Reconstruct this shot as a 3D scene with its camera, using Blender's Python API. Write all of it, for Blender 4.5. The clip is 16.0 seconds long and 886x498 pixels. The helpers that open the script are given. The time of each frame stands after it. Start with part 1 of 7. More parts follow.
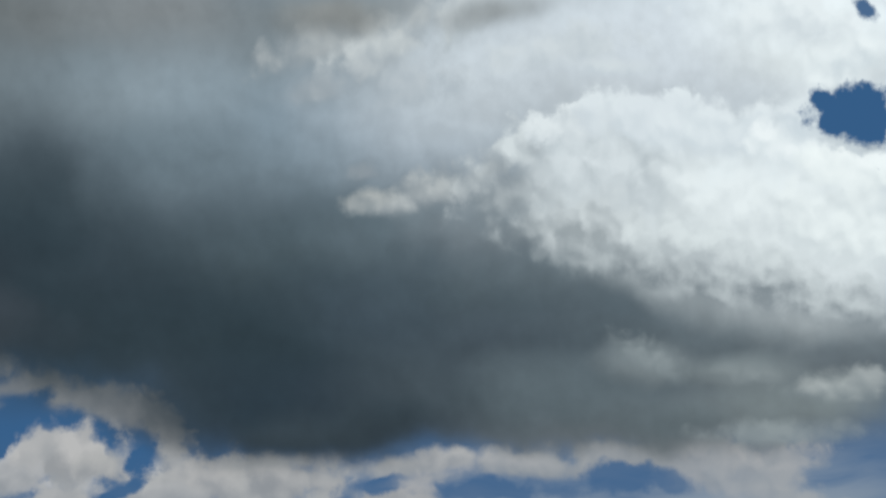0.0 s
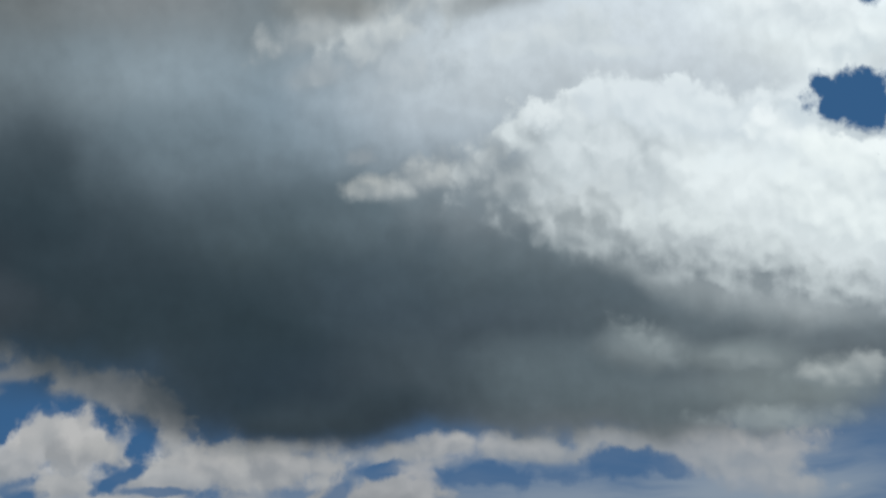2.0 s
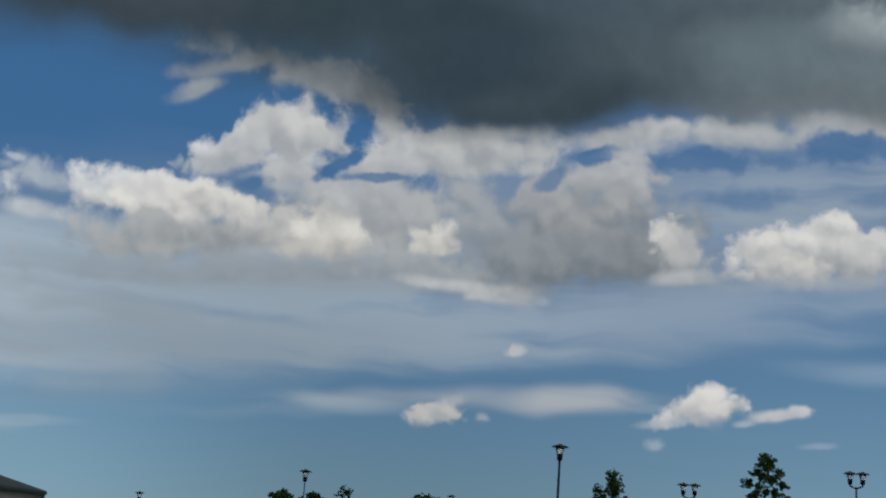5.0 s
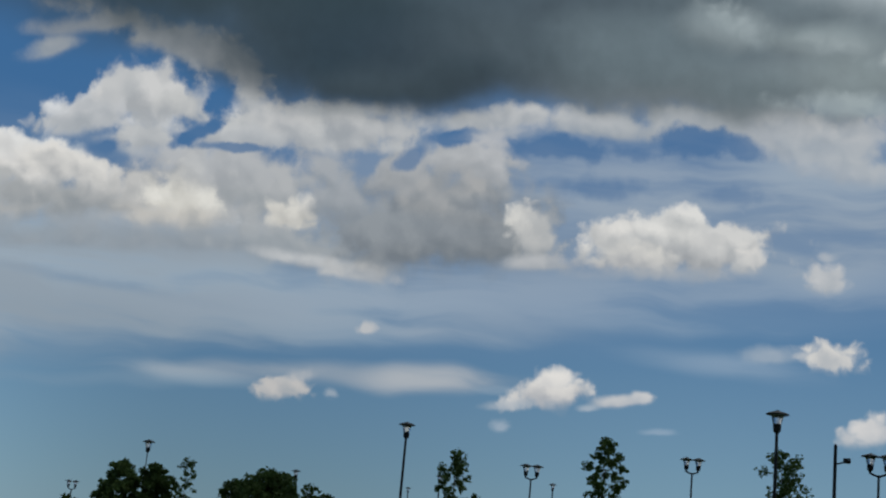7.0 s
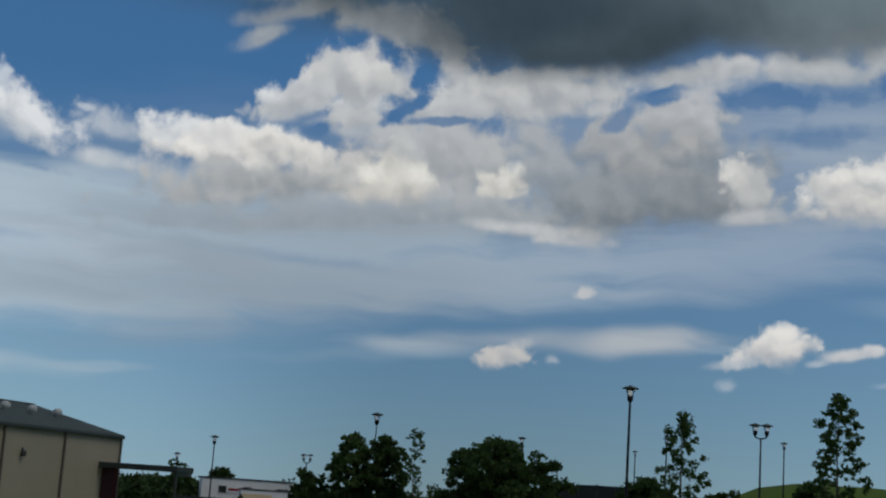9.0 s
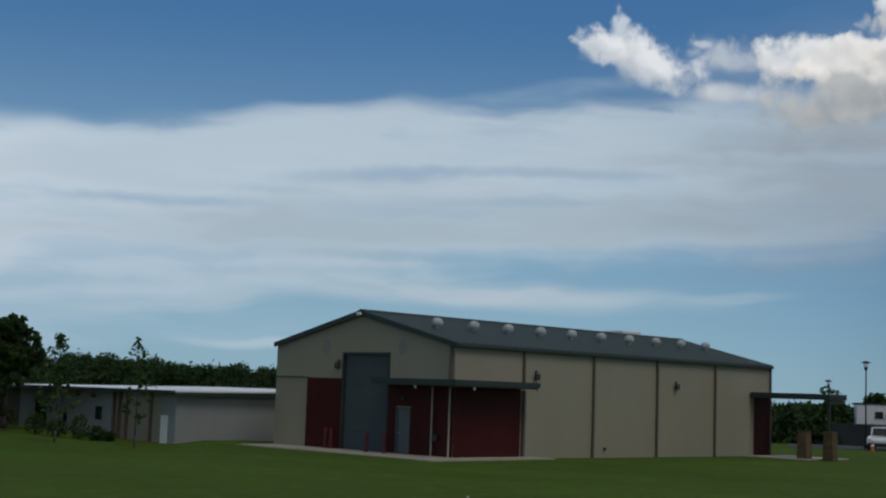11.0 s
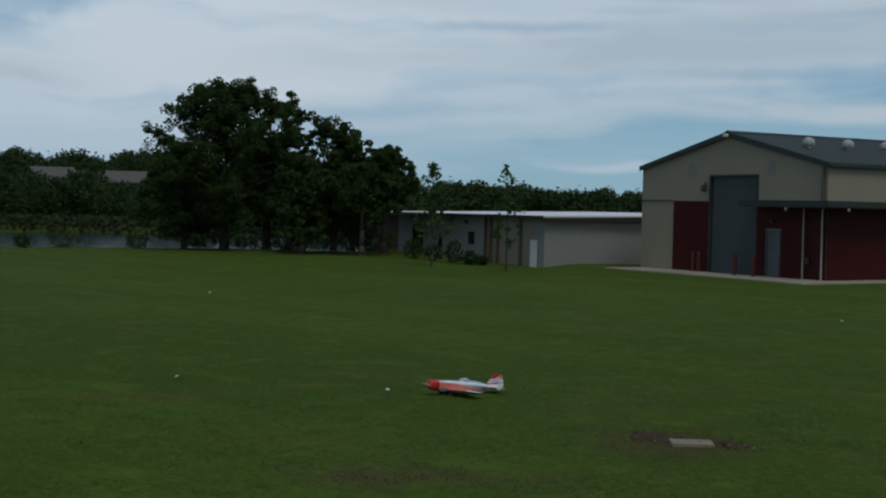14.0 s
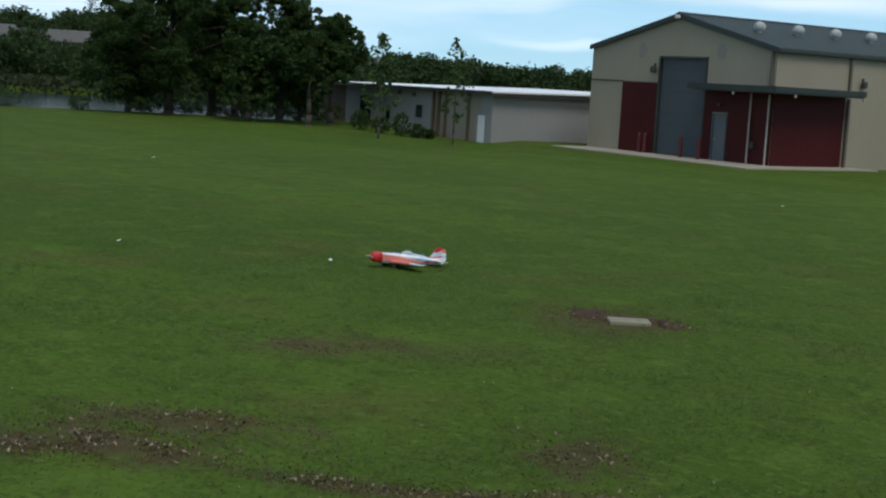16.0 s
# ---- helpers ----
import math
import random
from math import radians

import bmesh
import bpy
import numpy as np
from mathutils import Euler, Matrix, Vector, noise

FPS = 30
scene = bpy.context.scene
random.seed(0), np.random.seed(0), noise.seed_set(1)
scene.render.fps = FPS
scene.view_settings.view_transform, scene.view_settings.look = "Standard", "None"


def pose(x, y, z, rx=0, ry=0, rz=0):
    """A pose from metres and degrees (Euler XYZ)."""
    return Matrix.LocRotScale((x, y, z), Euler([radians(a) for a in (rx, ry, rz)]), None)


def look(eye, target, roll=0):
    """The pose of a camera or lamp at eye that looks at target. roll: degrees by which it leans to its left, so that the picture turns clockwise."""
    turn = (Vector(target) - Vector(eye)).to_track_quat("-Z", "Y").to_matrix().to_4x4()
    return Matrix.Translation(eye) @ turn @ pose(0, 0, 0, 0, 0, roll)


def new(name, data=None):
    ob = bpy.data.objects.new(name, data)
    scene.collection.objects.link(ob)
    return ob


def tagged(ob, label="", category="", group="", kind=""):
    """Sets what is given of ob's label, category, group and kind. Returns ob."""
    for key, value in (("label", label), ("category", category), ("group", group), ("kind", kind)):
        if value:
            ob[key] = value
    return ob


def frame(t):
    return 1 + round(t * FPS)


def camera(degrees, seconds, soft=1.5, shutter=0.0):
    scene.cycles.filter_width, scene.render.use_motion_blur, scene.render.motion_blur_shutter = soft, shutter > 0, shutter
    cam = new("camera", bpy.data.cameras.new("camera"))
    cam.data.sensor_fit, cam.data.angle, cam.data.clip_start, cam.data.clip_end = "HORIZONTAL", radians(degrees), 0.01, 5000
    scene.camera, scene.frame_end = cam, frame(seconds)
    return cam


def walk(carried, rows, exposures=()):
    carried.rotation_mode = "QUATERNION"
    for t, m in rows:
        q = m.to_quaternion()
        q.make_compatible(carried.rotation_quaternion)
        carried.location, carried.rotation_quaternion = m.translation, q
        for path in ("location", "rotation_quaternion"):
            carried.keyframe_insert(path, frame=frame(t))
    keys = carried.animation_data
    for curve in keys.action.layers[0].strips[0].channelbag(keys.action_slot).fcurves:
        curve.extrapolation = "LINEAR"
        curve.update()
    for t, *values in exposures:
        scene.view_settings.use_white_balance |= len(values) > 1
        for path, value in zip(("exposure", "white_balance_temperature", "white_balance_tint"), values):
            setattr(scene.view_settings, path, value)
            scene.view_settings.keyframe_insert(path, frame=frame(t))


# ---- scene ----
EYE = 2.43
cam = camera(36.18, 16.0, soft=2.2)
# seconds, then tilt, lean and turn of a camera that stands and turns
ROWS = [
    (0.0, 117.16, -1.65, -3.25),
    (0.5, 116.99, -1.64, -3.23),
    (1.0, 116.84, -1.65, -3.25),
    (1.5, 116.68, -1.67, -3.27),
    (2.0, 116.56, -1.57, -3.22),
    (2.5, 116.45, -1.55, -3.14),
    (3.0, 114.35, -1.67, -2.74),
    (3.5, 109.93, -3.16, 0.53),
    (4.0, 106.71, -3.35, 4.03),
    (4.2, 105.26, -3.40, 4.82),
    (6.3, 102.00, -5.42, 4.12),
    (6.5, 101.97, -5.33, 1.76),
    (7.0, 102.52, -5.28, -1.17),
    (7.5, 102.26, -4.86, 0.06),
    (8.0, 101.60, -4.79, 1.67),
    (8.2, 101.26, -4.61, 2.70),
    (10.3, 97.82, -2.56, 24.91),
    (10.5, 97.13, -2.25, 28.43),
    (11.0, 96.07, -1.96, 35.17),
    (11.5, 95.08, -2.19, 39.48),
    (12.0, 93.48, -2.87, 42.31),
    (12.5, 91.49, -2.52, 46.22),
    (13.0, 90.97, -1.57, 48.67),
    (13.5, 89.51, -0.82, 51.31),
    (14.0, 88.24, -1.19, 50.51),
    (14.5, 86.99, -1.51, 49.14),
    (15.0, 84.99, -2.35, 48.77),
    (15.5, 83.62, -2.95, 48.82),
    (16.0, 82.98, -3.23, 48.35),
]
walk(cam, [(t, pose(0, 0, EYE, rx, ry, rz)) for t, rx, ry, rz in ROWS],
     exposures=[(0.0, -0.3), (2.5, -0.3), (3.5, -0.2), (4.2, -0.12), (6.3, -0.03), (7.0, 0.0), (8.0, 0.0), (10.5, 0.1), (11.3, 0.12), (12.0, 0.02), (12.4, 0.12), (13.0, 0.1), (14.0, 0.09), (14.5, 0.08), (15.0, 0.24), (15.5, 0.6), (16.0, 1.0)])

# ---------------------------------------------------------------- sky, clouds and sun
SUN_AZ, SUN_EL = 112.0, 56.0
world = bpy.data.worlds.new("sky")
scene.world = world
world.use_nodes = True
WT = world.node_tree
world.cycles.sampling_method, world.cycles.sample_map_resolution = "MANUAL", 256
WT.nodes.clear()


def wn(kind, **props):
    n = WT.nodes.new(kind)
    for k, v in props.items():
        if k == "operation":
            n.operation = v
        elif k == "data_type":
            n.data_type = v
    return n


def plug(sock, value):
    if isinstance(value, bpy.types.NodeSocket):
        WT.links.new(value, sock)
    else:
        sock.default_value = value


def wmath(op, a, b=0.0, c=0.0, clamp=False):
    n = wn("ShaderNodeMath", operation=op)
    n.use_clamp = clamp
    for s, v in zip(n.inputs, (a, b, c)):
        plug(s, v)
    return n.outputs[0]


def wvec(op, a, b=(0, 0, 0)):
    n = wn("ShaderNodeVectorMath", operation=op)
    plug(n.inputs[0], a)
    plug(n.inputs[1], b)
    return n


def wramp(x, lo, hi, a=0.0, b=1.0):
    n = wn("ShaderNodeMapRange")
    n.interpolation_type = "SMOOTHSTEP"
    for s, v in zip(n.inputs, (x, lo, hi, a, b)):
        plug(s, v)
    return n.outputs[0]


def wnoise(vector, scale, detail, rough, color=False):
    n = wn("ShaderNodeTexNoise")
    n.noise_dimensions = "2D"
    plug(n.inputs["Vector"], vector)
    n.inputs["Scale"].default_value = scale
    n.inputs["Detail"].default_value = detail
    n.inputs["Roughness"].default_value = rough
    return n.outputs["Color" if color else "Fac"]


def wmix(fac, a, b):
    n = wn("ShaderNodeMix", data_type="RGBA")
    plug(n.inputs[0], fac)
    plug(n.inputs[6], a)
    plug(n.inputs[7], b)
    return n.outputs[2]


def wcells(vector, scale):
    n = wn("ShaderNodeTexVoronoi")
    n.voronoi_dimensions, n.feature = "2D", "SMOOTH_F1"
    plug(n.inputs["Vector"], vector)
    n.inputs["Scale"].default_value, n.inputs["Smoothness"].default_value = scale, 0.6
    return n.outputs["Distance"]


sky = wn("ShaderNodeTexSky")
sky.sky_type = "NISHITA"
sky.sun_disc = False
sky.sun_elevation, sky.sun_rotation = radians(SUN_EL), radians(SUN_AZ)
sky.air_density, sky.dust_density, sky.ozone_density = 1.0, 0.0, 4.0

# direction as turn and rise in degrees
way = wn("ShaderNodeTexCoord").outputs["Generated"]
sep = wn("ShaderNodeSeparateXYZ")
plug(sep.inputs[0], way)
turn = wmath("MULTIPLY", wmath("ARCTAN2", sep.outputs[0], sep.outputs[1]), 57.29578)
rise = wmath("MULTIPLY", wmath("ARCSINE", sep.outputs[2]), 57.29578)
comb = wn("ShaderNodeCombineXYZ")
plug(comb.inputs[0], turn)
plug(comb.inputs[1], rise)
spot = comb.outputs[0]
# clear air: the sky model, tempered by the deep blue aloft and the pale blue low down
low_air = wmix(wramp(turn, -22.0, -10.0), (0.198, 0.330, 0.456, 1), wmix(wramp(turn, -8.0, 13.0), (0.122, 0.200, 0.274, 1), (0.192, 0.312, 0.412, 1)))
clear = wmix(wramp(rise, wramp(turn, -36.0, -14.0, 5.0, -3.0), 17.0), low_air, (0.044, 0.138, 0.312, 1))
sky_dim = wmix(0.8, wvec("MULTIPLY", sky.outputs[0], (0.045, 0.064, 0.068)).outputs[0], clear)
HALF = (0.5, 0.5, 0.5)
big_warp = wvec("SUBTRACT", wnoise(spot, 0.22, 1, 0.5, True), HALF).outputs[0]
fine_warp = wvec("SUBTRACT", wnoise(spot, 0.85, 4, 0.5, True), HALF).outputs[0]
warp = wvec("ADD", wvec("MULTIPLY", big_warp, (0.6, 0.5, 0)).outputs[0], wvec("MULTIPLY", fine_warp, (0.55, 0.5, 0)).outputs[0]).outputs[0]
slow_warp = wvec("ADD", wvec("MULTIPLY", big_warp, (1.3, 1.1, 0)).outputs[0], wvec("MULTIPLY", fine_warp, (0.1, 0.1, 0)).outputs[0]).outputs[0]
billow = wmath("SUBTRACT", wnoise(spot, 0.8, 8, 0.6), 0.5)
lump_spot = wvec("ADD", spot, wvec("MULTIPLY", fine_warp, (0.9, 0.9, 0)).outputs[0]).outputs[0]
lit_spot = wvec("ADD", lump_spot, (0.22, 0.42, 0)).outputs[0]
lumps = wmath("MULTIPLY_ADD", wcells(lump_spot, 1.25), 0.45, wcells(lump_spot, 0.5))
relief = wmath("SUBTRACT", wmath("MULTIPLY_ADD", wcells(lit_spot, 1.25), 0.45, wcells(lit_spot, 0.5)), lumps)
puffs = wmath("MULTIPLY_ADD", billow, 1.5, wmath("SUBTRACT", lumps, 0.58))
long_spot = wvec("MULTIPLY", wvec("ADD", spot, wvec("MULTIPLY", big_warp, (3.0, 1.0, 0)).outputs[0]).outputs[0], (0.11, 0.62, 1.0)).outputs[0]
streak = wnoise(long_spot, 1.0, 5, 0.5)
wisp = wramp(streak, 0.30, 0.60, 0.42, 1.0)
thin = wmath("SUBTRACT", 0.5, streak)
level = sky_dim
# the direction, ruffled by the air: for heaps in two strengths, for the deck and for veils
def ruffled(push, amount):
    n = wn("ShaderNodeVectorMath", operation="MULTIPLY_ADD")
    for sock, v in zip(n.inputs, (push, (*amount, 0), spot)):
        plug(sock, v)
    return n.outputs[0]


DRIFT = {"c": ruffled(warp, (0.5, 0.5)), "C": ruffled(warp, (1.0, 1.0)), "d": ruffled(slow_warp, (1.0, 1.0)), "v": ruffled(big_warp, (1.9, 0.8))}
swirl = wmath("SUBTRACT", wnoise(ruffled(big_warp, (2.0, 1.6)), 0.30, 4, 0.5), 0.5)
small_puffs = wmath("MULTIPLY_ADD", wmath("SUBTRACT", wnoise(lump_spot, 1.5, 5, 0.55), 0.5), 1.5, wmath("SUBTRACT", wcells(lump_spot, 2.0), 0.46))
RUFFLE = {"s": small_puffs, "c": puffs, "d": swirl, "h": puffs, "v": thin}
heap_shade = wmath("MULTIPLY_ADD", relief, 1.35, wmath("MULTIPLY_ADD", billow, 0.8, 0.55))
deck_shade = wmath("MULTIPLY_ADD", relief, 0.4, wmath("MULTIPLY_ADD", billow, 0.8, 0.55))


def cloud_group(kind):
    """The layer of one cloud over the sky behind it, as a node group with its place, size and colours as inputs."""
    global WT
    outer, WT = WT, bpy.data.node_groups.new("cloud_" + kind, "ShaderNodeTree")
    for name, sort in (("Sky", "Color"), ("Spot", "Vector"), ("Ruffle", "Float"), ("Shade", "Float"), ("Clear", "Color"), ("Place", "Vector"), ("Turn", "Vector"), ("Size", "Vector"), ("Top", "Color"), ("Base", "Color"), ("Lumpy", "Float"), ("Outer", "Float"), ("Inner", "Float"), ("Cover", "Float")):
        WT.interface.new_socket(name, in_out="INPUT", socket_type="NodeSocket" + sort)
    WT.interface.new_socket("Sky", in_out="OUTPUT", socket_type="NodeSocketColor")
    g = wn("NodeGroupInput").outputs
    # a hair of the sky behind keeps the layers in their order
    near = wn("ShaderNodeVectorMath", operation="MULTIPLY_ADD")
    for sock, v in zip(near.inputs, (g["Sky"], (1e-6, 1e-6, 0), g["Place"])):
        plug(sock, v)
    m = wn("ShaderNodeMapping")
    m.vector_type = "TEXTURE"
    for sock, v in zip(m.inputs, (g["Spot"], near.outputs[0], g["Turn"], g["Size"])):
        plug(sock, v)
    far = wmath("MULTIPLY_ADD", g["Ruffle"], g["Lumpy"], wvec("LENGTH", m.outputs[0]).outputs["Value"])
    alpha = wramp(far, g["Outer"], g["Inner"], 0.0, g["Cover"])
    if kind == "v":
        tint = g["Top"]
        alpha = wmath("MULTIPLY", alpha, g["Shade"])
    elif kind == "h":
        tint = g["Clear"]
    else:
        height = wvec("DOT_PRODUCT", m.outputs[0], (0, 1, 0)).outputs["Value"]
        if kind == "c":
            alpha = wmath("MULTIPLY", alpha, wramp(wmath("MULTIPLY_ADD", g["Ruffle"], 0.5, height), -1.35, -0.45, 0.12))
        tint = wmix(wmath("MULTIPLY_ADD", height, 0.5, g["Shade"], clamp=True), g["Base"], g["Top"])
    plug(wn("NodeGroupOutput").inputs[0], wmix(alpha, g["Sky"], tint))
    group, WT = WT, outer
    return group


CLOUDS = {k: cloud_group(k) for k in "cdvh"}


def cloud(kind, az, el, half_w, half_h, tilt, top, base, soft, ragged, cover):
    """One cloud at a turn and rise in degrees: c heaped, d a sheet, v a drawn-out veil, h a gap through which the sky shows."""
    global level
    n = wn("ShaderNodeGroup")
    n.node_tree = CLOUDS[kind]
    plug(n.inputs["Sky"], level)
    plug(n.inputs["Spot"], DRIFT[kind if kind in "dv" else "c" if half_h < 0.6 else "C"])
    small = kind == "c" and half_h < 0.75 and half_w < 2.5 * half_h
    plug(n.inputs["Ruffle"], RUFFLE["s" if small else kind])
    if kind != "h":
        plug(n.inputs["Shade"], {"c": heap_shade, "d": deck_shade, "v": wisp}[kind])
    else:
        plug(n.inputs["Clear"], sky_dim)
    lumpy = {"c": 0.55 if small else 0.9 * min(1.0, (half_h / 0.9) ** 0.5), "d": 1.0, "v": 0.9, "h": 0.9}[kind] * ragged * min(1.0, max(0.12, 1.1 / half_h))
    values = {"Place": (az, el, 0), "Turn": (0, 0, radians(tilt)), "Size": (half_w / math.cos(radians(el)), half_h, 1), "Top": (*top, 1), "Base": (*base, 1), "Lumpy": lumpy, "Outer": 1 + soft, "Inner": 1 - soft, "Cover": cover}
    for k, v in values.items():
        n.inputs[k].default_value = v
    level = n.outputs[0]


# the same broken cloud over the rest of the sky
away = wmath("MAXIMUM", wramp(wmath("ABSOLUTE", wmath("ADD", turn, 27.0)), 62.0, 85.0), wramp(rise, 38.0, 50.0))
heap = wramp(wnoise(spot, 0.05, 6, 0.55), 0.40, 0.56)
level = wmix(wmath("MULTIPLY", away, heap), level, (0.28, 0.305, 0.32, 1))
cloud('v', -44.7, 7.8, 26.15, 2.97, 3, (0.434, 0.524, 0.606), (0.434, 0.524, 0.606), 0.3, 0.8, 1.0)
cloud('v', -29.4, 9.9, 15.74, 1.91, 1, (0.501, 0.58, 0.652), (0.501, 0.58, 0.652), 0.35, 0.8, 0.95)
cloud('v', -56.5, 7.7, 15.74, 2.14, 5, (0.501, 0.58, 0.652), (0.501, 0.58, 0.652), 0.3, 0.8, 0.95)
cloud('v', -42.2, 5.8, 23.85, 1.07, 3, (0.434, 0.524, 0.606), (0.434, 0.524, 0.606), 0.5, 0.8, 0.9)
cloud('v', -35.0, 4.2, 7.74, 0.45, -1, (0.434, 0.507, 0.567), (0.434, 0.507, 0.567), 0.85, 0.8, 0.7)
cloud('v', -45.9, 3.6, 2.86, 0.38, 3, (0.392, 0.489, 0.561), (0.392, 0.489, 0.561), 0.9, 0.8, 0.55)
cloud('v', -54.0, 4.0, 11.48, 1.15, 4, (0.353, 0.466, 0.567), (0.353, 0.466, 0.567), 0.5, 0.8, 0.6)
cloud('v', -47.8, 2.3, 11.84, 0.71, 3, (0.353, 0.466, 0.567), (0.353, 0.466, 0.567), 0.5, 0.8, 0.4)
cloud('h', -47.1, 7.7, 4.50, 0.21, 3, (0.95, 0.976, 1.002), (0.95, 0.984, 1.019), 0.9, 0.4, 0.45)
cloud('h', -41.2, 8.7, 3.56, 0.19, 3, (0.95, 0.976, 1.002), (0.95, 0.984, 1.019), 0.9, 0.4, 0.45)
cloud('h', -31.6, 8.1, 4.36, 0.21, 1, (0.95, 0.976, 1.002), (0.95, 0.984, 1.019), 0.9, 0.4, 0.45)
cloud('h', -41.0, 4.9, 9.06, 0.24, 3, (0.95, 0.976, 1.002), (0.95, 0.984, 1.019), 0.9, 0.4, 0.5)
cloud('h', -31.5, 5.5, 4.37, 0.28, 2, (0.95, 0.976, 1.002), (0.95, 0.984, 1.019), 0.9, 0.4, 0.5)
cloud('h', -37.4, 11.1, 1.17, 0.23, 22, (0.95, 0.976, 1.002), (0.95, 0.984, 1.019), 0.95, 0.6, 0.2)
cloud('v', -55.3, 6.8, 14.62, 2.00, 6, (0.474, 0.549, 0.618), (0.474, 0.549, 0.618), 0.3, 0.8, 1.0)
cloud('v', -63.9, 4.6, 11.79, 2.49, 6, (0.474, 0.549, 0.618), (0.474, 0.549, 0.618), 0.3, 0.8, 1.0)
cloud('v', -72.6, 3.3, 8.29, 3.11, 4, (0.411, 0.497, 0.574), (0.411, 0.497, 0.574), 0.4, 0.8, 0.95)
cloud('v', -54.6, 3.8, 11.87, 0.71, 4, (0.411, 0.497, 0.574), (0.411, 0.497, 0.574), 0.5, 0.8, 0.7)
cloud('v', -62.7, 2.0, 11.47, 1.38, 3, (0.334, 0.442, 0.537), (0.334, 0.442, 0.537), 0.5, 0.8, 0.6)
cloud('v', -46.7, 3.2, 3.79, 0.24, 3, (0.371, 0.463, 0.532), (0.371, 0.463, 0.532), 0.5, 0.8, 0.5)
cloud('v', -38.1, 1.8, 6.77, 0.23, 0, (0.474, 0.549, 0.618), (0.474, 0.549, 0.618), 0.5, 0.8, 0.5)
cloud('c', -69.0, 8.2, 0.82, 0.56, 3, (0.555, 0.593, 0.657), (0.463, 0.508, 0.58), 0.62, 1.15, 0.9)
cloud('c', -67.9, 5.0, 1.53, 0.31, -10, (0.371, 0.421, 0.486), (0.343, 0.401, 0.474), 1.15, 1.15, 0.6)
cloud('h', -46.8, 7.6, 3.52, 0.21, 0, (0.9, 0.924, 0.949), (0.9, 0.932, 0.966), 0.9, 0.4, 0.5)
cloud('h', -42.8, 8.3, 2.08, 0.18, -0, (0.9, 0.924, 0.949), (0.9, 0.932, 0.966), 0.9, 0.4, 0.5)
cloud('h', -37.0, 5.7, 4.45, 0.18, -1, (0.9, 0.924, 0.949), (0.9, 0.932, 0.966), 0.9, 0.4, 0.45)
cloud('h', -66.6, 8.0, 5.06, 0.66, 17, (0.9, 0.924, 0.949), (0.9, 0.932, 0.966), 0.8, 0.5, 0.5)
cloud('h', -62.8, 9.4, 5.43, 0.59, 15, (0.9, 0.924, 0.949), (0.9, 0.932, 0.966), 0.8, 0.5, 0.55)
cloud('h', -53.4, 3.9, 6.18, 0.29, 3, (0.9, 0.924, 0.949), (0.9, 0.932, 0.966), 0.9, 0.4, 0.45)
cloud('v', -38.7, 10.1, 14.21, 1.65, 5, (0.411, 0.497, 0.574), (0.411, 0.497, 0.574), 0.3, 0.8, 1.0)
cloud('v', -24.3, 10.2, 19.03, 1.55, -0, (0.411, 0.497, 0.574), (0.411, 0.497, 0.574), 0.4, 0.8, 0.95)
cloud('v', -13.6, 10.4, 11.74, 1.69, -3, (0.334, 0.442, 0.537), (0.334, 0.442, 0.537), 0.5, 0.8, 0.9)
cloud('v', -31.4, 7.3, 21.37, 1.42, 3, (0.334, 0.416, 0.486), (0.334, 0.416, 0.486), 0.5, 0.8, 0.9)
cloud('v', -35.5, 4.4, 5.83, 0.42, -1, (0.411, 0.486, 0.543), (0.411, 0.486, 0.543), 0.85, 0.8, 0.75)
cloud('v', -10.4, 6.1, 2.19, 0.31, -2, (0.391, 0.463, 0.52), (0.391, 0.463, 0.52), 0.9, 0.8, 0.55)
cloud('v', -22.9, 4.3, 1.90, 0.24, 2, (0.339, 0.431, 0.508), (0.339, 0.431, 0.508), 0.5, 0.8, 0.4)
cloud('v', -31.2, 12.8, 3.08, 0.38, 7, (0.334, 0.442, 0.537), (0.334, 0.442, 0.537), 0.5, 0.8, 0.4)
cloud('v', -44.1, 3.7, 1.31, 0.22, 4, (0.371, 0.463, 0.532), (0.371, 0.463, 0.532), 0.5, 0.8, 0.5)
cloud('c', -12.5, 11.8, 4.91, 0.63, -1, (0.442, 0.48, 0.52), (0.371, 0.421, 0.474), 0.75, 1.15, 0.9)
cloud('c', -17.6, 12.5, 3.94, 0.60, 0, (0.497, 0.526, 0.555), (0.401, 0.447, 0.497), 0.62, 1.15, 0.95)
cloud('c', -26.9, 13.9, 2.02, 0.81, -30, (0.698, 0.719, 0.741), (0.463, 0.503, 0.549), 0.5, 1.38, 1.0)
cloud('c', -29.0, 14.7, 0.80, 0.66, -27, (0.684, 0.712, 0.741), (0.52, 0.555, 0.599), 0.5, 1.4949999999999999, 0.9)
cloud('c', -28.0, 15.6, 0.33, 0.61, 23, (0.612, 0.657, 0.712), (0.463, 0.52, 0.58), 0.62, 1.4949999999999999, 0.8)
cloud('c', -23.7, 14.1, 1.30, 0.61, -6, (0.52, 0.555, 0.599), (0.386, 0.442, 0.508), 0.75, 1.38, 0.75)
cloud('c', -23.7, 12.7, 1.23, 0.38, -2, (0.657, 0.678, 0.698), (0.491, 0.526, 0.562), 0.65, 1.15, 0.9)
cloud('c', -24.7, 14.7, 0.24, 0.14, 2, (0.52, 0.568, 0.631), (0.463, 0.52, 0.593), 0.78, 1.15, 0.7)
cloud('c', -20.5, 14.1, 1.76, 0.94, -4, (0.684, 0.705, 0.719), (0.497, 0.526, 0.555), 0.38, 1.15, 1.0)
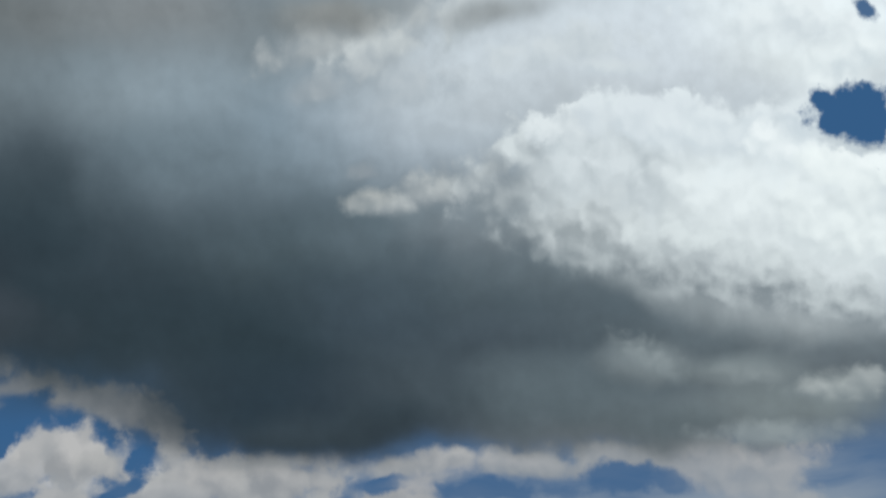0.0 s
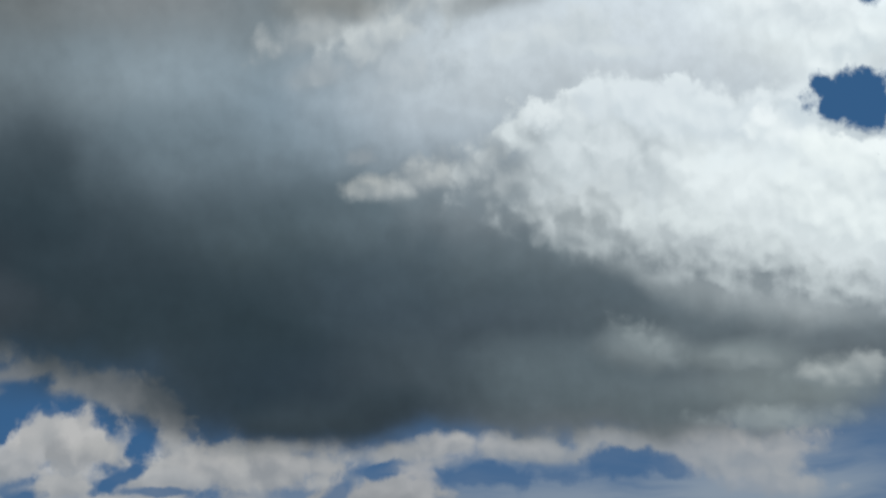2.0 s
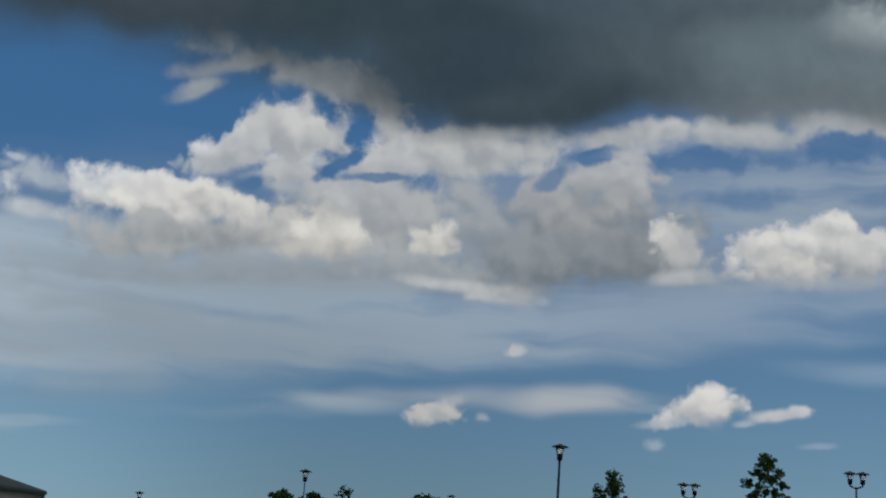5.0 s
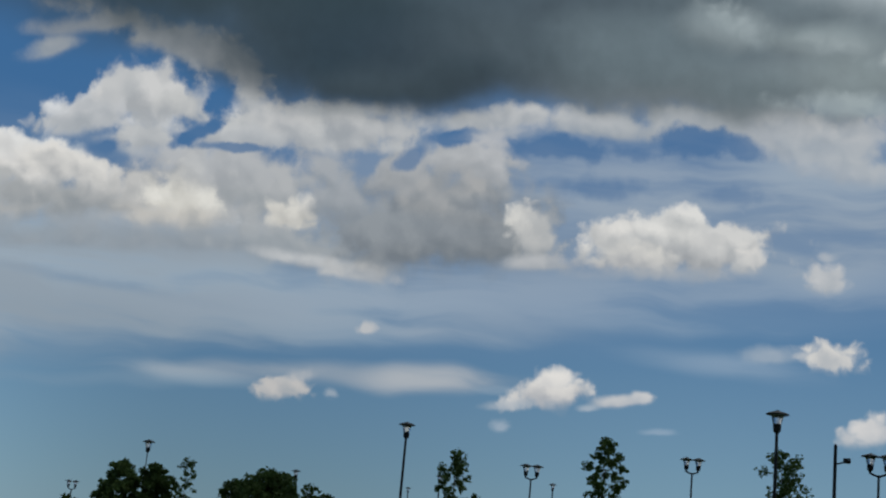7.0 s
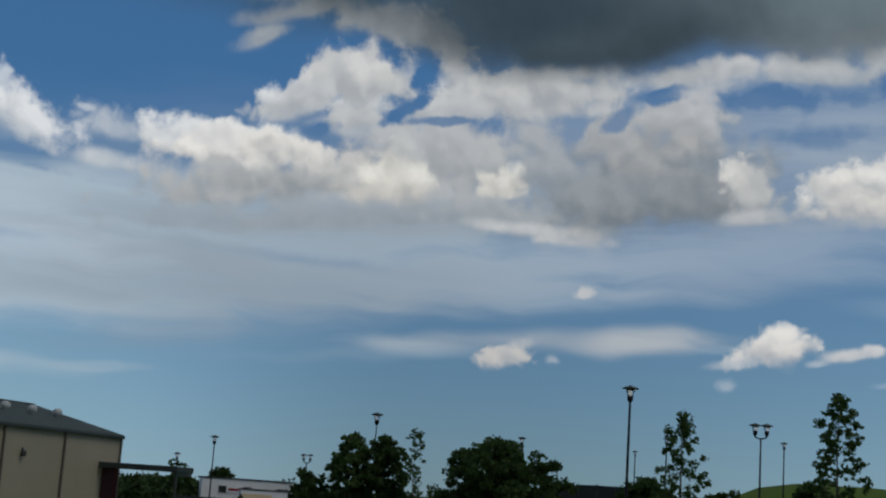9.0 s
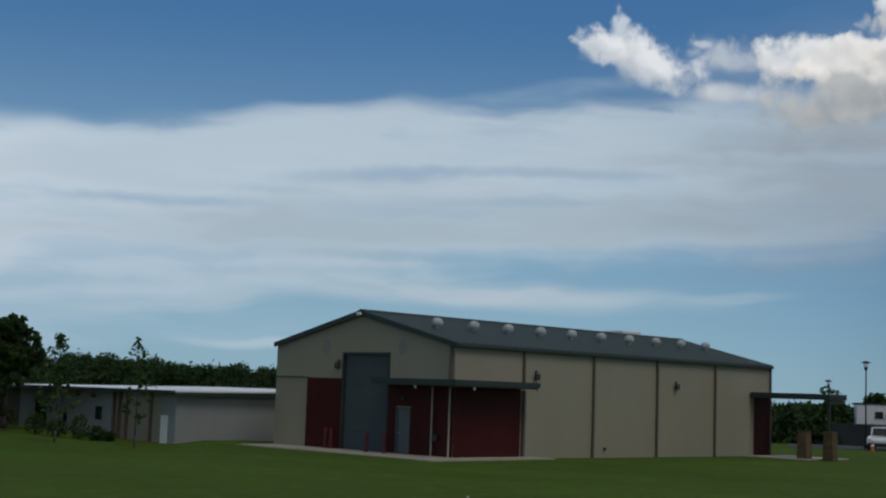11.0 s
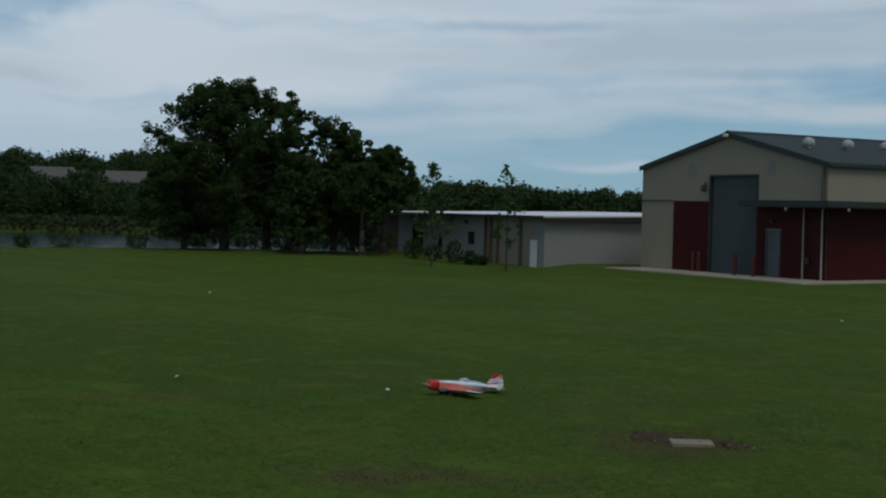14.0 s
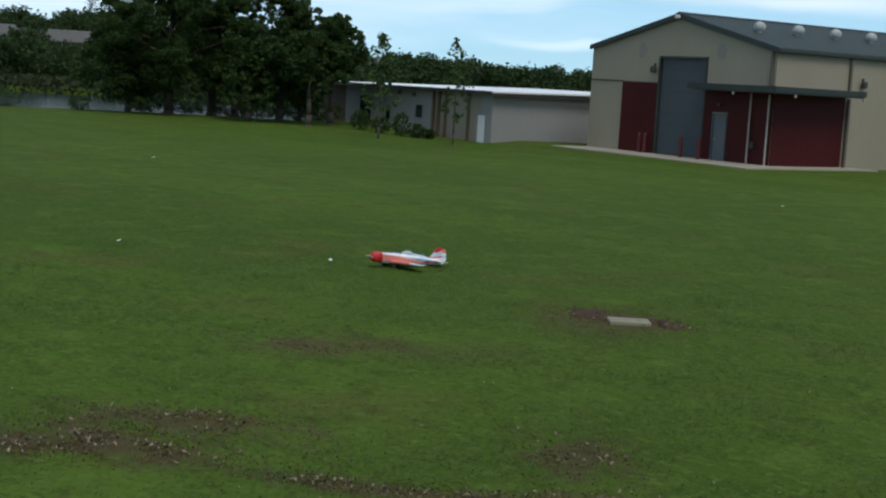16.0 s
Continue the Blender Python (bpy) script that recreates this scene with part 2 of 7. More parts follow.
cloud('c', -18.4, 13.9, 1.74, 0.97, -3, (0.726, 0.741, 0.741), (0.532, 0.555, 0.58), 0.38, 1.15, 1.0)
cloud('c', -16.2, 13.9, 1.37, 0.78, -0, (0.657, 0.678, 0.691), (0.491, 0.52, 0.555), 0.44, 1.15, 1.0)
cloud('c', -10.2, 14.2, 2.39, 1.31, -2, (0.657, 0.671, 0.684), (0.474, 0.503, 0.532), 0.5, 1.15, 1.0)
cloud('c', -11.6, 12.8, 2.54, 1.06, 2, (0.814, 0.807, 0.784), (0.593, 0.605, 0.618), 0.38, 1.15, 1.0)
cloud('c', -9.4, 12.6, 1.73, 1.08, -1, (0.684, 0.691, 0.698), (0.497, 0.52, 0.543), 0.5, 1.15, 1.0)
cloud('c', -16.0, 16.0, 1.32, 0.77, 14, (0.657, 0.678, 0.698), (0.431, 0.463, 0.497), 0.38, 1.38, 1.0)
cloud('c', -13.1, 16.9, 1.96, 1.22, -2, (0.684, 0.698, 0.712), (0.391, 0.421, 0.453), 0.35, 1.265, 1.0)
cloud('c', -13.7, 15.1, 1.23, 0.40, -1, (0.474, 0.503, 0.537), (0.401, 0.437, 0.48), 0.78, 1.15, 0.9)
cloud('c', -9.6, 16.6, 1.12, 1.03, -3, (0.593, 0.612, 0.631), (0.411, 0.447, 0.486), 0.44, 1.15, 1.0)
cloud('c', -11.2, 17.4, 0.87, 0.87, -2, (0.497, 0.52, 0.549), (0.401, 0.431, 0.463), 0.5, 1.15, 0.8)
cloud('h', -26.3, 12.1, 1.67, 0.24, -6, (0.9, 0.924, 0.949), (0.9, 0.932, 0.966), 0.6, 1.2, 0.7)
cloud('h', -37.9, 9.1, 3.23, 0.28, 4, (0.9, 0.924, 0.949), (0.9, 0.932, 0.966), 0.9, 0.4, 0.45)
cloud('h', -30.6, 9.4, 4.04, 0.21, -0, (0.9, 0.924, 0.949), (0.9, 0.932, 0.966), 0.9, 0.4, 0.4)
cloud('h', -14.8, 9.4, 5.47, 0.21, -3, (0.9, 0.924, 0.949), (0.9, 0.932, 0.966), 0.9, 0.4, 0.45)
cloud('h', -12.5, 7.3, 4.25, 0.25, -2, (0.9, 0.924, 0.949), (0.9, 0.932, 0.966), 0.9, 0.4, 0.5)
cloud('h', -24.1, 6.2, 14.28, 0.24, 2, (0.9, 0.924, 0.949), (0.9, 0.932, 0.966), 0.9, 0.4, 0.45)
cloud('v', -15.4, 8.7, 9.54, 1.66, 5, (0.238, 0.296, 0.356), (0.238, 0.296, 0.356), 0.6, 0.8, 0.8)
cloud('v', -11.6, 11.4, 11.94, 1.03, 6, (0.246, 0.296, 0.347), (0.246, 0.296, 0.347), 0.6, 0.8, 0.8)
cloud('v', -0.6, 10.2, 10.02, 1.19, 5, (0.262, 0.337, 0.429), (0.262, 0.337, 0.429), 0.7, 0.8, 0.6)
cloud('v', -16.4, 6.6, 6.56, 0.66, 8, (0.216, 0.296, 0.381), (0.216, 0.296, 0.381), 0.7, 0.8, 0.6)
cloud('v', 9.4, 15.4, 7.66, 1.28, 3, (0.27, 0.352, 0.456), (0.27, 0.352, 0.456), 0.6, 0.8, 0.75)
cloud('v', 15.9, 13.9, 4.87, 2.44, 2, (0.305, 0.376, 0.456), (0.305, 0.376, 0.456), 0.6, 0.8, 0.8)
cloud('v', 8.3, 11.1, 11.23, 0.82, 4, (0.246, 0.342, 0.468), (0.246, 0.342, 0.468), 0.7, 0.8, 0.5)
cloud('v', 13.7, 10.4, 6.77, 0.50, 3, (0.262, 0.361, 0.479), (0.262, 0.361, 0.479), 0.7, 0.8, 0.4)
cloud('v', -4.8, 6.7, 6.37, 0.38, 4, (0.314, 0.366, 0.423), (0.314, 0.366, 0.423), 0.9, 0.8, 0.65)
cloud('v', -0.5, 6.9, 2.14, 0.52, 7, (0.413, 0.445, 0.479), (0.413, 0.445, 0.479), 0.8, 0.8, 0.85)
cloud('v', -0.2, 8.9, 2.38, 0.29, -1, (0.305, 0.376, 0.456), (0.305, 0.376, 0.456), 0.95, 0.8, 0.55)
cloud('v', 12.6, 8.5, 2.73, 0.45, -4, (0.296, 0.392, 0.503), (0.296, 0.392, 0.503), 0.95, 0.8, 0.55)
cloud('v', -14.2, 5.5, 4.45, 0.24, 4, (0.209, 0.305, 0.402), (0.209, 0.305, 0.402), 0.95, 0.8, 0.4)
cloud('v', 2.4, 6.8, 0.95, 0.19, 5, (0.262, 0.352, 0.445), (0.262, 0.352, 0.445), 0.5, 0.8, 0.5)
cloud('v', 16.9, 16.5, 3.72, 1.31, 1, (0.287, 0.371, 0.468), (0.287, 0.371, 0.468), 0.6, 0.8, 0.7)
cloud('v', -0.0, 13.0, 23.87, 3.10, 5, (0.314, 0.381, 0.456), (0.314, 0.381, 0.456), 0.9, 0.8, 0.4)
cloud('v', 7.4, 17.6, 16.37, 1.40, 3, (0.305, 0.381, 0.479), (0.305, 0.381, 0.479), 0.9, 0.8, 0.3)
cloud('c', -11.6, 11.5, 7.58, 0.51, 6, (0.287, 0.323, 0.356), (0.231, 0.27, 0.309), 0.88, 1.15, 0.85)
cloud('c', -5.4, 11.9, 3.08, 0.81, -1, (0.352, 0.381, 0.402), (0.254, 0.292, 0.328), 0.62, 1.15, 1.0)
cloud('c', -5.8, 11.4, 1.89, 0.26, -3, (0.515, 0.533, 0.546), (0.376, 0.407, 0.44), 0.78, 1.15, 1.0)
cloud('c', -3.6, 11.1, 1.38, 0.43, 0, (0.552, 0.558, 0.552), (0.376, 0.407, 0.44), 0.59, 1.15, 1.0)
cloud('c', -16.7, 12.6, 4.41, 1.01, 9, (0.413, 0.423, 0.423), (0.262, 0.287, 0.305), 0.5, 1.15, 1.0)
cloud('c', -9.8, 14.0, 4.42, 1.53, 8, (0.434, 0.445, 0.456), (0.287, 0.309, 0.332), 0.5, 1.15, 1.0)
cloud('c', -7.9, 13.9, 2.46, 1.55, 7, (0.445, 0.456, 0.462), (0.314, 0.337, 0.352), 0.44, 1.15, 1.0)
cloud('c', -17.5, 13.7, 3.50, 0.74, 2, (0.761, 0.745, 0.716), (0.434, 0.445, 0.445), 0.31, 1.15, 1.0)
cloud('c', -18.8, 14.3, 1.19, 0.60, 0, (0.73, 0.73, 0.716), (0.515, 0.521, 0.521), 0.38, 1.15, 1.0)
cloud('c', -15.9, 13.8, 2.00, 0.67, -1, (0.716, 0.701, 0.665), (0.413, 0.423, 0.429), 0.38, 1.15, 1.0)
cloud('c', -13.2, 13.4, 1.41, 0.86, 9, (0.515, 0.515, 0.503), (0.342, 0.356, 0.361), 0.44, 1.15, 1.0)
cloud('c', -11.1, 13.4, 1.52, 1.15, 8, (0.776, 0.761, 0.701), (0.552, 0.539, 0.491), 0.31, 1.15, 1.0)
cloud('c', -9.9, 14.5, 1.86, 0.79, 8, (0.445, 0.462, 0.479), (0.352, 0.371, 0.392), 0.62, 1.15, 0.8)
cloud('c', -11.8, 12.4, 1.84, 0.50, 4, (0.552, 0.533, 0.491), (0.352, 0.366, 0.371), 0.62, 1.15, 0.8)
cloud('c', -6.8, 13.1, 1.08, 0.61, 3, (0.716, 0.694, 0.631), (0.479, 0.468, 0.434), 0.38, 1.15, 1.0)
cloud('c', -6.0, 13.6, 0.33, 0.43, 7, (0.761, 0.745, 0.701), (0.552, 0.539, 0.503), 0.53, 1.15, 1.0)
cloud('c', -0.2, 13.8, 4.30, 2.05, 5, (0.305, 0.323, 0.337), (0.138, 0.162, 0.188), 0.44, 1.15, 1.0)
cloud('c', -2.3, 12.7, 2.50, 1.48, 6, (0.254, 0.279, 0.301), (0.162, 0.188, 0.216), 0.56, 1.15, 1.0)
cloud('c', 1.8, 13.1, 2.86, 1.24, 5, (0.231, 0.254, 0.275), (0.15, 0.175, 0.198), 0.56, 1.15, 1.0)
cloud('c', 0.3, 16.4, 1.91, 0.90, 5, (0.456, 0.468, 0.479), (0.287, 0.305, 0.323), 0.38, 1.15, 1.0)
cloud('c', 1.6, 16.3, 0.71, 0.95, 5, (0.468, 0.479, 0.491), (0.305, 0.323, 0.342), 0.38, 1.15, 1.0)
cloud('c', -1.8, 15.1, 1.91, 0.86, 12, (0.371, 0.386, 0.402), (0.262, 0.283, 0.305), 0.44, 1.15, 1.0)
cloud('c', -0.6, 14.7, 1.72, 0.81, 6, (0.381, 0.381, 0.376), (0.231, 0.25, 0.266), 0.62, 1.15, 1.0)
cloud('c', -4.7, 14.3, 1.14, 1.19, 7, (0.352, 0.376, 0.402), (0.246, 0.275, 0.305), 0.62, 1.15, 0.85)
cloud('c', 3.3, 14.0, 0.76, 0.71, 35, (0.658, 0.651, 0.617), (0.413, 0.423, 0.429), 0.38, 1.15, 1.0)
cloud('c', 4.1, 13.2, 0.90, 1.09, 4, (0.479, 0.485, 0.479), (0.314, 0.337, 0.356), 0.44, 1.15, 1.0)
cloud('c', 4.1, 12.2, 1.14, 0.36, 5, (0.479, 0.491, 0.503), (0.352, 0.381, 0.413), 0.65, 1.15, 1.0)
cloud('c', 9.8, 13.1, 3.59, 1.21, 1, (0.552, 0.558, 0.552), (0.314, 0.332, 0.352), 0.38, 1.15, 1.0)
cloud('c', 6.9, 13.6, 1.13, 0.80, 4, (0.761, 0.745, 0.708), (0.491, 0.497, 0.491), 0.31, 1.15, 1.0)
cloud('c', 10.0, 14.0, 1.57, 0.83, 3, (0.745, 0.738, 0.708), (0.479, 0.491, 0.491), 0.31, 1.15, 1.0)
cloud('c', 12.2, 13.5, 1.19, 0.91, 3, (0.631, 0.631, 0.617), (0.413, 0.429, 0.44), 0.38, 1.15, 1.0)
cloud('c', 13.0, 12.8, 0.59, 0.57, 3, (0.701, 0.687, 0.658), (0.456, 0.474, 0.485), 0.38, 1.15, 1.0)
cloud('c', 8.1, 12.6, 1.55, 0.70, -4, (0.672, 0.658, 0.617), (0.413, 0.423, 0.434), 0.44, 1.15, 1.0)
cloud('c', 9.6, 12.1, 2.79, 0.33, 3, (0.434, 0.456, 0.479), (0.342, 0.381, 0.423), 0.78, 1.15, 0.8)
cloud('c', 16.2, 12.2, 0.79, 0.57, 2, (0.515, 0.533, 0.552), (0.361, 0.402, 0.445), 0.44, 1.15, 1.0)
cloud('c', 16.2, 13.1, 0.31, 0.18, 2, (0.445, 0.479, 0.515), (0.445, 0.479, 0.515), 0.78, 1.15, 0.7)
cloud('c', 16.5, 9.1, 1.19, 0.62, -3, (0.631, 0.624, 0.604), (0.402, 0.434, 0.468), 0.38, 1.15, 1.0)
cloud('c', 14.0, 9.0, 0.99, 0.34, 3, (0.371, 0.434, 0.503), (0.332, 0.402, 0.479), 0.78, 1.15, 0.75)
cloud('c', 4.8, 6.8, 1.51, 0.76, 9, (0.687, 0.672, 0.644), (0.392, 0.413, 0.445), 0.31, 1.15, 1.0)
cloud('c', 5.3, 7.4, 0.80, 0.42, 5, (0.73, 0.716, 0.687), (0.552, 0.558, 0.565), 0.53, 1.15, 1.0)
cloud('c', 3.5, 6.2, 0.99, 0.19, 9, (0.392, 0.445, 0.503), (0.392, 0.445, 0.503), 0.78, 1.15, 0.7)
cloud('c', 8.0, 6.7, 0.98, 0.28, 10, (0.515, 0.533, 0.552), (0.381, 0.423, 0.474), 0.59, 1.15, 1.0)
cloud('c', 9.0, 6.9, 0.35, 0.26, 4, (0.552, 0.565, 0.578), (0.434, 0.468, 0.509), 0.59, 1.15, 1.0)
cloud('c', 6.7, 6.3, 0.38, 0.14, 5, (0.376, 0.445, 0.515), (0.376, 0.445, 0.515), 0.78, 1.15, 0.8)
cloud('c', -6.2, 5.9, 1.03, 0.47, 6, (0.503, 0.497, 0.491), (0.371, 0.397, 0.423), 0.38, 1.15, 1.0)
cloud('c', -5.5, 6.5, 0.56, 0.24, 16, (0.402, 0.434, 0.468), (0.402, 0.434, 0.468), 0.78, 1.15, 0.7)
cloud('c', -4.2, 5.9, 0.24, 0.19, 6, (0.352, 0.413, 0.479), (0.352, 0.413, 0.479), 0.78, 1.15, 0.7)
cloud('c', -2.9, 8.8, 0.36, 0.24, 16, (0.503, 0.515, 0.527), (0.503, 0.515, 0.527), 0.59, 1.15, 0.9)
cloud('c', 18.2, 6.2, 1.08, 0.56, 12, (0.617, 0.617, 0.617), (0.445, 0.479, 0.515), 0.44, 1.15, 1.0)
cloud('c', 3.1, 5.3, 0.33, 0.24, 5, (0.352, 0.429, 0.515), (0.352, 0.429, 0.515), 0.78, 1.15, 0.7)
cloud('c', 9.7, 5.5, 0.60, 0.14, 4, (0.305, 0.402, 0.515), (0.305, 0.402, 0.515), 0.78, 1.15, 0.6)
cloud('c', -6.0, 16.7, 4.36, 1.04, 5, (0.539, 0.552, 0.552), (0.352, 0.376, 0.402), 0.38, 1.15, 1.0)
cloud('c', -8.9, 16.2, 1.96, 0.40, 4, (0.515, 0.533, 0.546), (0.392, 0.418, 0.445), 0.59, 1.15, 1.0)
cloud('c', -8.0, 17.2, 1.45, 0.84, -17, (0.552, 0.558, 0.558), (0.392, 0.413, 0.434), 0.44, 1.15, 1.0)
cloud('c', -3.6, 17.3, 2.13, 0.81, 6, (0.491, 0.503, 0.509), (0.332, 0.356, 0.381), 0.44, 1.15, 1.0)
cloud('c', -4.6, 17.9, 2.60, 0.33, 7, (0.434, 0.456, 0.468), (0.434, 0.456, 0.468), 0.9, 1.15, 0.8)
cloud('c', -13.2, 17.5, 2.00, 1.27, 10, (0.591, 0.597, 0.597), (0.371, 0.392, 0.413), 0.31, 1.15, 1.0)
cloud('c', -11.7, 17.1, 0.92, 0.92, 9, (0.515, 0.527, 0.527), (0.352, 0.376, 0.402), 0.44, 1.15, 1.0)
cloud('c', -15.8, 16.0, 1.69, 0.71, 20, (0.515, 0.533, 0.552), (0.361, 0.392, 0.423), 0.38, 1.15, 1.0)
cloud('c', -13.4, 15.6, 1.23, 0.59, 9, (0.491, 0.509, 0.521), (0.371, 0.397, 0.423), 0.44, 1.15, 1.0)
cloud('c', -14.5, 17.5, 0.99, 0.67, 40, (0.527, 0.539, 0.546), (0.434, 0.456, 0.474), 0.44, 1.15, 1.0)
cloud('c', -17.5, 18.6, 1.01, 0.35, 27, (0.361, 0.392, 0.423), (0.305, 0.342, 0.381), 0.71, 1.38, 0.9)
cloud('c', -13.1, 19.8, 3.85, 0.77, -10, (0.392, 0.413, 0.434), (0.314, 0.342, 0.371), 0.5, 1.15, 1.0)
cloud('c', -9.9, 19.2, 1.39, 0.69, -31, (0.503, 0.515, 0.521), (0.371, 0.397, 0.418), 0.44, 1.15, 1.0)
cloud('c', -9.0, 18.0, 0.79, 1.02, -22, (0.479, 0.497, 0.509), (0.371, 0.397, 0.423), 0.5, 1.15, 1.0)
cloud('c', -16.2, 19.7, 1.99, 0.31, 15, (0.352, 0.376, 0.402), (0.352, 0.376, 0.402), 0.78, 1.15, 0.85)
cloud('c', 0.6, 17.9, 2.85, 0.43, 5, (0.479, 0.497, 0.509), (0.361, 0.392, 0.423), 0.59, 1.15, 1.0)
cloud('c', 3.5, 18.4, 1.47, 0.57, 10, (0.527, 0.539, 0.546), (0.352, 0.381, 0.413), 0.44, 1.15, 1.0)
cloud('c', 11.9, 18.5, 5.23, 0.68, -1, (0.392, 0.418, 0.44), (0.305, 0.342, 0.381), 0.5, 1.15, 1.0)
cloud('c', 7.3, 18.1, 2.10, 0.56, -1, (0.413, 0.44, 0.462), (0.314, 0.352, 0.392), 0.5, 1.15, 1.0)
cloud('c', 13.9, 18.0, 1.03, 1.03, -19, (0.434, 0.456, 0.479), (0.352, 0.386, 0.423), 0.44, 1.15, 1.0)
cloud('c', 16.2, 17.6, 2.20, 1.28, -9, (0.413, 0.445, 0.474), (0.314, 0.361, 0.413), 0.5, 1.15, 1.0)
cloud('c', 17.2, 16.7, 1.53, 0.52, -9, (0.445, 0.474, 0.497), (0.342, 0.386, 0.434), 0.56, 1.15, 0.85)
cloud('h', 10.4, 17.6, 1.43, 0.55, -2, (1.0, 1.027, 1.054), (1.0, 1.036, 1.073), 0.4, 1.2, 1.0)
cloud('h', 4.6, 17.1, 2.36, 0.43, 0, (1.0, 1.027, 1.054), (1.0, 1.036, 1.073), 0.4, 1.2, 1.0)
cloud('h', 7.6, 17.1, 1.17, 0.33, -7, (1.0, 1.027, 1.054), (1.0, 1.036, 1.073), 0.5, 1.2, 0.8)
cloud('h', 12.5, 17.5, 0.91, 0.36, -18, (1.0, 1.027, 1.054), (1.0, 1.036, 1.073), 0.5, 1.2, 0.8)
cloud('h', -0.1, 17.2, 1.28, 0.33, 11, (1.0, 1.027, 1.054), (1.0, 1.036, 1.073), 0.4, 1.2, 1.0)
cloud('h', -1.6, 16.3, 0.62, 0.29, 46, (1.0, 1.027, 1.054), (1.0, 1.036, 1.073), 0.5, 1.2, 0.8)
cloud('h', 6.3, 15.5, 1.18, 0.42, 4, (1.0, 1.027, 1.054), (1.0, 1.036, 1.073), 0.8, 1.2, 0.7)
cloud('h', 12.1, 15.5, 1.37, 0.32, 2, (1.0, 1.027, 1.054), (1.0, 1.036, 1.073), 0.8, 1.2, 0.6)
cloud('h', -10.2, 17.6, 0.79, 0.74, -1, (1.0, 1.027, 1.054), (1.0, 1.036, 1.073), 0.35, 1.2, 1.0)
cloud('h', -11.2, 16.0, 0.83, 0.32, 29, (1.0, 1.027, 1.054), (1.0, 1.036, 1.073), 0.4, 1.2, 1.0)
cloud('h', -14.9, 14.8, 0.76, 0.40, 9, (1.0, 1.027, 1.054), (1.0, 1.036, 1.073), 0.4, 1.2, 1.0)
cloud('h', -9.3, 15.7, 1.40, 0.16, 4, (1.0, 1.027, 1.054), (1.0, 1.036, 1.073), 0.5, 1.2, 0.8)
cloud('h', -15.5, 18.8, 1.11, 0.58, 41, (1.0, 1.027, 1.054), (1.0, 1.036, 1.073), 0.45, 1.2, 1.0)
cloud('h', -14.3, 18.5, 0.45, 0.31, 10, (1.0, 1.027, 1.054), (1.0, 1.036, 1.073), 0.5, 1.2, 0.7)
cloud('v', -7.0, 12.7, 21.20, 3.06, 7, (0.332, 0.376, 0.423), (0.332, 0.376, 0.423), 0.9, 0.8, 0.2)
cloud('v', 9.9, 16.5, 13.87, 2.54, 3, (0.342, 0.402, 0.479), (0.342, 0.402, 0.479), 0.9, 0.8, 0.12)
cloud('c', 12.9, 18.8, 1.35, 0.50, -13, (0.445, 0.468, 0.491), (0.332, 0.366, 0.407), 0.62, 1.4949999999999999, 0.9)
cloud('c', 15.0, 18.4, 1.11, 0.67, -19, (0.491, 0.509, 0.527), (0.361, 0.397, 0.434), 0.56, 1.4949999999999999, 0.9)
cloud('c', 17.8, 18.2, 1.08, 0.65, 10, (0.468, 0.491, 0.515), (0.352, 0.392, 0.434), 0.62, 1.4949999999999999, 0.9)
cloud('c', 15.8, 16.6, 1.33, 0.35, -9, (0.413, 0.451, 0.497), (0.332, 0.381, 0.44), 0.9, 1.4949999999999999, 0.7)
cloud('c', 2.4, 17.6, 1.42, 0.28, 9, (0.491, 0.509, 0.527), (0.381, 0.413, 0.445), 0.78, 1.4949999999999999, 0.8)
cloud('c', 5.8, 18.3, 1.17, 0.28, -2, (0.445, 0.468, 0.491), (0.352, 0.386, 0.423), 0.78, 1.4949999999999999, 0.8)
cloud('c', 1.7, 17.2, 0.62, 0.52, 5, (0.456, 0.474, 0.497), (0.342, 0.371, 0.407), 0.56, 1.4949999999999999, 0.8)
cloud('d', 1.5, 46.9, 38.20, 12.58, 2, (0.583, 0.692, 0.755), (0.437, 0.518, 0.565), 0.25, 1.0, 1.0)
cloud('d', 19.4, 34.0, 11.54, 6.66, -8, (0.82, 0.932, 0.994), (0.613, 0.696, 0.743), 0.6, 1.0, 1.0)
cloud('d', 8.2, 22.7, 14.26, 3.10, 2, (0.217, 0.246, 0.272), (0.165, 0.186, 0.205), 0.35, 1.0, 1.0)
cloud('d', -2.6, 22.1, 7.76, 3.53, 8, (0.102, 0.126, 0.147), (0.078, 0.096, 0.112), 0.4, 1.0, 1.0)
cloud('d', 15.1, 22.1, 5.72, 2.42, -0, (0.333, 0.364, 0.392), (0.251, 0.274, 0.294), 0.6, 1.0, 1.0)
cloud('d', 16.7, 23.2, 3.67, 0.95, -1, (0.505, 0.531, 0.558), (0.378, 0.398, 0.418), 0.8, 1.0, 1.0)
cloud('d', 14.0, 20.1, 3.35, 1.25, 1, (0.314, 0.344, 0.364), (0.236, 0.259, 0.274), 0.7, 1.0, 1.0)
cloud('d', 9.2, 20.0, 3.92, 1.01, 2, (0.225, 0.254, 0.276), (0.17, 0.192, 0.208), 0.7, 1.0, 1.0)
cloud('d', -11.0, 30.9, 20.60, 7.55, 9, (0.217, 0.279, 0.318), (0.165, 0.211, 0.24), 0.4, 1.0, 1.0)
cloud('d', -5.2, 27.2, 16.49, 5.42, 5, (0.124, 0.171, 0.205), (0.095, 0.13, 0.156), 0.7, 1.0, 1.0)
cloud('d', 9.4, 23.4, 13.17, 3.53, -5, (0.124, 0.167, 0.197), (0.095, 0.128, 0.149), 0.6, 1.0, 1.0)
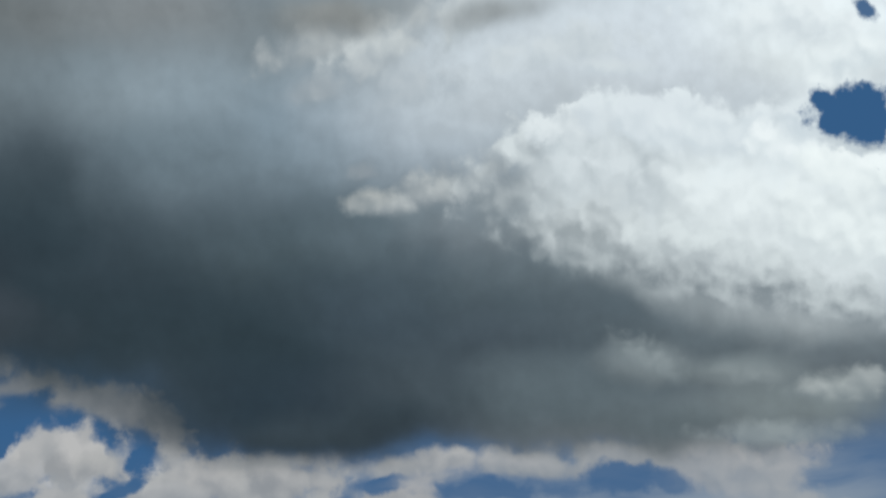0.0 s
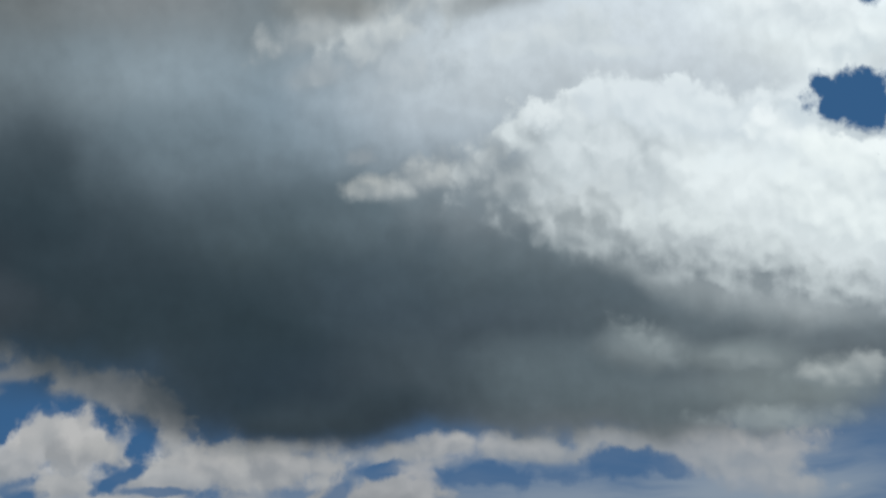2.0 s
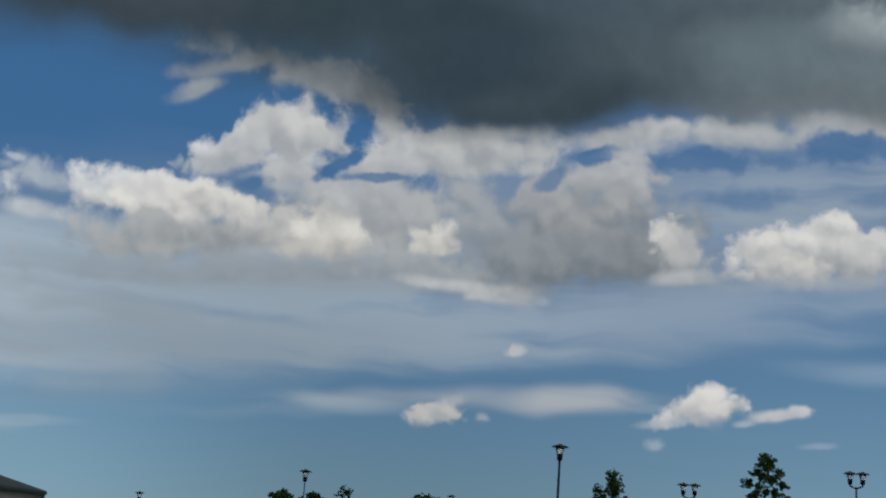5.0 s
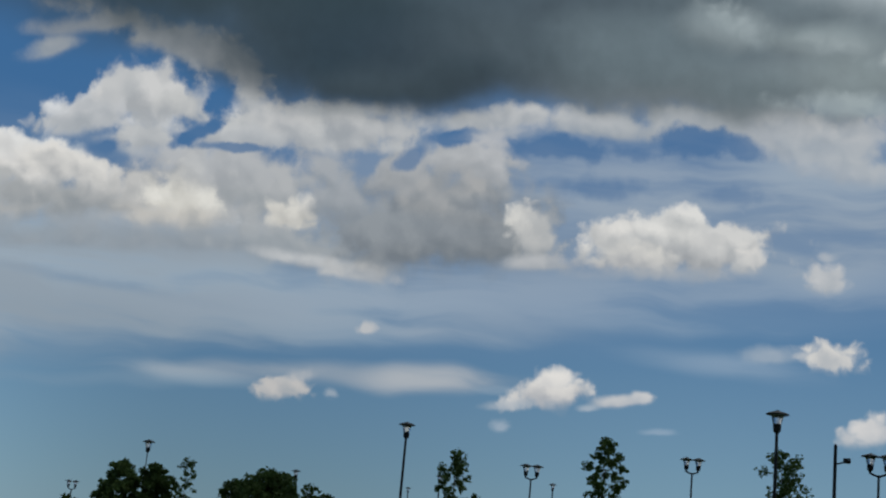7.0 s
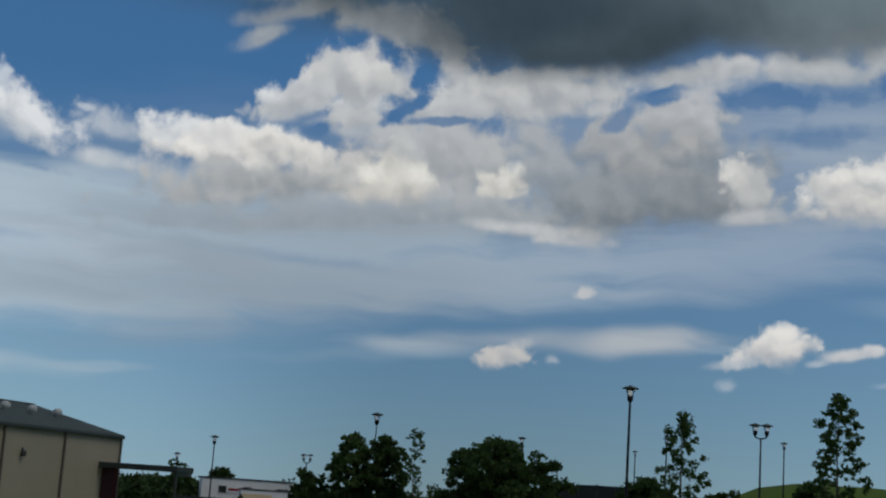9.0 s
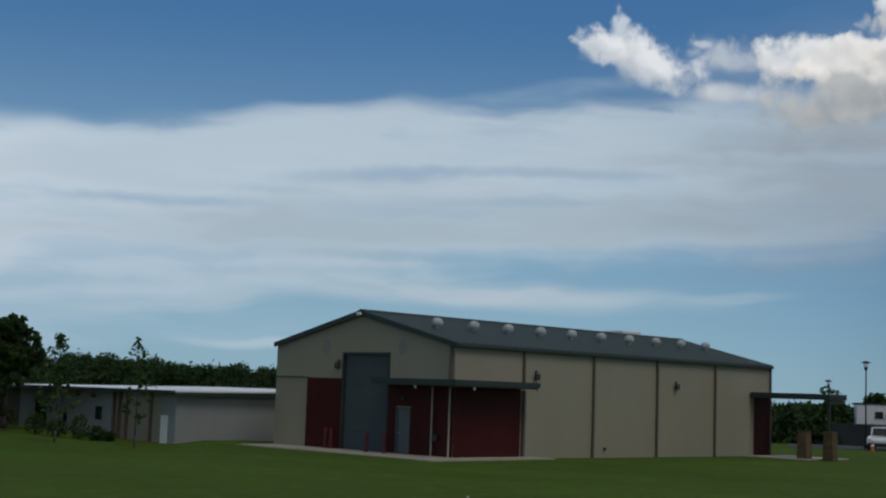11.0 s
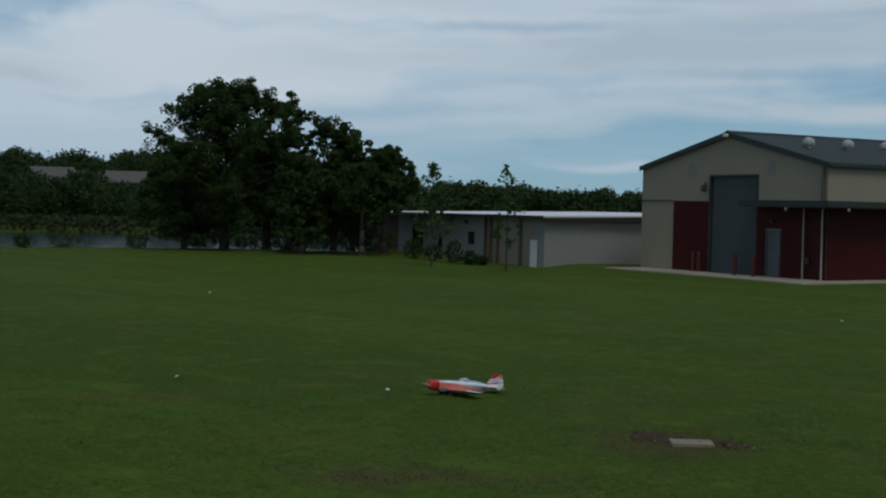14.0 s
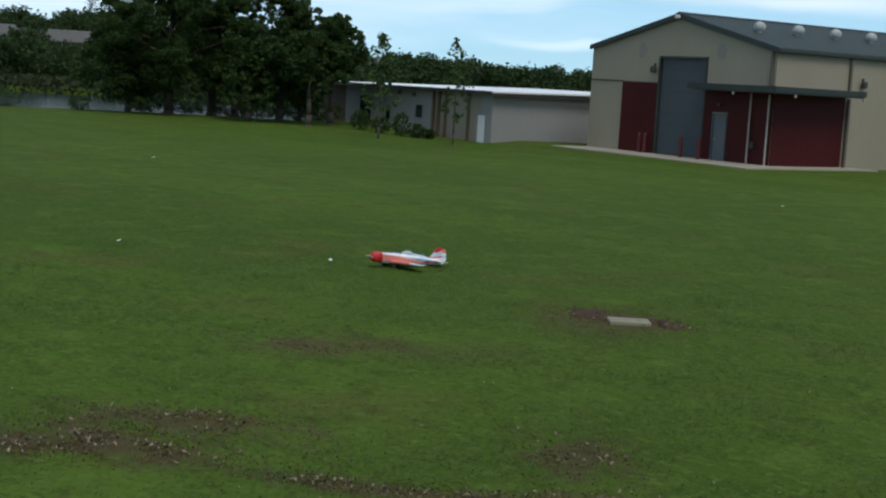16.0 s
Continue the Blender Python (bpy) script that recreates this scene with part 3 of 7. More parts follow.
cloud('d', 18.2, 23.3, 7.37, 1.56, -11, (0.185, 0.232, 0.263), (0.141, 0.176, 0.199), 0.8, 1.0, 1.0)
cloud('d', -18.7, 34.2, 3.67, 2.59, 14, (0.185, 0.215, 0.226), (0.141, 0.163, 0.171), 0.85, 1.0, 1.0)
cloud('d', -12.6, 34.8, 3.84, 2.49, 10, (0.289, 0.326, 0.345), (0.219, 0.246, 0.261), 0.85, 1.0, 1.0)
cloud('d', -15.7, 31.8, 4.20, 1.99, 12, (0.217, 0.279, 0.318), (0.165, 0.211, 0.24), 0.85, 1.0, 1.0)
cloud('d', -10.4, 32.1, 4.13, 2.07, 9, (0.341, 0.433, 0.495), (0.257, 0.326, 0.372), 0.85, 1.0, 1.0)
cloud('d', -4.0, 31.4, 4.72, 2.36, 5, (0.289, 0.383, 0.455), (0.219, 0.289, 0.342), 0.85, 1.0, 1.0)
cloud('d', -12.1, 29.1, 4.09, 2.05, 9, (0.185, 0.251, 0.297), (0.141, 0.19, 0.225), 0.85, 1.0, 1.0)
cloud('d', -17.5, 28.0, 2.83, 2.39, 12, (0.082, 0.114, 0.138), (0.063, 0.088, 0.106), 0.85, 1.0, 1.0)
cloud('d', -16.8, 25.5, 3.93, 2.62, 10, (0.042, 0.068, 0.086), (0.033, 0.053, 0.067), 0.85, 1.0, 1.0)
cloud('d', -15.2, 22.8, 5.72, 2.42, 9, (0.033, 0.056, 0.072), (0.026, 0.044, 0.056), 0.85, 1.0, 1.0)
cloud('d', -10.1, 24.6, 5.05, 2.52, 7, (0.046, 0.07, 0.089), (0.036, 0.055, 0.069), 0.85, 1.0, 1.0)
cloud('d', -4.6, 26.6, 4.48, 1.89, 5, (0.096, 0.139, 0.166), (0.074, 0.107, 0.126), 0.85, 1.0, 1.0)
cloud('d', -5.2, 22.5, 7.03, 2.58, 5, (0.039, 0.064, 0.081), (0.031, 0.05, 0.063), 0.85, 1.0, 1.0)
cloud('d', 1.4, 24.3, 4.05, 2.15, 2, (0.072, 0.108, 0.138), (0.056, 0.083, 0.106), 0.85, 1.0, 1.0)
cloud('d', -5.0, 20.1, 4.44, 1.63, 4, (0.036, 0.06, 0.081), (0.029, 0.047, 0.063), 0.85, 1.0, 1.0)
cloud('d', -0.7, 20.0, 3.07, 1.42, 3, (0.042, 0.064, 0.084), (0.033, 0.05, 0.065), 0.85, 1.0, 1.0)
cloud('d', 3.5, 21.3, 3.56, 1.66, 1, (0.082, 0.114, 0.138), (0.063, 0.088, 0.106), 0.85, 1.0, 1.0)
cloud('d', -2.9, 19.3, 2.58, 0.70, 4, (0.052, 0.077, 0.097), (0.041, 0.06, 0.074), 0.85, 1.0, 1.0)
cloud('d', 5.8, 25.3, 4.04, 1.67, 0, (0.102, 0.143, 0.17), (0.078, 0.109, 0.129), 0.85, 1.0, 1.0)
cloud('d', 6.3, 23.2, 3.80, 1.42, 0, (0.082, 0.114, 0.141), (0.063, 0.088, 0.108), 0.85, 1.0, 1.0)
cloud('d', 11.0, 24.1, 3.74, 1.40, -2, (0.118, 0.16, 0.189), (0.091, 0.122, 0.143), 0.85, 1.0, 1.0)
cloud('d', 15.7, 23.4, 3.41, 1.14, -4, (0.16, 0.206, 0.235), (0.122, 0.157, 0.178), 0.85, 1.0, 1.0)
cloud('d', 8.3, 21.1, 3.29, 1.41, -0, (0.143, 0.19, 0.217), (0.109, 0.145, 0.165), 0.85, 1.0, 1.0)
cloud('d', 13.5, 20.1, 3.21, 1.01, -2, (0.156, 0.202, 0.226), (0.119, 0.154, 0.171), 0.85, 1.0, 1.0)
cloud('d', 8.2, 26.3, 4.02, 1.04, -1, (0.163, 0.215, 0.248), (0.124, 0.163, 0.188), 0.85, 1.0, 1.0)
cloud('d', 0.1, 27.8, 2.86, 1.19, 3, (0.156, 0.215, 0.253), (0.119, 0.163, 0.192), 0.85, 1.0, 1.0)
cloud('d', 4.4, 28.2, 2.86, 1.19, 1, (0.251, 0.31, 0.351), (0.19, 0.234, 0.265), 0.85, 1.0, 1.0)
cloud('d', 21.5, 22.5, 2.60, 0.87, -6, (0.193, 0.241, 0.272), (0.147, 0.183, 0.206), 0.85, 1.0, 1.0)
cloud('d', 0.5, 20.0, 1.66, 0.71, 2, (0.049, 0.073, 0.091), (0.038, 0.056, 0.07), 0.85, 1.0, 1.0)
cloud('d', 18.1, 20.3, 3.33, 0.98, -4, (0.242, 0.295, 0.313), (0.184, 0.223, 0.236), 0.85, 1.0, 1.0)
cloud('d', 15.6, 21.9, 2.27, 0.64, -3, (0.261, 0.315, 0.334), (0.197, 0.238, 0.252), 0.85, 1.0, 1.0)
cloud('d', 11.9, 22.4, 1.63, 0.70, -2, (0.261, 0.315, 0.34), (0.197, 0.238, 0.256), 0.85, 1.0, 1.0)
cloud('d', 2.1, 32.2, 4.04, 2.14, 2, (0.554, 0.659, 0.746), (0.416, 0.494, 0.558), 0.85, 1.0, 1.0)
cloud('d', 5.4, 34.6, 6.14, 2.36, 0, (0.741, 0.844, 0.913), (0.555, 0.631, 0.683), 0.85, 1.0, 1.0)
cloud('d', 14.0, 35.2, 7.57, 2.52, -5, (0.848, 0.952, 1.026), (0.634, 0.711, 0.766), 0.85, 1.0, 1.0)
cloud('d', 20.9, 35.0, 4.38, 1.97, -9, (1.043, 1.156, 1.191), (0.779, 0.862, 0.888), 0.6, 1.0, 1.0)
cloud('c', -4.4, 35.3, 1.87, 0.84, 20, (0.501, 0.552, 0.568), (0.384, 0.442, 0.475), 0.62, 1.15, 0.9)
cloud('c', -0.7, 35.6, 2.12, 1.04, 29, (0.667, 0.733, 0.751), (0.476, 0.546, 0.59), 0.56, 1.15, 1.0)
cloud('c', 0.9, 34.0, 1.66, 0.85, 15, (0.594, 0.67, 0.718), (0.476, 0.559, 0.619), 0.62, 1.15, 0.9)
cloud('c', -4.2, 33.4, 1.41, 0.52, 13, (0.429, 0.492, 0.534), (0.332, 0.401, 0.45), 0.75, 1.15, 0.8)
cloud('c', 3.1, 36.7, 1.18, 0.94, 31, (0.712, 0.783, 0.81), (0.527, 0.602, 0.641), 0.56, 1.15, 0.9)
cloud('d', -3.4, 36.7, 2.57, 0.70, 5, (0.33, 0.36, 0.362), (0.249, 0.271, 0.273), 0.85, 1.0, 1.0)
cloud('d', 4.5, 37.1, 1.88, 0.56, 10, (0.459, 0.514, 0.538), (0.345, 0.386, 0.404), 0.85, 1.0, 1.0)
cloud('c', 7.7, 35.5, 2.82, 0.84, 5, (0.76, 0.843, 0.88), (0.637, 0.725, 0.776), 0.62, 1.15, 0.8)
cloud('c', 10.9, 34.7, 1.40, 0.33, -3, (0.792, 0.879, 0.917), (0.667, 0.766, 0.827), 0.78, 1.15, 0.8)
cloud('c', 19.6, 35.8, 2.65, 0.97, -8, (0.949, 1.041, 1.072), (0.776, 0.87, 0.917), 0.56, 1.15, 0.9)
cloud('c', 22.1, 33.9, 1.95, 0.91, 3, (1.005, 1.102, 1.123), (0.776, 0.879, 0.926), 0.38, 1.15, 0.95)
cloud('c', -1.7, 30.2, 0.52, 0.33, 4, (0.332, 0.39, 0.432), (0.332, 0.39, 0.432), 0.78, 1.15, 0.8)
cloud('c', -0.9, 28.9, 1.33, 0.52, 9, (0.476, 0.519, 0.521), (0.303, 0.357, 0.386), 0.56, 1.15, 1.0)
cloud('c', 1.9, 29.6, 1.86, 0.72, 16, (0.527, 0.581, 0.597), (0.313, 0.367, 0.403), 0.5, 1.15, 1.0)
cloud('c', 4.1, 30.4, 1.33, 0.81, 23, (0.637, 0.709, 0.735), (0.406, 0.467, 0.501), 0.44, 1.15, 1.0)
cloud('c', 5.5, 29.5, 1.67, 0.86, 10, (0.476, 0.539, 0.568), (0.285, 0.341, 0.375), 0.75, 1.15, 0.85)
cloud('d', 16.9, 27.8, 7.48, 3.40, -15, (0.962, 1.067, 1.101), (0.718, 0.797, 0.822), 0.45, 1.0, 1.0)
cloud('d', 9.9, 29.8, 2.82, 2.59, -2, (0.829, 0.932, 0.974), (0.62, 0.696, 0.727), 0.5, 1.0, 1.0)
cloud('c', 12.9, 26.1, 5.34, 1.16, -13, (0.594, 0.67, 0.695), (0.241, 0.291, 0.323), 0.75, 1.15, 0.85)
cloud('c', 19.1, 24.8, 4.44, 0.98, -19, (0.637, 0.717, 0.743), (0.267, 0.32, 0.354), 0.75, 1.15, 0.85)
cloud('c', 8.2, 27.7, 1.28, 1.04, -11, (0.637, 0.709, 0.735), (0.332, 0.39, 0.421), 0.56, 1.15, 1.0)
cloud('c', 11.0, 30.5, 3.04, 2.58, -3, (0.809, 0.897, 0.935), (0.581, 0.662, 0.702), 0.62, 1.15, 0.9)
cloud('c', 9.8, 28.1, 2.12, 1.18, -8, (0.697, 0.774, 0.801), (0.406, 0.467, 0.494), 0.62, 1.15, 0.9)
cloud('c', 6.0, 31.5, 0.95, 1.04, -0, (0.792, 0.879, 0.908), (0.501, 0.573, 0.611), 0.31, 1.15, 1.0)
cloud('c', 8.3, 32.1, 1.46, 1.08, -1, (0.895, 0.982, 1.012), (0.712, 0.8, 0.845), 0.28, 1.15, 1.0)
cloud('c', 10.8, 32.7, 1.54, 1.03, -3, (0.877, 0.972, 1.012), (0.744, 0.835, 0.889), 0.31, 1.15, 1.0)
cloud('c', 14.0, 33.2, 0.64, 0.55, -5, (0.895, 0.992, 1.032), (0.76, 0.861, 0.917), 0.28, 1.15, 1.0)
cloud('c', 13.2, 32.2, 2.54, 1.16, -4, (0.86, 0.953, 1.002), (0.744, 0.843, 0.898), 0.5, 1.15, 1.0)
cloud('c', 16.2, 31.6, 2.50, 1.14, -5, (0.895, 0.992, 1.032), (0.76, 0.861, 0.917), 0.5, 1.15, 1.0)
cloud('c', 19.0, 30.7, 2.01, 0.85, -7, (1.024, 1.112, 1.134), (0.843, 0.944, 0.983), 0.31, 1.15, 1.0)
cloud('c', 21.4, 29.7, 1.97, 0.83, -24, (1.083, 1.176, 1.176), (0.895, 0.992, 1.012), 0.28, 1.15, 1.0)
cloud('c', 22.6, 29.7, 1.30, 0.52, -12, (1.063, 1.154, 1.165), (0.895, 0.992, 1.012), 0.31, 1.15, 1.0)
cloud('c', 19.9, 31.9, 0.97, 1.24, 2, (0.895, 0.992, 1.032), (0.728, 0.835, 0.898), 0.5, 1.15, 0.85)
cloud('c', 16.9, 28.5, 3.40, 1.59, -15, (0.967, 1.061, 1.082), (0.792, 0.879, 0.908), 0.62, 1.15, 0.9)
cloud('c', 21.1, 27.4, 2.85, 1.75, -17, (0.986, 1.082, 1.092), (0.776, 0.87, 0.898), 0.62, 1.15, 0.9)
cloud('c', 14.2, 27.2, 2.77, 1.15, -14, (0.843, 0.935, 0.954), (0.594, 0.67, 0.702), 0.62, 1.15, 0.8)
cloud('h', 22.4, 31.9, 1.65, 1.26, 1, (1.153, 1.275, 1.297), (1.153, 1.286, 1.32), 0.3, 1.3, 1)
cloud('h', 20.8, 32.5, 0.53, 0.40, -38, (1.153, 1.275, 1.297), (1.153, 1.286, 1.32), 0.35, 1.2, 1.0)
cloud('h', 23.2, 35.9, 0.56, 0.30, -31, (1.153, 1.275, 1.297), (1.153, 1.286, 1.32), 0.35, 1.2, 0.95)
cloud('c', 11.8, 22.6, 1.02, 0.47, -27, (0.352, 0.413, 0.432), (0.225, 0.277, 0.298), 1.12, 1.4949999999999999, 0.7)
cloud('c', 16.3, 21.6, 1.58, 0.36, -3, (0.303, 0.357, 0.375), (0.225, 0.272, 0.293), 0.9, 1.15, 0.8)
cloud('c', 20.1, 20.8, 1.44, 0.48, -5, (0.514, 0.573, 0.575), (0.276, 0.33, 0.354), 0.88, 1.4949999999999999, 0.85)
cloud('c', 21.3, 21.2, 0.86, 0.43, -5, (0.452, 0.505, 0.514), (0.294, 0.346, 0.37), 0.62, 1.15, 0.85)
cloud('c', 17.3, 19.2, 2.45, 0.49, -3, (0.352, 0.413, 0.432), (0.285, 0.341, 0.37), 0.62, 1.15, 0.8)
cloud('d', -23.1, 23.2, 5.51, 2.75, 12, (0.042, 0.061, 0.078), (0.033, 0.048, 0.061), 0.5, 1.0, 1.0)
cloud('d', -19.3, 22.1, 3.96, 1.32, 2, (0.056, 0.076, 0.095), (0.043, 0.059, 0.073), 0.6, 1.0, 1.0)

ground_side = wmix(wramp(rise, -1.5, 0.0), (0.05, 0.07, 0.04, 1), level)
back = wn("ShaderNodeBackground")
plug(back.inputs[0], ground_side)
out = wn("ShaderNodeOutputWorld")
WT.links.new(back.outputs[0], out.inputs[0])

sun = new("sun", bpy.data.lights.new("sun", "SUN"))
sun.data.energy, sun.data.angle, sun.data.color = 0.82, radians(24), (1.0, 0.93, 0.80)
sa, se = radians(SUN_AZ), radians(SUN_EL)
sun.matrix_basis = look((0, 0, 60), (-math.sin(sa) * math.cos(se), -math.cos(sa) * math.cos(se), 60 - math.sin(se)))

# ---------------------------------------------------------------- materials
def surface(name, c1, c2, scale=4.0, rough=0.7, bump=0.1, metallic=0.0, fine=None, stretch=(1, 1, 1), island=0.0, random_tint=0.0, coat=0.0):
    """A painted, grown or worn surface: two colours mixed at two scales, with fine relief."""
    m = bpy.data.materials.new(name)
    m.use_nodes = True
    t = m.node_tree
    b = t.nodes["Principled BSDF"]
    tc = t.nodes.new("ShaderNodeTexCoord")
    mp = t.nodes.new("ShaderNodeMapping")
    mp.inputs[3].default_value = stretch
    t.links.new(tc.outputs["Object"], mp.inputs[0])
    n1, n2 = t.nodes.new("ShaderNodeTexNoise"), t.nodes.new("ShaderNodeTexNoise")
    for n, s, d in ((n1, scale, 5), (n2, fine or scale * 9, 4)):
        n.inputs["Scale"].default_value, n.inputs["Detail"].default_value = s, d
        t.links.new(mp.outputs[0], n.inputs["Vector"])
    add = t.nodes.new("ShaderNodeMath")
    add.operation = "MULTIPLY_ADD"
    add.inputs[1].default_value, add.use_clamp = 0.45, True
    t.links.new(n2.outputs["Fac"], add.inputs[0])
    half = t.nodes.new("ShaderNodeMapRange")
    half.inputs[1].default_value, half.inputs[2].default_value, half.inputs[4].default_value = 0.32, 0.68, 0.55
    t.links.new(n1.outputs["Fac"], half.inputs[0])
    t.links.new(half.outputs[0], add.inputs[2])
    mix = t.nodes.new("ShaderNodeMix")
    mix.data_type = "RGBA"
    mix.inputs[6].default_value, mix.inputs[7].default_value = (*c1, 1), (*c2, 1)
    t.links.new(add.outputs[0], mix.inputs[0])
    colour = mix.outputs[2]
    if island or random_tint:
        src = t.nodes.new("ShaderNodeNewGeometry").outputs["Random Per Island"] if island else t.nodes.new("ShaderNodeObjectInfo").outputs["Random"]
        hsv = t.nodes.new("ShaderNodeHueSaturation")
        mr = t.nodes.new("ShaderNodeMapRange")
        k = island or random_tint
        mr.inputs[3].default_value, mr.inputs[4].default_value = 1 - k, 1 + k
        t.links.new(src, mr.inputs[0])
        t.links.new(mr.outputs[0], hsv.inputs["Value"])
        t.links.new(colour, hsv.inputs["Color"])
        colour = hsv.outputs[0]
    t.links.new(colour, b.inputs["Base Color"])
    b.inputs["Roughness"].default_value, b.inputs["Metallic"].default_value = rough, metallic
    b.inputs["Coat Weight"].default_value = coat
    if bump:
        bp = t.nodes.new("ShaderNodeBump")
        bp.inputs["Strength"].default_value, bp.inputs["Distance"].default_value = bump, 0.02
        t.links.new(n2.outputs["Fac"], bp.inputs["Height"])
        t.links.new(bp.outputs[0], b.inputs["Normal"])
    return m


def leafy(name, c1, c2, through_light=0.35):
    m = surface(name, c1, c2, 0.35, 0.6, 0.0, fine=1.3, island=0.2)
    t = m.node_tree
    b = t.nodes["Principled BSDF"]
    b.inputs["Specular IOR Level"].default_value = 0.12
    tr = t.nodes.new("ShaderNodeBsdfTranslucent")
    src = b.inputs["Base Color"].links[0].from_socket
    t.links.new(src, tr.inputs[0])
    mx = t.nodes.new("ShaderNodeMixShader")
    mx.inputs[0].default_value = through_light
    t.links.new(b.outputs[0], mx.inputs[1])
    t.links.new(tr.outputs[0], mx.inputs[2])
    t.links.new(mx.outputs[0], t.nodes["Material Output"].inputs[0])
    return m


def clear_glass(name, tint):
    m = bpy.data.materials.new(name)
    m.use_nodes = True
    b = m.node_tree.nodes["Principled BSDF"]
    b.inputs["Base Color"].default_value = (*tint, 1)
    b.inputs["Roughness"].default_value, b.inputs["Transmission Weight"].default_value, b.inputs["IOR"].default_value = 0.05, 0.85, 1.3
    return m


TAN = surface("tan_siding", (0.262, 0.232, 0.170), (0.318, 0.282, 0.208), 0.35, 0.55, 0.05, fine=3.0, stretch=(1, 1, 0.25))
RED = surface("maroon_siding", (0.046, 0.0070, 0.0072), (0.064, 0.0098, 0.0098), 0.5, 0.5, 0.05, fine=4.0, stretch=(1, 1, 0.3))
ROOF = surface("grey_green_roof", (0.034, 0.047, 0.045), (0.047, 0.061, 0.058), 0.3, 0.6, 0.05, 0.0, fine=2.5, stretch=(0.3, 1, 1))
TRIM = surface("dark_green_trim", (0.034, 0.043, 0.041), (0.05, 0.06, 0.057), 1.0, 0.45, 0.03, 0.1)
GREY_DOOR = surface("blue_grey_door", (0.055, 0.071, 0.08), (0.07, 0.086, 0.095), 0.8, 0.45, 0.04)
MAN_DOOR = surface("pale_grey_door", (0.09, 0.11, 0.122), (0.115, 0.136, 0.148), 1.2, 0.45, 0.03)
PIPE_DARK = surface("brown_downspout", (0.09, 0.075, 0.06), (0.12, 0.10, 0.08), 2.0, 0.5, 0.03)
PIPE_PALE = surface("pale_post_paint", (0.32, 0.29, 0.265), (0.40, 0.37, 0.34), 2.0, 0.5, 0.03)
BOLLARD = surface("red_bollard_paint", (0.066, 0.007, 0.010), (0.095, 0.010, 0.014), 3.0, 0.45, 0.03)
FIX = surface("dark_fixture", (0.03, 0.03, 0.028), (0.045, 0.045, 0.04), 4.0, 0.45, 0.02)
VENT = surface("galvanised_vent", (0.36, 0.385, 0.38), (0.47, 0.495, 0.49), 6.0, 0.6, 0.05, 0.0)
BADGE = surface("faded_blue_sign", (0.212, 0.208, 0.182), (0.248, 0.236, 0.20), 2.0, 0.6, 0.02)
CONCRETE = surface("pale_concrete", (0.27, 0.245, 0.185), (0.36, 0.325, 0.25), 0.8, 0.85, 0.15, fine=9.0)
SHED_WALL = surface("grey_shed_siding", (0.235, 0.238, 0.238), (0.285, 0.288, 0.287), 0.4, 0.6, 0.05, fine=3.0, stretch=(1, 1, 0.25))
SHED_TAN = surface("tan_shed_siding", (0.235, 0.21, 0.16), (0.28, 0.25, 0.195), 0.4, 0.6, 0.05, fine=3.0)
SHED_ROOF = surface("white_shed_roof", (0.72, 0.72, 0.72), (0.80, 0.80, 0.80), 0.4, 0.5, 0.04, fine=3.0)
WHITE = surface("white_paint", (0.66, 0.66, 0.65), (0.74, 0.74, 0.73), 1.5, 0.5, 0.03)
RUST = surface("rusty_brown_steel", (0.085, 0.06, 0.038), (0.13, 0.09, 0.058), 2.0, 0.75, 0.1)
STONE = surface("brown_pier_stone", (0.08, 0.054, 0.026), (0.14, 0.095, 0.048), 4.0, 0.85, 0.3, random_tint=0.25)
POLE = surface("black_lamp_paint", (0.006, 0.008, 0.010), (0.010, 0.012, 0.014), 4.0, 0.5, 0.02)
LAMP_GLASS = clear_glass("lamp_glass", (0.85, 0.9, 0.92))
BARK = surface("grey_brown_bark", (0.055, 0.042, 0.032), (0.10, 0.08, 0.062), 3.0, 0.9, 0.4, stretch=(3, 3, 0.6))
LEAF_DARK = leafy("dark_leaves", (0.030, 0.058, 0.016), (0.052, 0.090, 0.025), 0.4)
LEAF_MID = leafy("green_leaves", (0.048, 0.088, 0.024), (0.074, 0.122, 0.036), 0.3)
LEAF_FAR = leafy("far_woods_leaves", (0.024, 0.046, 0.014), (0.042, 0.072, 0.022), 0.2)
REED = leafy("shore_reeds", (0.034, 0.045, 0.018), (0.05, 0.062, 0.025), 0.3)
BRICK_FAR = surface("red_brick_house", (0.15, 0.085, 0.065), (0.20, 0.115, 0.085), 1.0, 0.85, 0.1)
SLATE = surface("grey_shingle_roof", (0.075, 0.07, 0.066), (0.11, 0.105, 0.098), 1.0, 0.85, 0.1)
CAR_WHITE = surface("white_car_paint", (0.70, 0.70, 0.70), (0.76, 0.76, 0.76), 2.0, 0.25, 0.0, coat=0.6)
CAR_GLASS = surface("dark_car_glass", (0.010, 0.012, 0.013), (0.016, 0.018, 0.02), 2.0, 0.08, 0.0)
RUBBER = surface("tyre_rubber", (0.012, 0.012, 0.012), (0.022, 0.022, 0.022), 6.0, 0.85, 0.1)
RIM = surface("alloy_rim", (0.35, 0.35, 0.36), (0.45, 0.45, 0.46), 4.0, 0.3, 0.0, 0.8)
LAMP_RED = surface("red_tail_lens", (0.25, 0.01, 0.01), (0.32, 0.02, 0.02), 4.0, 0.2, 0.0)
TAN_BOX = surface("tan_storage_shed", (0.24, 0.185, 0.10), (0.29, 0.23, 0.13), 0.8, 0.7, 0.06)
FENCE = surface("dark_fence_cloth", (0.016, 0.020, 0.022), (0.028, 0.033, 0.034), 0.8, 0.85, 0.1)
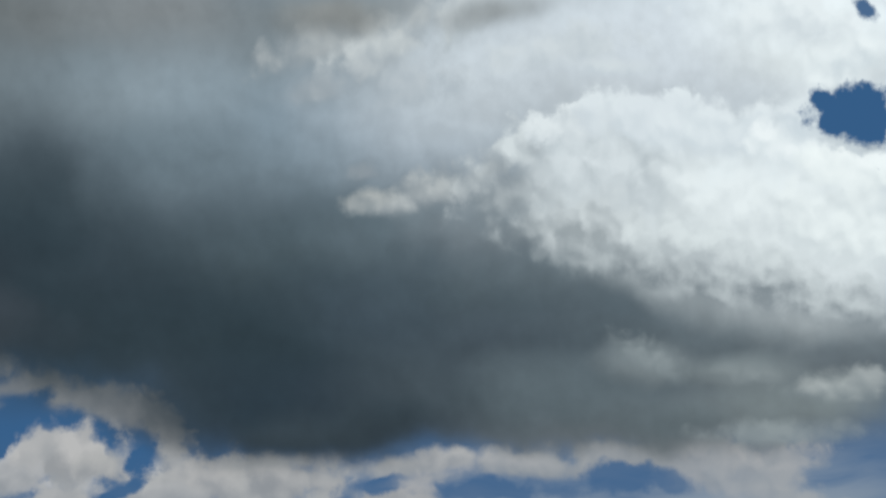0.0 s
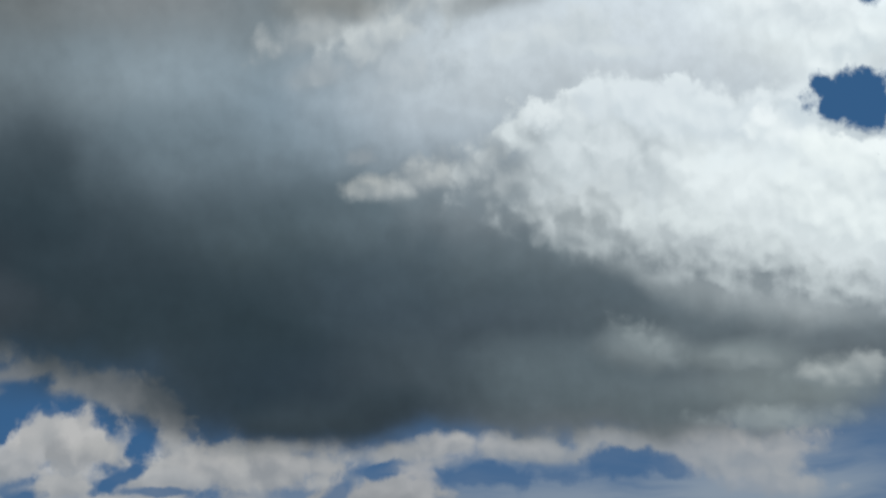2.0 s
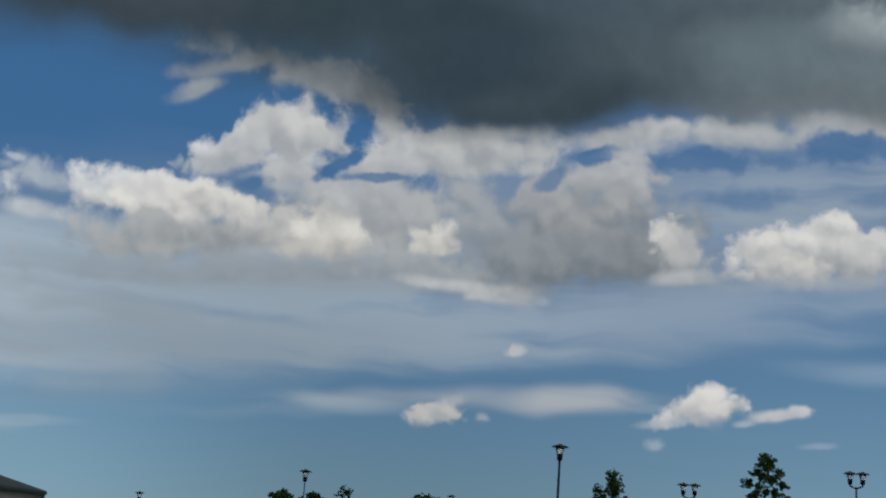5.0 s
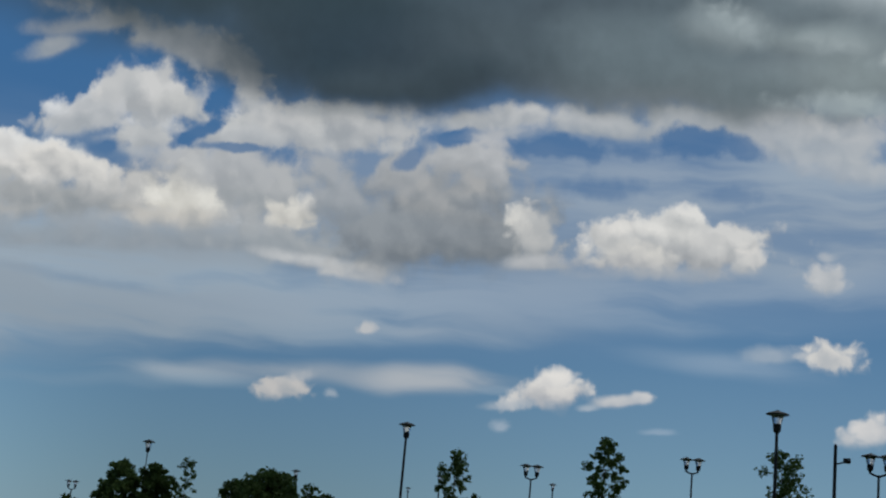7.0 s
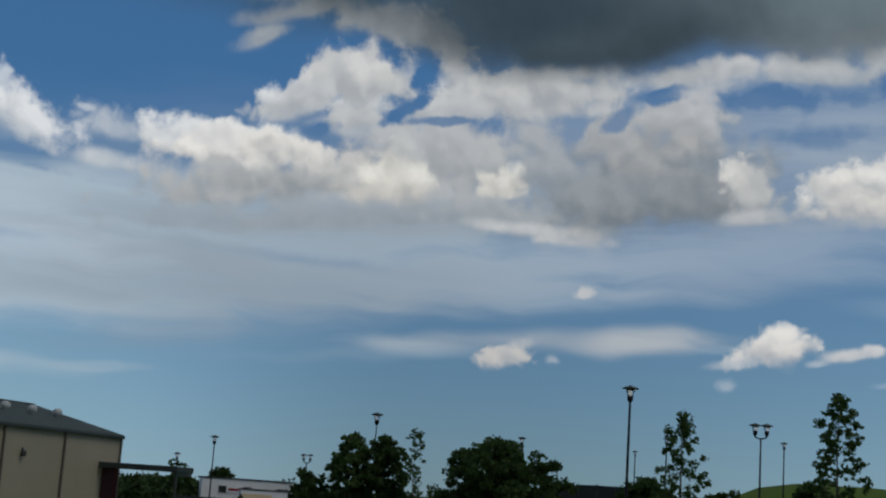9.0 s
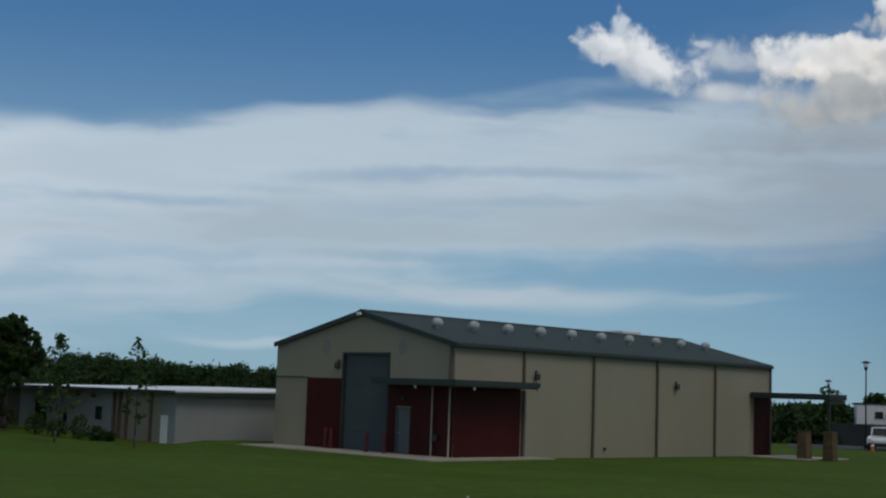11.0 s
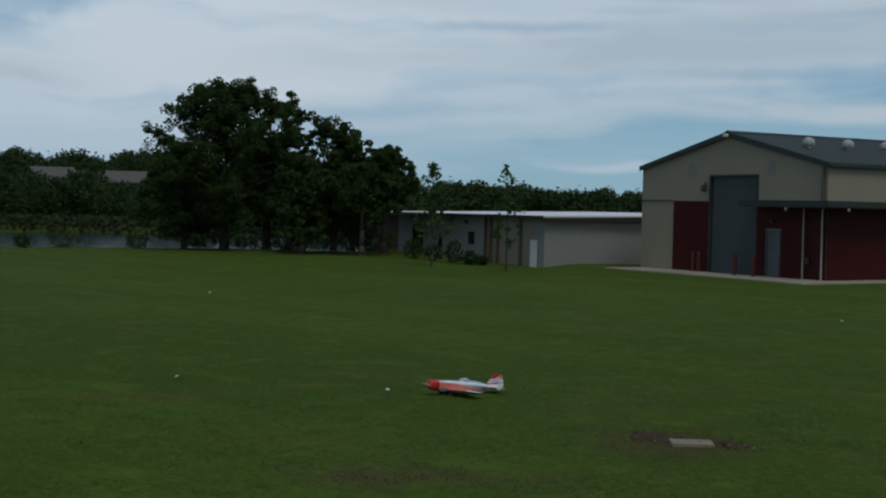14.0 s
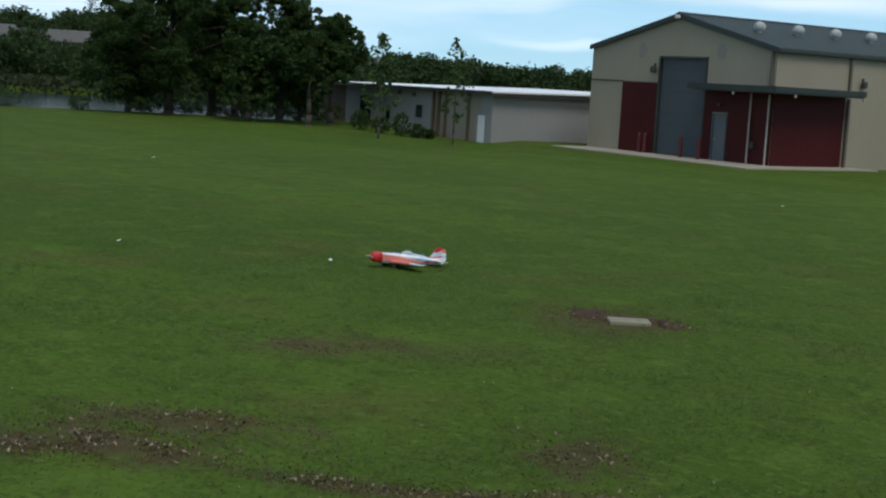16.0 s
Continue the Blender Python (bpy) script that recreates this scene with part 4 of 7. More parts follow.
ORANGE = surface("orange_plastic", (0.45, 0.09, 0.03), (0.55, 0.13, 0.05), 3.0, 0.6, 0.03)
FOAM_WHITE = surface("white_foam", (0.72, 0.73, 0.74), (0.80, 0.80, 0.81), 6.0, 0.5, 0.03)
FOAM_RED = surface("red_foam", (0.46, 0.013, 0.013), (0.56, 0.022, 0.02), 6.0, 0.45, 0.03)
FOAM_PINK = surface("faded_red_stripe", (0.62, 0.16, 0.13), (0.70, 0.22, 0.18), 6.0, 0.5, 0.02)
ASPHALT = surface("worn_asphalt", (0.035, 0.035, 0.034), (0.06, 0.058, 0.055), 0.6, 0.9, 0.15, fine=12.0)
FOAM_NAVY = surface("dark_blue_film", (0.035, 0.055, 0.12), (0.05, 0.075, 0.15), 6.0, 0.4, 0.02)
FOAM_BLUE = surface("pale_blue_film", (0.33, 0.50, 0.68), (0.42, 0.58, 0.74), 6.0, 0.4, 0.02)
CANOPY = surface("blue_tinted_canopy", (0.30, 0.40, 0.46), (0.38, 0.48, 0.53), 5.0, 0.1, 0.0, coat=0.5)
DIRT = surface("bare_brown_soil", (0.028, 0.019, 0.011), (0.092, 0.060, 0.036), 7.0, 0.95, 0.5, fine=28.0)
FLECK = surface("trodden_soil", (0.056, 0.052, 0.020), (0.095, 0.082, 0.036), 5.0, 0.95, 0.3, fine=40.0, island=0.35)
LID = surface("weathered_concrete", (0.20, 0.185, 0.128), (0.27, 0.25, 0.18), 4.0, 0.9, 0.2, fine=30.0)
CHIP = surface("grey_wood_chips", (0.075, 0.055, 0.036), (0.27, 0.225, 0.16), 6.0, 0.9, 0.2, island=0.5)
THATCH = surface("dead_brown_grass", (0.050, 0.040, 0.018), (0.15, 0.118, 0.060), 5.0, 0.95, 0.0, island=0.45)
for mat, gloss in ((DIRT, 0.1), (FLECK, 0.1), (CHIP, 0.1), (LID, 0.1), (THATCH, 0.1), (RED, 0.15), (POLE, 0.2), (ROOF, 0.2), (TRIM, 0.25), (GREY_DOOR, 0.25)):
    mat.node_tree.nodes["Principled BSDF"].inputs["Specular IOR Level"].default_value = gloss
BLADE = leafy("grass_blades", (0.044, 0.077, 0.0102), (0.069, 0.105, 0.0175), 0.0)


up = BLADE.node_tree.nodes.new("ShaderNodeCombineXYZ")
up.inputs[2].default_value = 1.0
for node in BLADE.node_tree.nodes:
    if node.type in ("BSDF_PRINCIPLED", "BSDF_TRANSLUCENT"):
        BLADE.node_tree.links.new(up.outputs[0], node.inputs["Normal"])


def polar(az, r, z=0.0):
    return Vector((r * math.sin(radians(az)), r * math.cos(radians(az)), z))


# ground worn thin, where chips lie among the grass
THIN = [(*polar(az, r).to_tuple()[:2], rx, ry, turn) for az, r, rx, ry, turn in (
    (-58.6, 9.35, 0.75, 0.22, 34), (-62.3, 8.95, 0.45, 0.28, 30), (-60.0, 8.6, 0.5, 0.22, 32), (-65.6, 8.75, 0.3, 0.2, 25), (-52.2, 7.95, 0.35, 0.14, 40), (-47.0, 7.75, 0.5, 0.13, 44), (-41.0, 7.9, 0.4, 0.13, 50),
    (-41.6, 8.9, 0.28, 0.4, 48), (-50.5, 12.2, 0.8, 0.35, 40), (-53.5, 12.0, 0.5, 0.3, 38), (-41.4, 14.2, 0.5, 0.7, 48), (-39.2, 14.2, 0.4, 0.4, 48))]


def lawn():
    """Mown grass: broad drifts of tone, mowing streaks, thin and brown patches."""
    m = surface("mown_grass", (0.043, 0.077, 0.0095), (0.064, 0.103, 0.0140), 0.22, 0.95, 0.6, fine=14.0)
    t = m.node_tree
    b = t.nodes["Principled BSDF"]
    src = b.inputs["Base Color"].links[0].from_socket
    tc = t.nodes.new("ShaderNodeTexCoord")
    col = src
    drifts = (
        # broad drifts of tone and swaths of the mower, which run across the field
        (0.10, (1, 1, 1), 0.47, 0.68, (0.080, 0.132, 0.018), 0.6), (0.05, (1, 1, 1), 0.5, 0.66, (0.034, 0.076, 0.007), 0.5),
        (0.16, (0.16, 1, 1), 0.50, 0.58, (0.072, 0.120, 0.0155), 0.4), (0.30, (0.12, 1, 1), 0.54, 0.62, (0.040, 0.076, 0.009), 0.35),
        # brown and thin patches, tufts, bare flecks
        (0.55, (1, 1, 1), 0.50, 0.72, (0.088, 0.076, 0.022), 0.62), (2.2, (1, 1, 1), 0.50, 0.68, (0.033, 0.062, 0.008), 0.75),
        (6.0, (1, 1, 1), 0.55, 0.70, (0.070, 0.054, 0.020), 0.55), (14.0, (1, 1, 1), 0.52, 0.66, (0.024, 0.042, 0.008), 0.7), (1.2, (1, 1, 1), 0.52, 0.66, (0.086, 0.138, 0.021), 0.45), (9.0, (1, 1, 1), 0.53, 0.66, (0.100, 0.150, 0.028), 0.55), (30.0, (1, 1, 1), 0.56, 0.70, (0.11, 0.14, 0.042), 0.6))
    for scale, st, lo, hi, colour, amount in drifts:
        mp = t.nodes.new("ShaderNodeMapping")
        mp.inputs[3].default_value = st
        mp.inputs[2].default_value = (0, 0, radians(-42) if st[0] < 1 else 0)
        t.links.new(tc.outputs["Object"], mp.inputs[0])
        n = t.nodes.new("ShaderNodeTexNoise")
        n.inputs["Scale"].default_value, n.inputs["Detail"].default_value, n.inputs["Roughness"].default_value = scale, 6, 0.62
        t.links.new(mp.outputs[0], n.inputs["Vector"])
        r = t.nodes.new("ShaderNodeMapRange")
        r.interpolation_type = "SMOOTHSTEP"
        for s, v in zip(list(r.inputs)[1:5], (lo, hi, 0.0, amount)):
            s.default_value = v
        t.links.new(n.outputs["Fac"], r.inputs[0])
        mx = t.nodes.new("ShaderNodeMix")
        mx.data_type = "RGBA"
        t.links.new(r.outputs[0], mx.inputs[0])
        t.links.new(col, mx.inputs[6])
        mx.inputs[7].default_value = (*colour, 1)
        col = mx.outputs[2]
    # worn patches: brown earth and dead grass, broken up by tufts
    frays = []
    for scale in (2.6, 11.0):
        n = t.nodes.new("ShaderNodeTexNoise")
        n.inputs["Scale"].default_value, n.inputs["Detail"].default_value = scale, 5
        t.links.new(tc.outputs["Object"], n.inputs["Vector"])
        frays.append(n.outputs["Fac"])
    for i, (x, y, rx, ry, turn) in enumerate(THIN):
        mp = t.nodes.new("ShaderNodeMapping")
        mp.vector_type = "TEXTURE"
        mp.inputs[1].default_value, mp.inputs[2].default_value, mp.inputs[3].default_value = (x, y, 0), (0, 0, radians(turn)), (rx * 1.5, ry * 1.5, 50)
        t.links.new(tc.outputs["Object"], mp.inputs[0])
        far = t.nodes.new("ShaderNodeVectorMath")
        far.operation = "LENGTH"
        t.links.new(mp.outputs[0], far.inputs[0])
        d = far.outputs["Value"]
        for f, k in zip(frays, (2.4, 2.2)):
            ma = t.nodes.new("ShaderNodeMath")
            ma.operation = "MULTIPLY_ADD"
            ma.inputs[1].default_value = k
            t.links.new(f, ma.inputs[0])
            t.links.new(d, ma.inputs[2])
            d = ma.outputs[0]
        r = t.nodes.new("ShaderNodeMapRange")
        r.interpolation_type = "SMOOTHSTEP"
        for s, v in zip(list(r.inputs)[1:5], (3.6, 2.4, 0.0, 0.85 if i < 8 else 0.55)):
            s.default_value = v
        t.links.new(d, r.inputs[0])
        mx = t.nodes.new("ShaderNodeMix")
        mx.data_type = "RGBA"
        t.links.new(r.outputs[0], mx.inputs[0])
        t.links.new(col, mx.inputs[6])
        mx.inputs[7].default_value = (0.070, 0.052, 0.028, 1)
        col = mx.outputs[2]
    t.links.new(col, b.inputs["Base Color"])
    b.inputs["Specular IOR Level"].default_value = 0.04
    return m


def lake():
    m = surface("lake_water", (0.02, 0.027, 0.027), (0.03, 0.036, 0.034), 0.3, 0.12, 0.0)
    t = m.node_tree
    b = t.nodes["Principled BSDF"]
    tc = t.nodes.new("ShaderNodeTexCoord")
    n = t.nodes.new("ShaderNodeTexNoise")
    n.inputs["Scale"].default_value, n.inputs["Detail"].default_value = 1.6, 5
    t.links.new(tc.outputs["Object"], n.inputs["Vector"])
    bp = t.nodes.new("ShaderNodeBump")
    bp.inputs["Strength"].default_value, bp.inputs["Distance"].default_value = 0.22, 0.03
    t.links.new(n.outputs["Fac"], bp.inputs["Height"])
    t.links.new(bp.outputs[0], b.inputs["Normal"])
    return m


LAWN, LAKE = lawn(), lake()


# ---------------------------------------------------------------- mesh helpers
def finish(bm, name, material, smooth=False):
    me = bpy.data.meshes.new(name)
    bmesh.ops.recalc_face_normals(bm, faces=bm.faces)
    bm.to_mesh(me)
    bm.free()
    if smooth:
        for p in me.polygons:
            p.use_smooth = True
    me.materials.append(material)
    return me


def part(name, bm, material, parent, label="", smooth=False, at=None):
    ob = new(name, finish(bm, name, material, smooth))
    ob.parent = parent
    if at is not None:
        ob.matrix_basis = at
    if label:
        tagged(ob, label)
    return ob


def thing(name, m, label, category, group="", kind=""):
    e = new(name)
    e.matrix_basis = m
    return tagged(e, label, category, group, kind)


def box(bm, x0, x1, y0, y1, z0, z1):
    vs = [bm.verts.new((x, y, z)) for x in (x0, x1) for y in (y0, y1) for z in (z0, z1)]
    for f in ((0, 1, 3, 2), (4, 6, 7, 5), (0, 4, 5, 1), (2, 3, 7, 6), (0, 2, 6, 4), (1, 5, 7, 3)):
        bm.faces.new([vs[i] for i in f])
    return vs


def boxes(*rows, bevel=0.0):
    bm = bmesh.new()
    for r in rows:
        box(bm, *r)
    if bevel:
        bmesh.ops.bevel(bm, geom=bm.edges[:], offset=bevel, segments=1, affect="EDGES", profile=0.6)
    return bm


def tube(bm, a, b, ra, rb=None, n=10, caps=True):
    a, b = Vector(a), Vector(b)
    rb = ra if rb is None else rb
    q = (b - a).to_track_quat("Z", "Y")
    rings = []
    for p, r in ((a, ra), (b, rb)):
        rings.append([bm.verts.new(p + q @ Vector((r * math.cos(k * math.tau / n), r * math.sin(k * math.tau / n), 0))) for k in range(n)])
    for k in range(n):
        bm.faces.new((rings[0][k], rings[0][(k + 1) % n], rings[1][(k + 1) % n], rings[1][k]))
    if caps:
        bm.faces.new(rings[0][::-1])
        bm.faces.new(rings[1])


def tubes(*rows, n=10):
    bm = bmesh.new()
    for r in rows:
        tube(bm, *r, n=n)
    return bm


def lathe(profile, n=14):
    """Rings of (radius, height) joined into a round body."""
    bm = bmesh.new()
    rings = [[bm.verts.new((r * math.cos(k * math.tau / n), r * math.sin(k * math.tau / n), z)) for k in range(n)] for r, z in profile]
    for a, b in zip(rings, rings[1:]):
        for k in range(n):
            bm.faces.new((a[k], a[(k + 1) % n], b[(k + 1) % n], b[k]))
    bm.faces.new(rings[0][::-1])
    bm.faces.new(rings[-1])
    return bm


def slab(outline, x0, x1, axis="x"):
    """An outline of (a, b) pushed through from x0 to x1 along an axis."""
    bm = bmesh.new()

    def at(x, a, b):
        return (x, a, b) if axis == "x" else (a, x, b) if axis == "y" else (a, b, x)

    lo = [bm.verts.new(at(x0, a, b)) for a, b in outline]
    hi = [bm.verts.new(at(x1, a, b)) for a, b in outline]
    bm.faces.new(lo)
    bm.faces.new(hi[::-1])
    for k in range(len(lo)):
        j = (k + 1) % len(lo)
        bm.faces.new((lo[k], lo[j], hi[j], hi[k]))
    return bm


def smoothstep(a, b, x):
    k = min(1.0, max(0.0, (x - a) / (b - a)))
    return k * k * (3 - 2 * k)



# ---------------------------------------------------------------- ground, lake
WATER = -1.7


def land(x, y):
    """The height of the ground."""
    r = math.hypot(x, y)
    az = math.degrees(math.atan2(x, y))
    z = 1.0 * (1 - smoothstep(0.5, 5.5, r)) - 0.42 * smoothstep(20, 56, r)
    right = smoothstep(-11, -2, az) * (1 - smoothstep(60, 110, az))
    z += -0.006 * max(0.0, min(r, 130) - 60) * (1 - right) + 0.027 * max(0.0, min(r, 170) - 8) * right
    z += 2.9 * smoothstep(118, 150, r) * smoothstep(2.5, 5.5, az) * (1 - smoothstep(9, 16, az))
    z += 0.05 * noise.noise((x * 0.09, y * 0.09, 0)) * smoothstep(6, 14, r) + 0.012 * noise.noise((x * 0.8, y * 0.8, 3))
    z -= 0.22 * smoothstep(50, 60, r) * (1 - smoothstep(80, 90, r)) * smoothstep(-53.5, -48.5, az) * (1 - smoothstep(-46.5, -44.5, az))
    lake_side = smoothstep(-40, -46, az) * (1 - smoothstep(-120, -150, az))
    z += 0.28 * lake_side * smoothstep(66, 82, r) * (1 - smoothstep(150, 178, r))
    near_shore = 84 + 22 * smoothstep(-54, -50, az) + 3 * noise.noise((x * 0.05, y * 0.05, 7))
    far_shore = 178 + 12 * noise.noise((x * 0.012, y * 0.012, 1))
    basin = smoothstep(near_shore, near_shore + 7, r) * (1 - smoothstep(far_shore - 8, far_shore, r))
    z -= 2.2 * basin * lake_side
    z += lake_side * smoothstep(far_shore - 4, far_shore + 8, r) * -0.3
    z += lake_side * 8.0 * smoothstep(195, 330, r)
    return z


def ground_sheet():
    radii = [0.6 * 1.085 ** k for k in range(108)]
    step = 1.5
    n = int(360 / step)
    me = bpy.data.meshes.new("ground")
    co = [(0, 0, land(0, 0.01))]
    for r in radii:
        for k in range(n):
            p = polar(k * step - 180, r)
            co.append((p.x, p.y, land(p.x, p.y)))
    faces = [(0, 1 + (k + 1) % n, 1 + k) for k in range(n)]
    for i in range(len(radii) - 1):
        for k in range(n):
            a, b = 1 + i * n + k, 1 + i * n + (k + 1) % n
            faces.append((a, b, b + n, a + n))
    me.from_pydata(co, [], faces)
    for p in me.polygons:
        p.use_smooth = True
    me.materials.append(LAWN)
    me.update()
    me.flip_normals()
    return tagged(new("ground", me), "mown green grass field sloping gently to the lake", "grass", kind="structure")


ground_sheet()


def lake_sheet():
    bm = bmesh.new()
    rows = []
    for i in range(9):
        rows.append([bm.verts.new(polar(-150 + 115 * k / 40, 70 + 120 * i / 8, WATER)) for k in range(41)])
    for a, b in zip(rows, rows[1:]):
        for k in range(40):
            bm.faces.new((a[k], a[k + 1], b[k + 1], b[k]))
    tagged(new("water", finish(bm, "water", LAKE)), "dark rippled lake reflecting the pale sky", "lake", kind="structure")


lake_sheet()

# ---------------------------------------------------------------- metal hangar
HC = Vector((-34.33, 49.59, -0.42))
TURN_H = 81.38
HM = Matrix.Translation(HC) @ pose(0, 0, 0, 0, 0, TURN_H)
LONG, WIDE, EAVE, RIDGE = 26.8, 12.4, 5.05, 6.55
hangar = thing("hangar", HM, "large tan metal hangar with grey-green roof and maroon lower panels", "building")


def gable_top(v):
    return EAVE + (RIDGE - EAVE) * (1 - abs(v - WIDE / 2) / (WIDE / 2))


def ribbed(a0, a1, front, back, rib, z0, top, put, pitch=0.305, extra=()):
    """One sheet of upright ribbed siding: a folded front, a flat back, closed all round. put(a, depth, z) gives a corner's place."""
    row = [(a0, front)]
    k = a0 + 0.12
    while k < a1 - 0.07:
        row += [(k, front), (k + 0.012, front + rib), (k + 0.042, front + rib), (k + 0.054, front)]
        k += pitch
    row.append((a1, front))
    for e in extra:
        if a0 < e < a1 and all(abs(e - q[0]) > 0.003 for q in row):
            j = next(i for i, q in enumerate(row) if q[0] > e)
            f = (e - row[j - 1][0]) / (row[j][0] - row[j - 1][0])
            row.insert(j, (e, row[j - 1][1] + f * (row[j][1] - row[j - 1][1])))
    bm = bmesh.new()
    lines = []
    for dep, high in ((0, False), (0, True), (1, True), (1, False)):
        lines.append([bm.verts.new(put(x, back if dep else d, top(x) if high else z0)) for x, d in row])
    n = len(row)
    for p, q in zip(lines, lines[1:] + lines[:1]):
        for i in range(n - 1):
            bm.faces.new((p[i], p[i + 1], q[i + 1], q[i]))
    bm.faces.new([ln[0] for ln in lines])
    bm.faces.new([ln[-1] for ln in lines][::-1])
    return bm


RIB = 0.004


def ribbed_side(u0, u1, z0, z1, proud=0.0, v=0.0, out=-1):
    """Siding along a long wall."""
    back = v - out * 0.18 if not proud else v
    return ribbed(u0, u1, v + out * proud, back, out * RIB, z0, lambda a: z1, lambda a, d, z: (a, d, z))


def ribbed_gable(v0, v1, z0, tops, u=0.0, out=-1, proud=0.0):
    """Siding across an end wall; tops gives the upper edge's height at v."""
    back = u - out * 0.18 if not proud else u
    return ribbed(v0, v1, u + out * proud, back, out * RIB, z0, tops, lambda a, d, z: (d, a, z), extra=(WIDE / 2,))


BAYS = [0.0, 4.65, 9.98, 15.42, 20.95, LONG]
DOOR0, DOOR1, DOORZ = 4.25, 7.30, 4.55
MAN0, MAN1, MANZ = 2.68, 3.57, 2.15
# long wall towards the field, bay by bay
for u0, u1 in zip(BAYS, BAYS[1:]):
    part("wall_panel", ribbed_side(u0 + 0.005, u1 - 0.005, -0.5, EAVE), TAN, hangar, "tan ribbed metal wall panel")
part("wall_panel", ribbed_side(0, LONG, -0.5, EAVE, v=WIDE, out=1), TAN, hangar)
# near end wall round the two doors
flat = lambda z: (lambda v: z)
for v0, v1, z0, top in ((0.185, MAN0, -0.5, gable_top), (MAN0, MAN1, MANZ, gable_top), (MAN1, DOOR0, -0.5, gable_top), (DOOR0, DOOR1, DOORZ, gable_top), (DOOR1, WIDE - 0.185, -0.5, gable_top)):
    part("wall_panel", ribbed_gable(v0, v1, z0, top), TAN, hangar)
part("wall_panel", ribbed_gable(0.185, WIDE - 0.185, -0.5, gable_top, u=LONG, out=1), TAN, hangar)
part("seam_strip", boxes((-0.045, -0.023, 9.93, WIDE, 3.38, 3.44)), TRIM, hangar)
# maroon lower panels
part("lower_panel", ribbed_gable(7.42, 9.92, -0.3, flat(3.40), proud=0.03, u=-0.024), RED, hangar, "maroon ribbed lower panel")
part("lower_panel", ribbed_gable(0.0, MAN0 - 0.06, -0.3, flat(3.2), proud=0.03, u=-0.024), RED, hangar)
part("lower_panel", ribbed_gable(MAN0 - 0.06, MAN1 + 0.06, MANZ + 0.06, flat(3.2), proud=0.03, u=-0.024), RED, hangar)
part("lower_panel", ribbed_gable(MAN1 + 0.06, DOOR0 - 0.1, -0.3, flat(3.2), proud=0.03, u=-0.024), RED, hangar)
part("lower_panel", ribbed_side(0.0, 4.45, -0.3, 3.2, proud=0.03, v=-0.024), RED, hangar)
part("lower_panel", ribbed_side(25.1, LONG, -0.5, 3.2, proud=0.03, v=-0.024), RED, hangar)


def overhead_door():
    door = part("overhead_door", boxes((0.10, 0.15, DOOR0, DOOR1, -0.3, DOORZ)), GREY_DOOR, hangar, "tall blue-grey overhead door, closed")
    n = 9
    for k in range(n):
        z0, z1 = -0.1 + k * (DOORZ + 0.1) / n, -0.1 + (k + 1) * (DOORZ + 0.1) / n
        part("door_section", boxes((0.075, 0.10, DOOR0 + 0.03, DOOR1 - 0.03, z0 + 0.004, z1 - 0.004), bevel=0.004), GREY_DOOR, door)
    # frame coloured dark to stand in for the shadow line round the door
    part("door_frame", boxes((-0.05, 0.12, DOOR0 - 0.10, DOOR0, -0.3, DOORZ + 0.1), (-0.05, 0.12, DOOR1, DOOR1 + 0.10, -0.3, DOORZ + 0.1), (-0.05, 0.12, DOOR0, DOOR1, DOORZ, DOORZ + 0.1)), TRIM, hangar)


overhead_door()
man = part("entry_door", boxes((0.0, 0.05, MAN0 + 0.05, MAN1 - 0.05, 0.0, MANZ - 0.05), bevel=0.006), MAN_DOOR, hangar, "pale grey steel entry door, closed")
part("door_handle", tubes(((-0.02, MAN1 - 0.13, 1.0), (-0.02, MAN1 - 0.25, 1.0), 0.012), ((0.0, MAN1 - 0.13, 1.0), (-0.03, MAN1 - 0.13, 1.0), 0.014)), VENT, man, "metal lever handle")
part("door_frame", boxes((-0.06, 0.1, MAN0, MAN0 + 0.05, -0.05, MANZ), (-0.06, 0.1, MAN1 - 0.05, MAN1, -0.05, MANZ), (-0.06, 0.1, MAN0 + 0.05, MAN1 - 0.05, MANZ - 0.05, MANZ)), MAN_DOOR, hangar)
part("door_light", boxes((-0.20, -0.055, 3.0, 3.2, 2.48, 2.6), bevel=0.02), FIX, hangar)

# roof: two ribbed slopes, fascia, ridge cap
RISE = (RIDGE - EAVE) / (WIDE / 2)
OVER = 0.10


def roof_slope(sign):
    """A standing-seam sheet from the eaves up to the ridge."""
    y_e, y_r = (-OVER, WIDE / 2) if sign < 0 else (WIDE + OVER, WIDE / 2)
    z_e = EAVE - OVER * RISE + 0.05

    def put(a, d, f):
        return (a, y_e + (y_r - y_e) * f, z_e + (RIDGE + 0.05 - z_e) * f + d)

    return ribbed(-OVER, LONG + OVER, 0.05, 0.0, 0.018, 0.0, lambda a: 1.0, put, pitch=0.61)


part("roof_slope", roof_slope(-1), ROOF, hangar, "grey-green standing-seam metal roof slope")
part("roof_slope", roof_slope(1), ROOF, hangar)
part("ridge_cap", slab([(WIDE / 2 - 0.25, RIDGE + 0.07), (WIDE / 2, RIDGE + 0.16), (WIDE / 2 + 0.25, RIDGE + 0.07), (WIDE / 2, RIDGE + 0.12)], -OVER - 0.01, LONG + OVER + 0.01), ROOF, hangar)
zf = EAVE - OVER * RISE
part("gutter", boxes((-OVER - 0.02, LONG + OVER + 0.02, -OVER - 0.12, -OVER - 0.002, zf - 0.12, zf + 0.07), bevel=0.02), TRIM, hangar, "dark green eaves gutter")
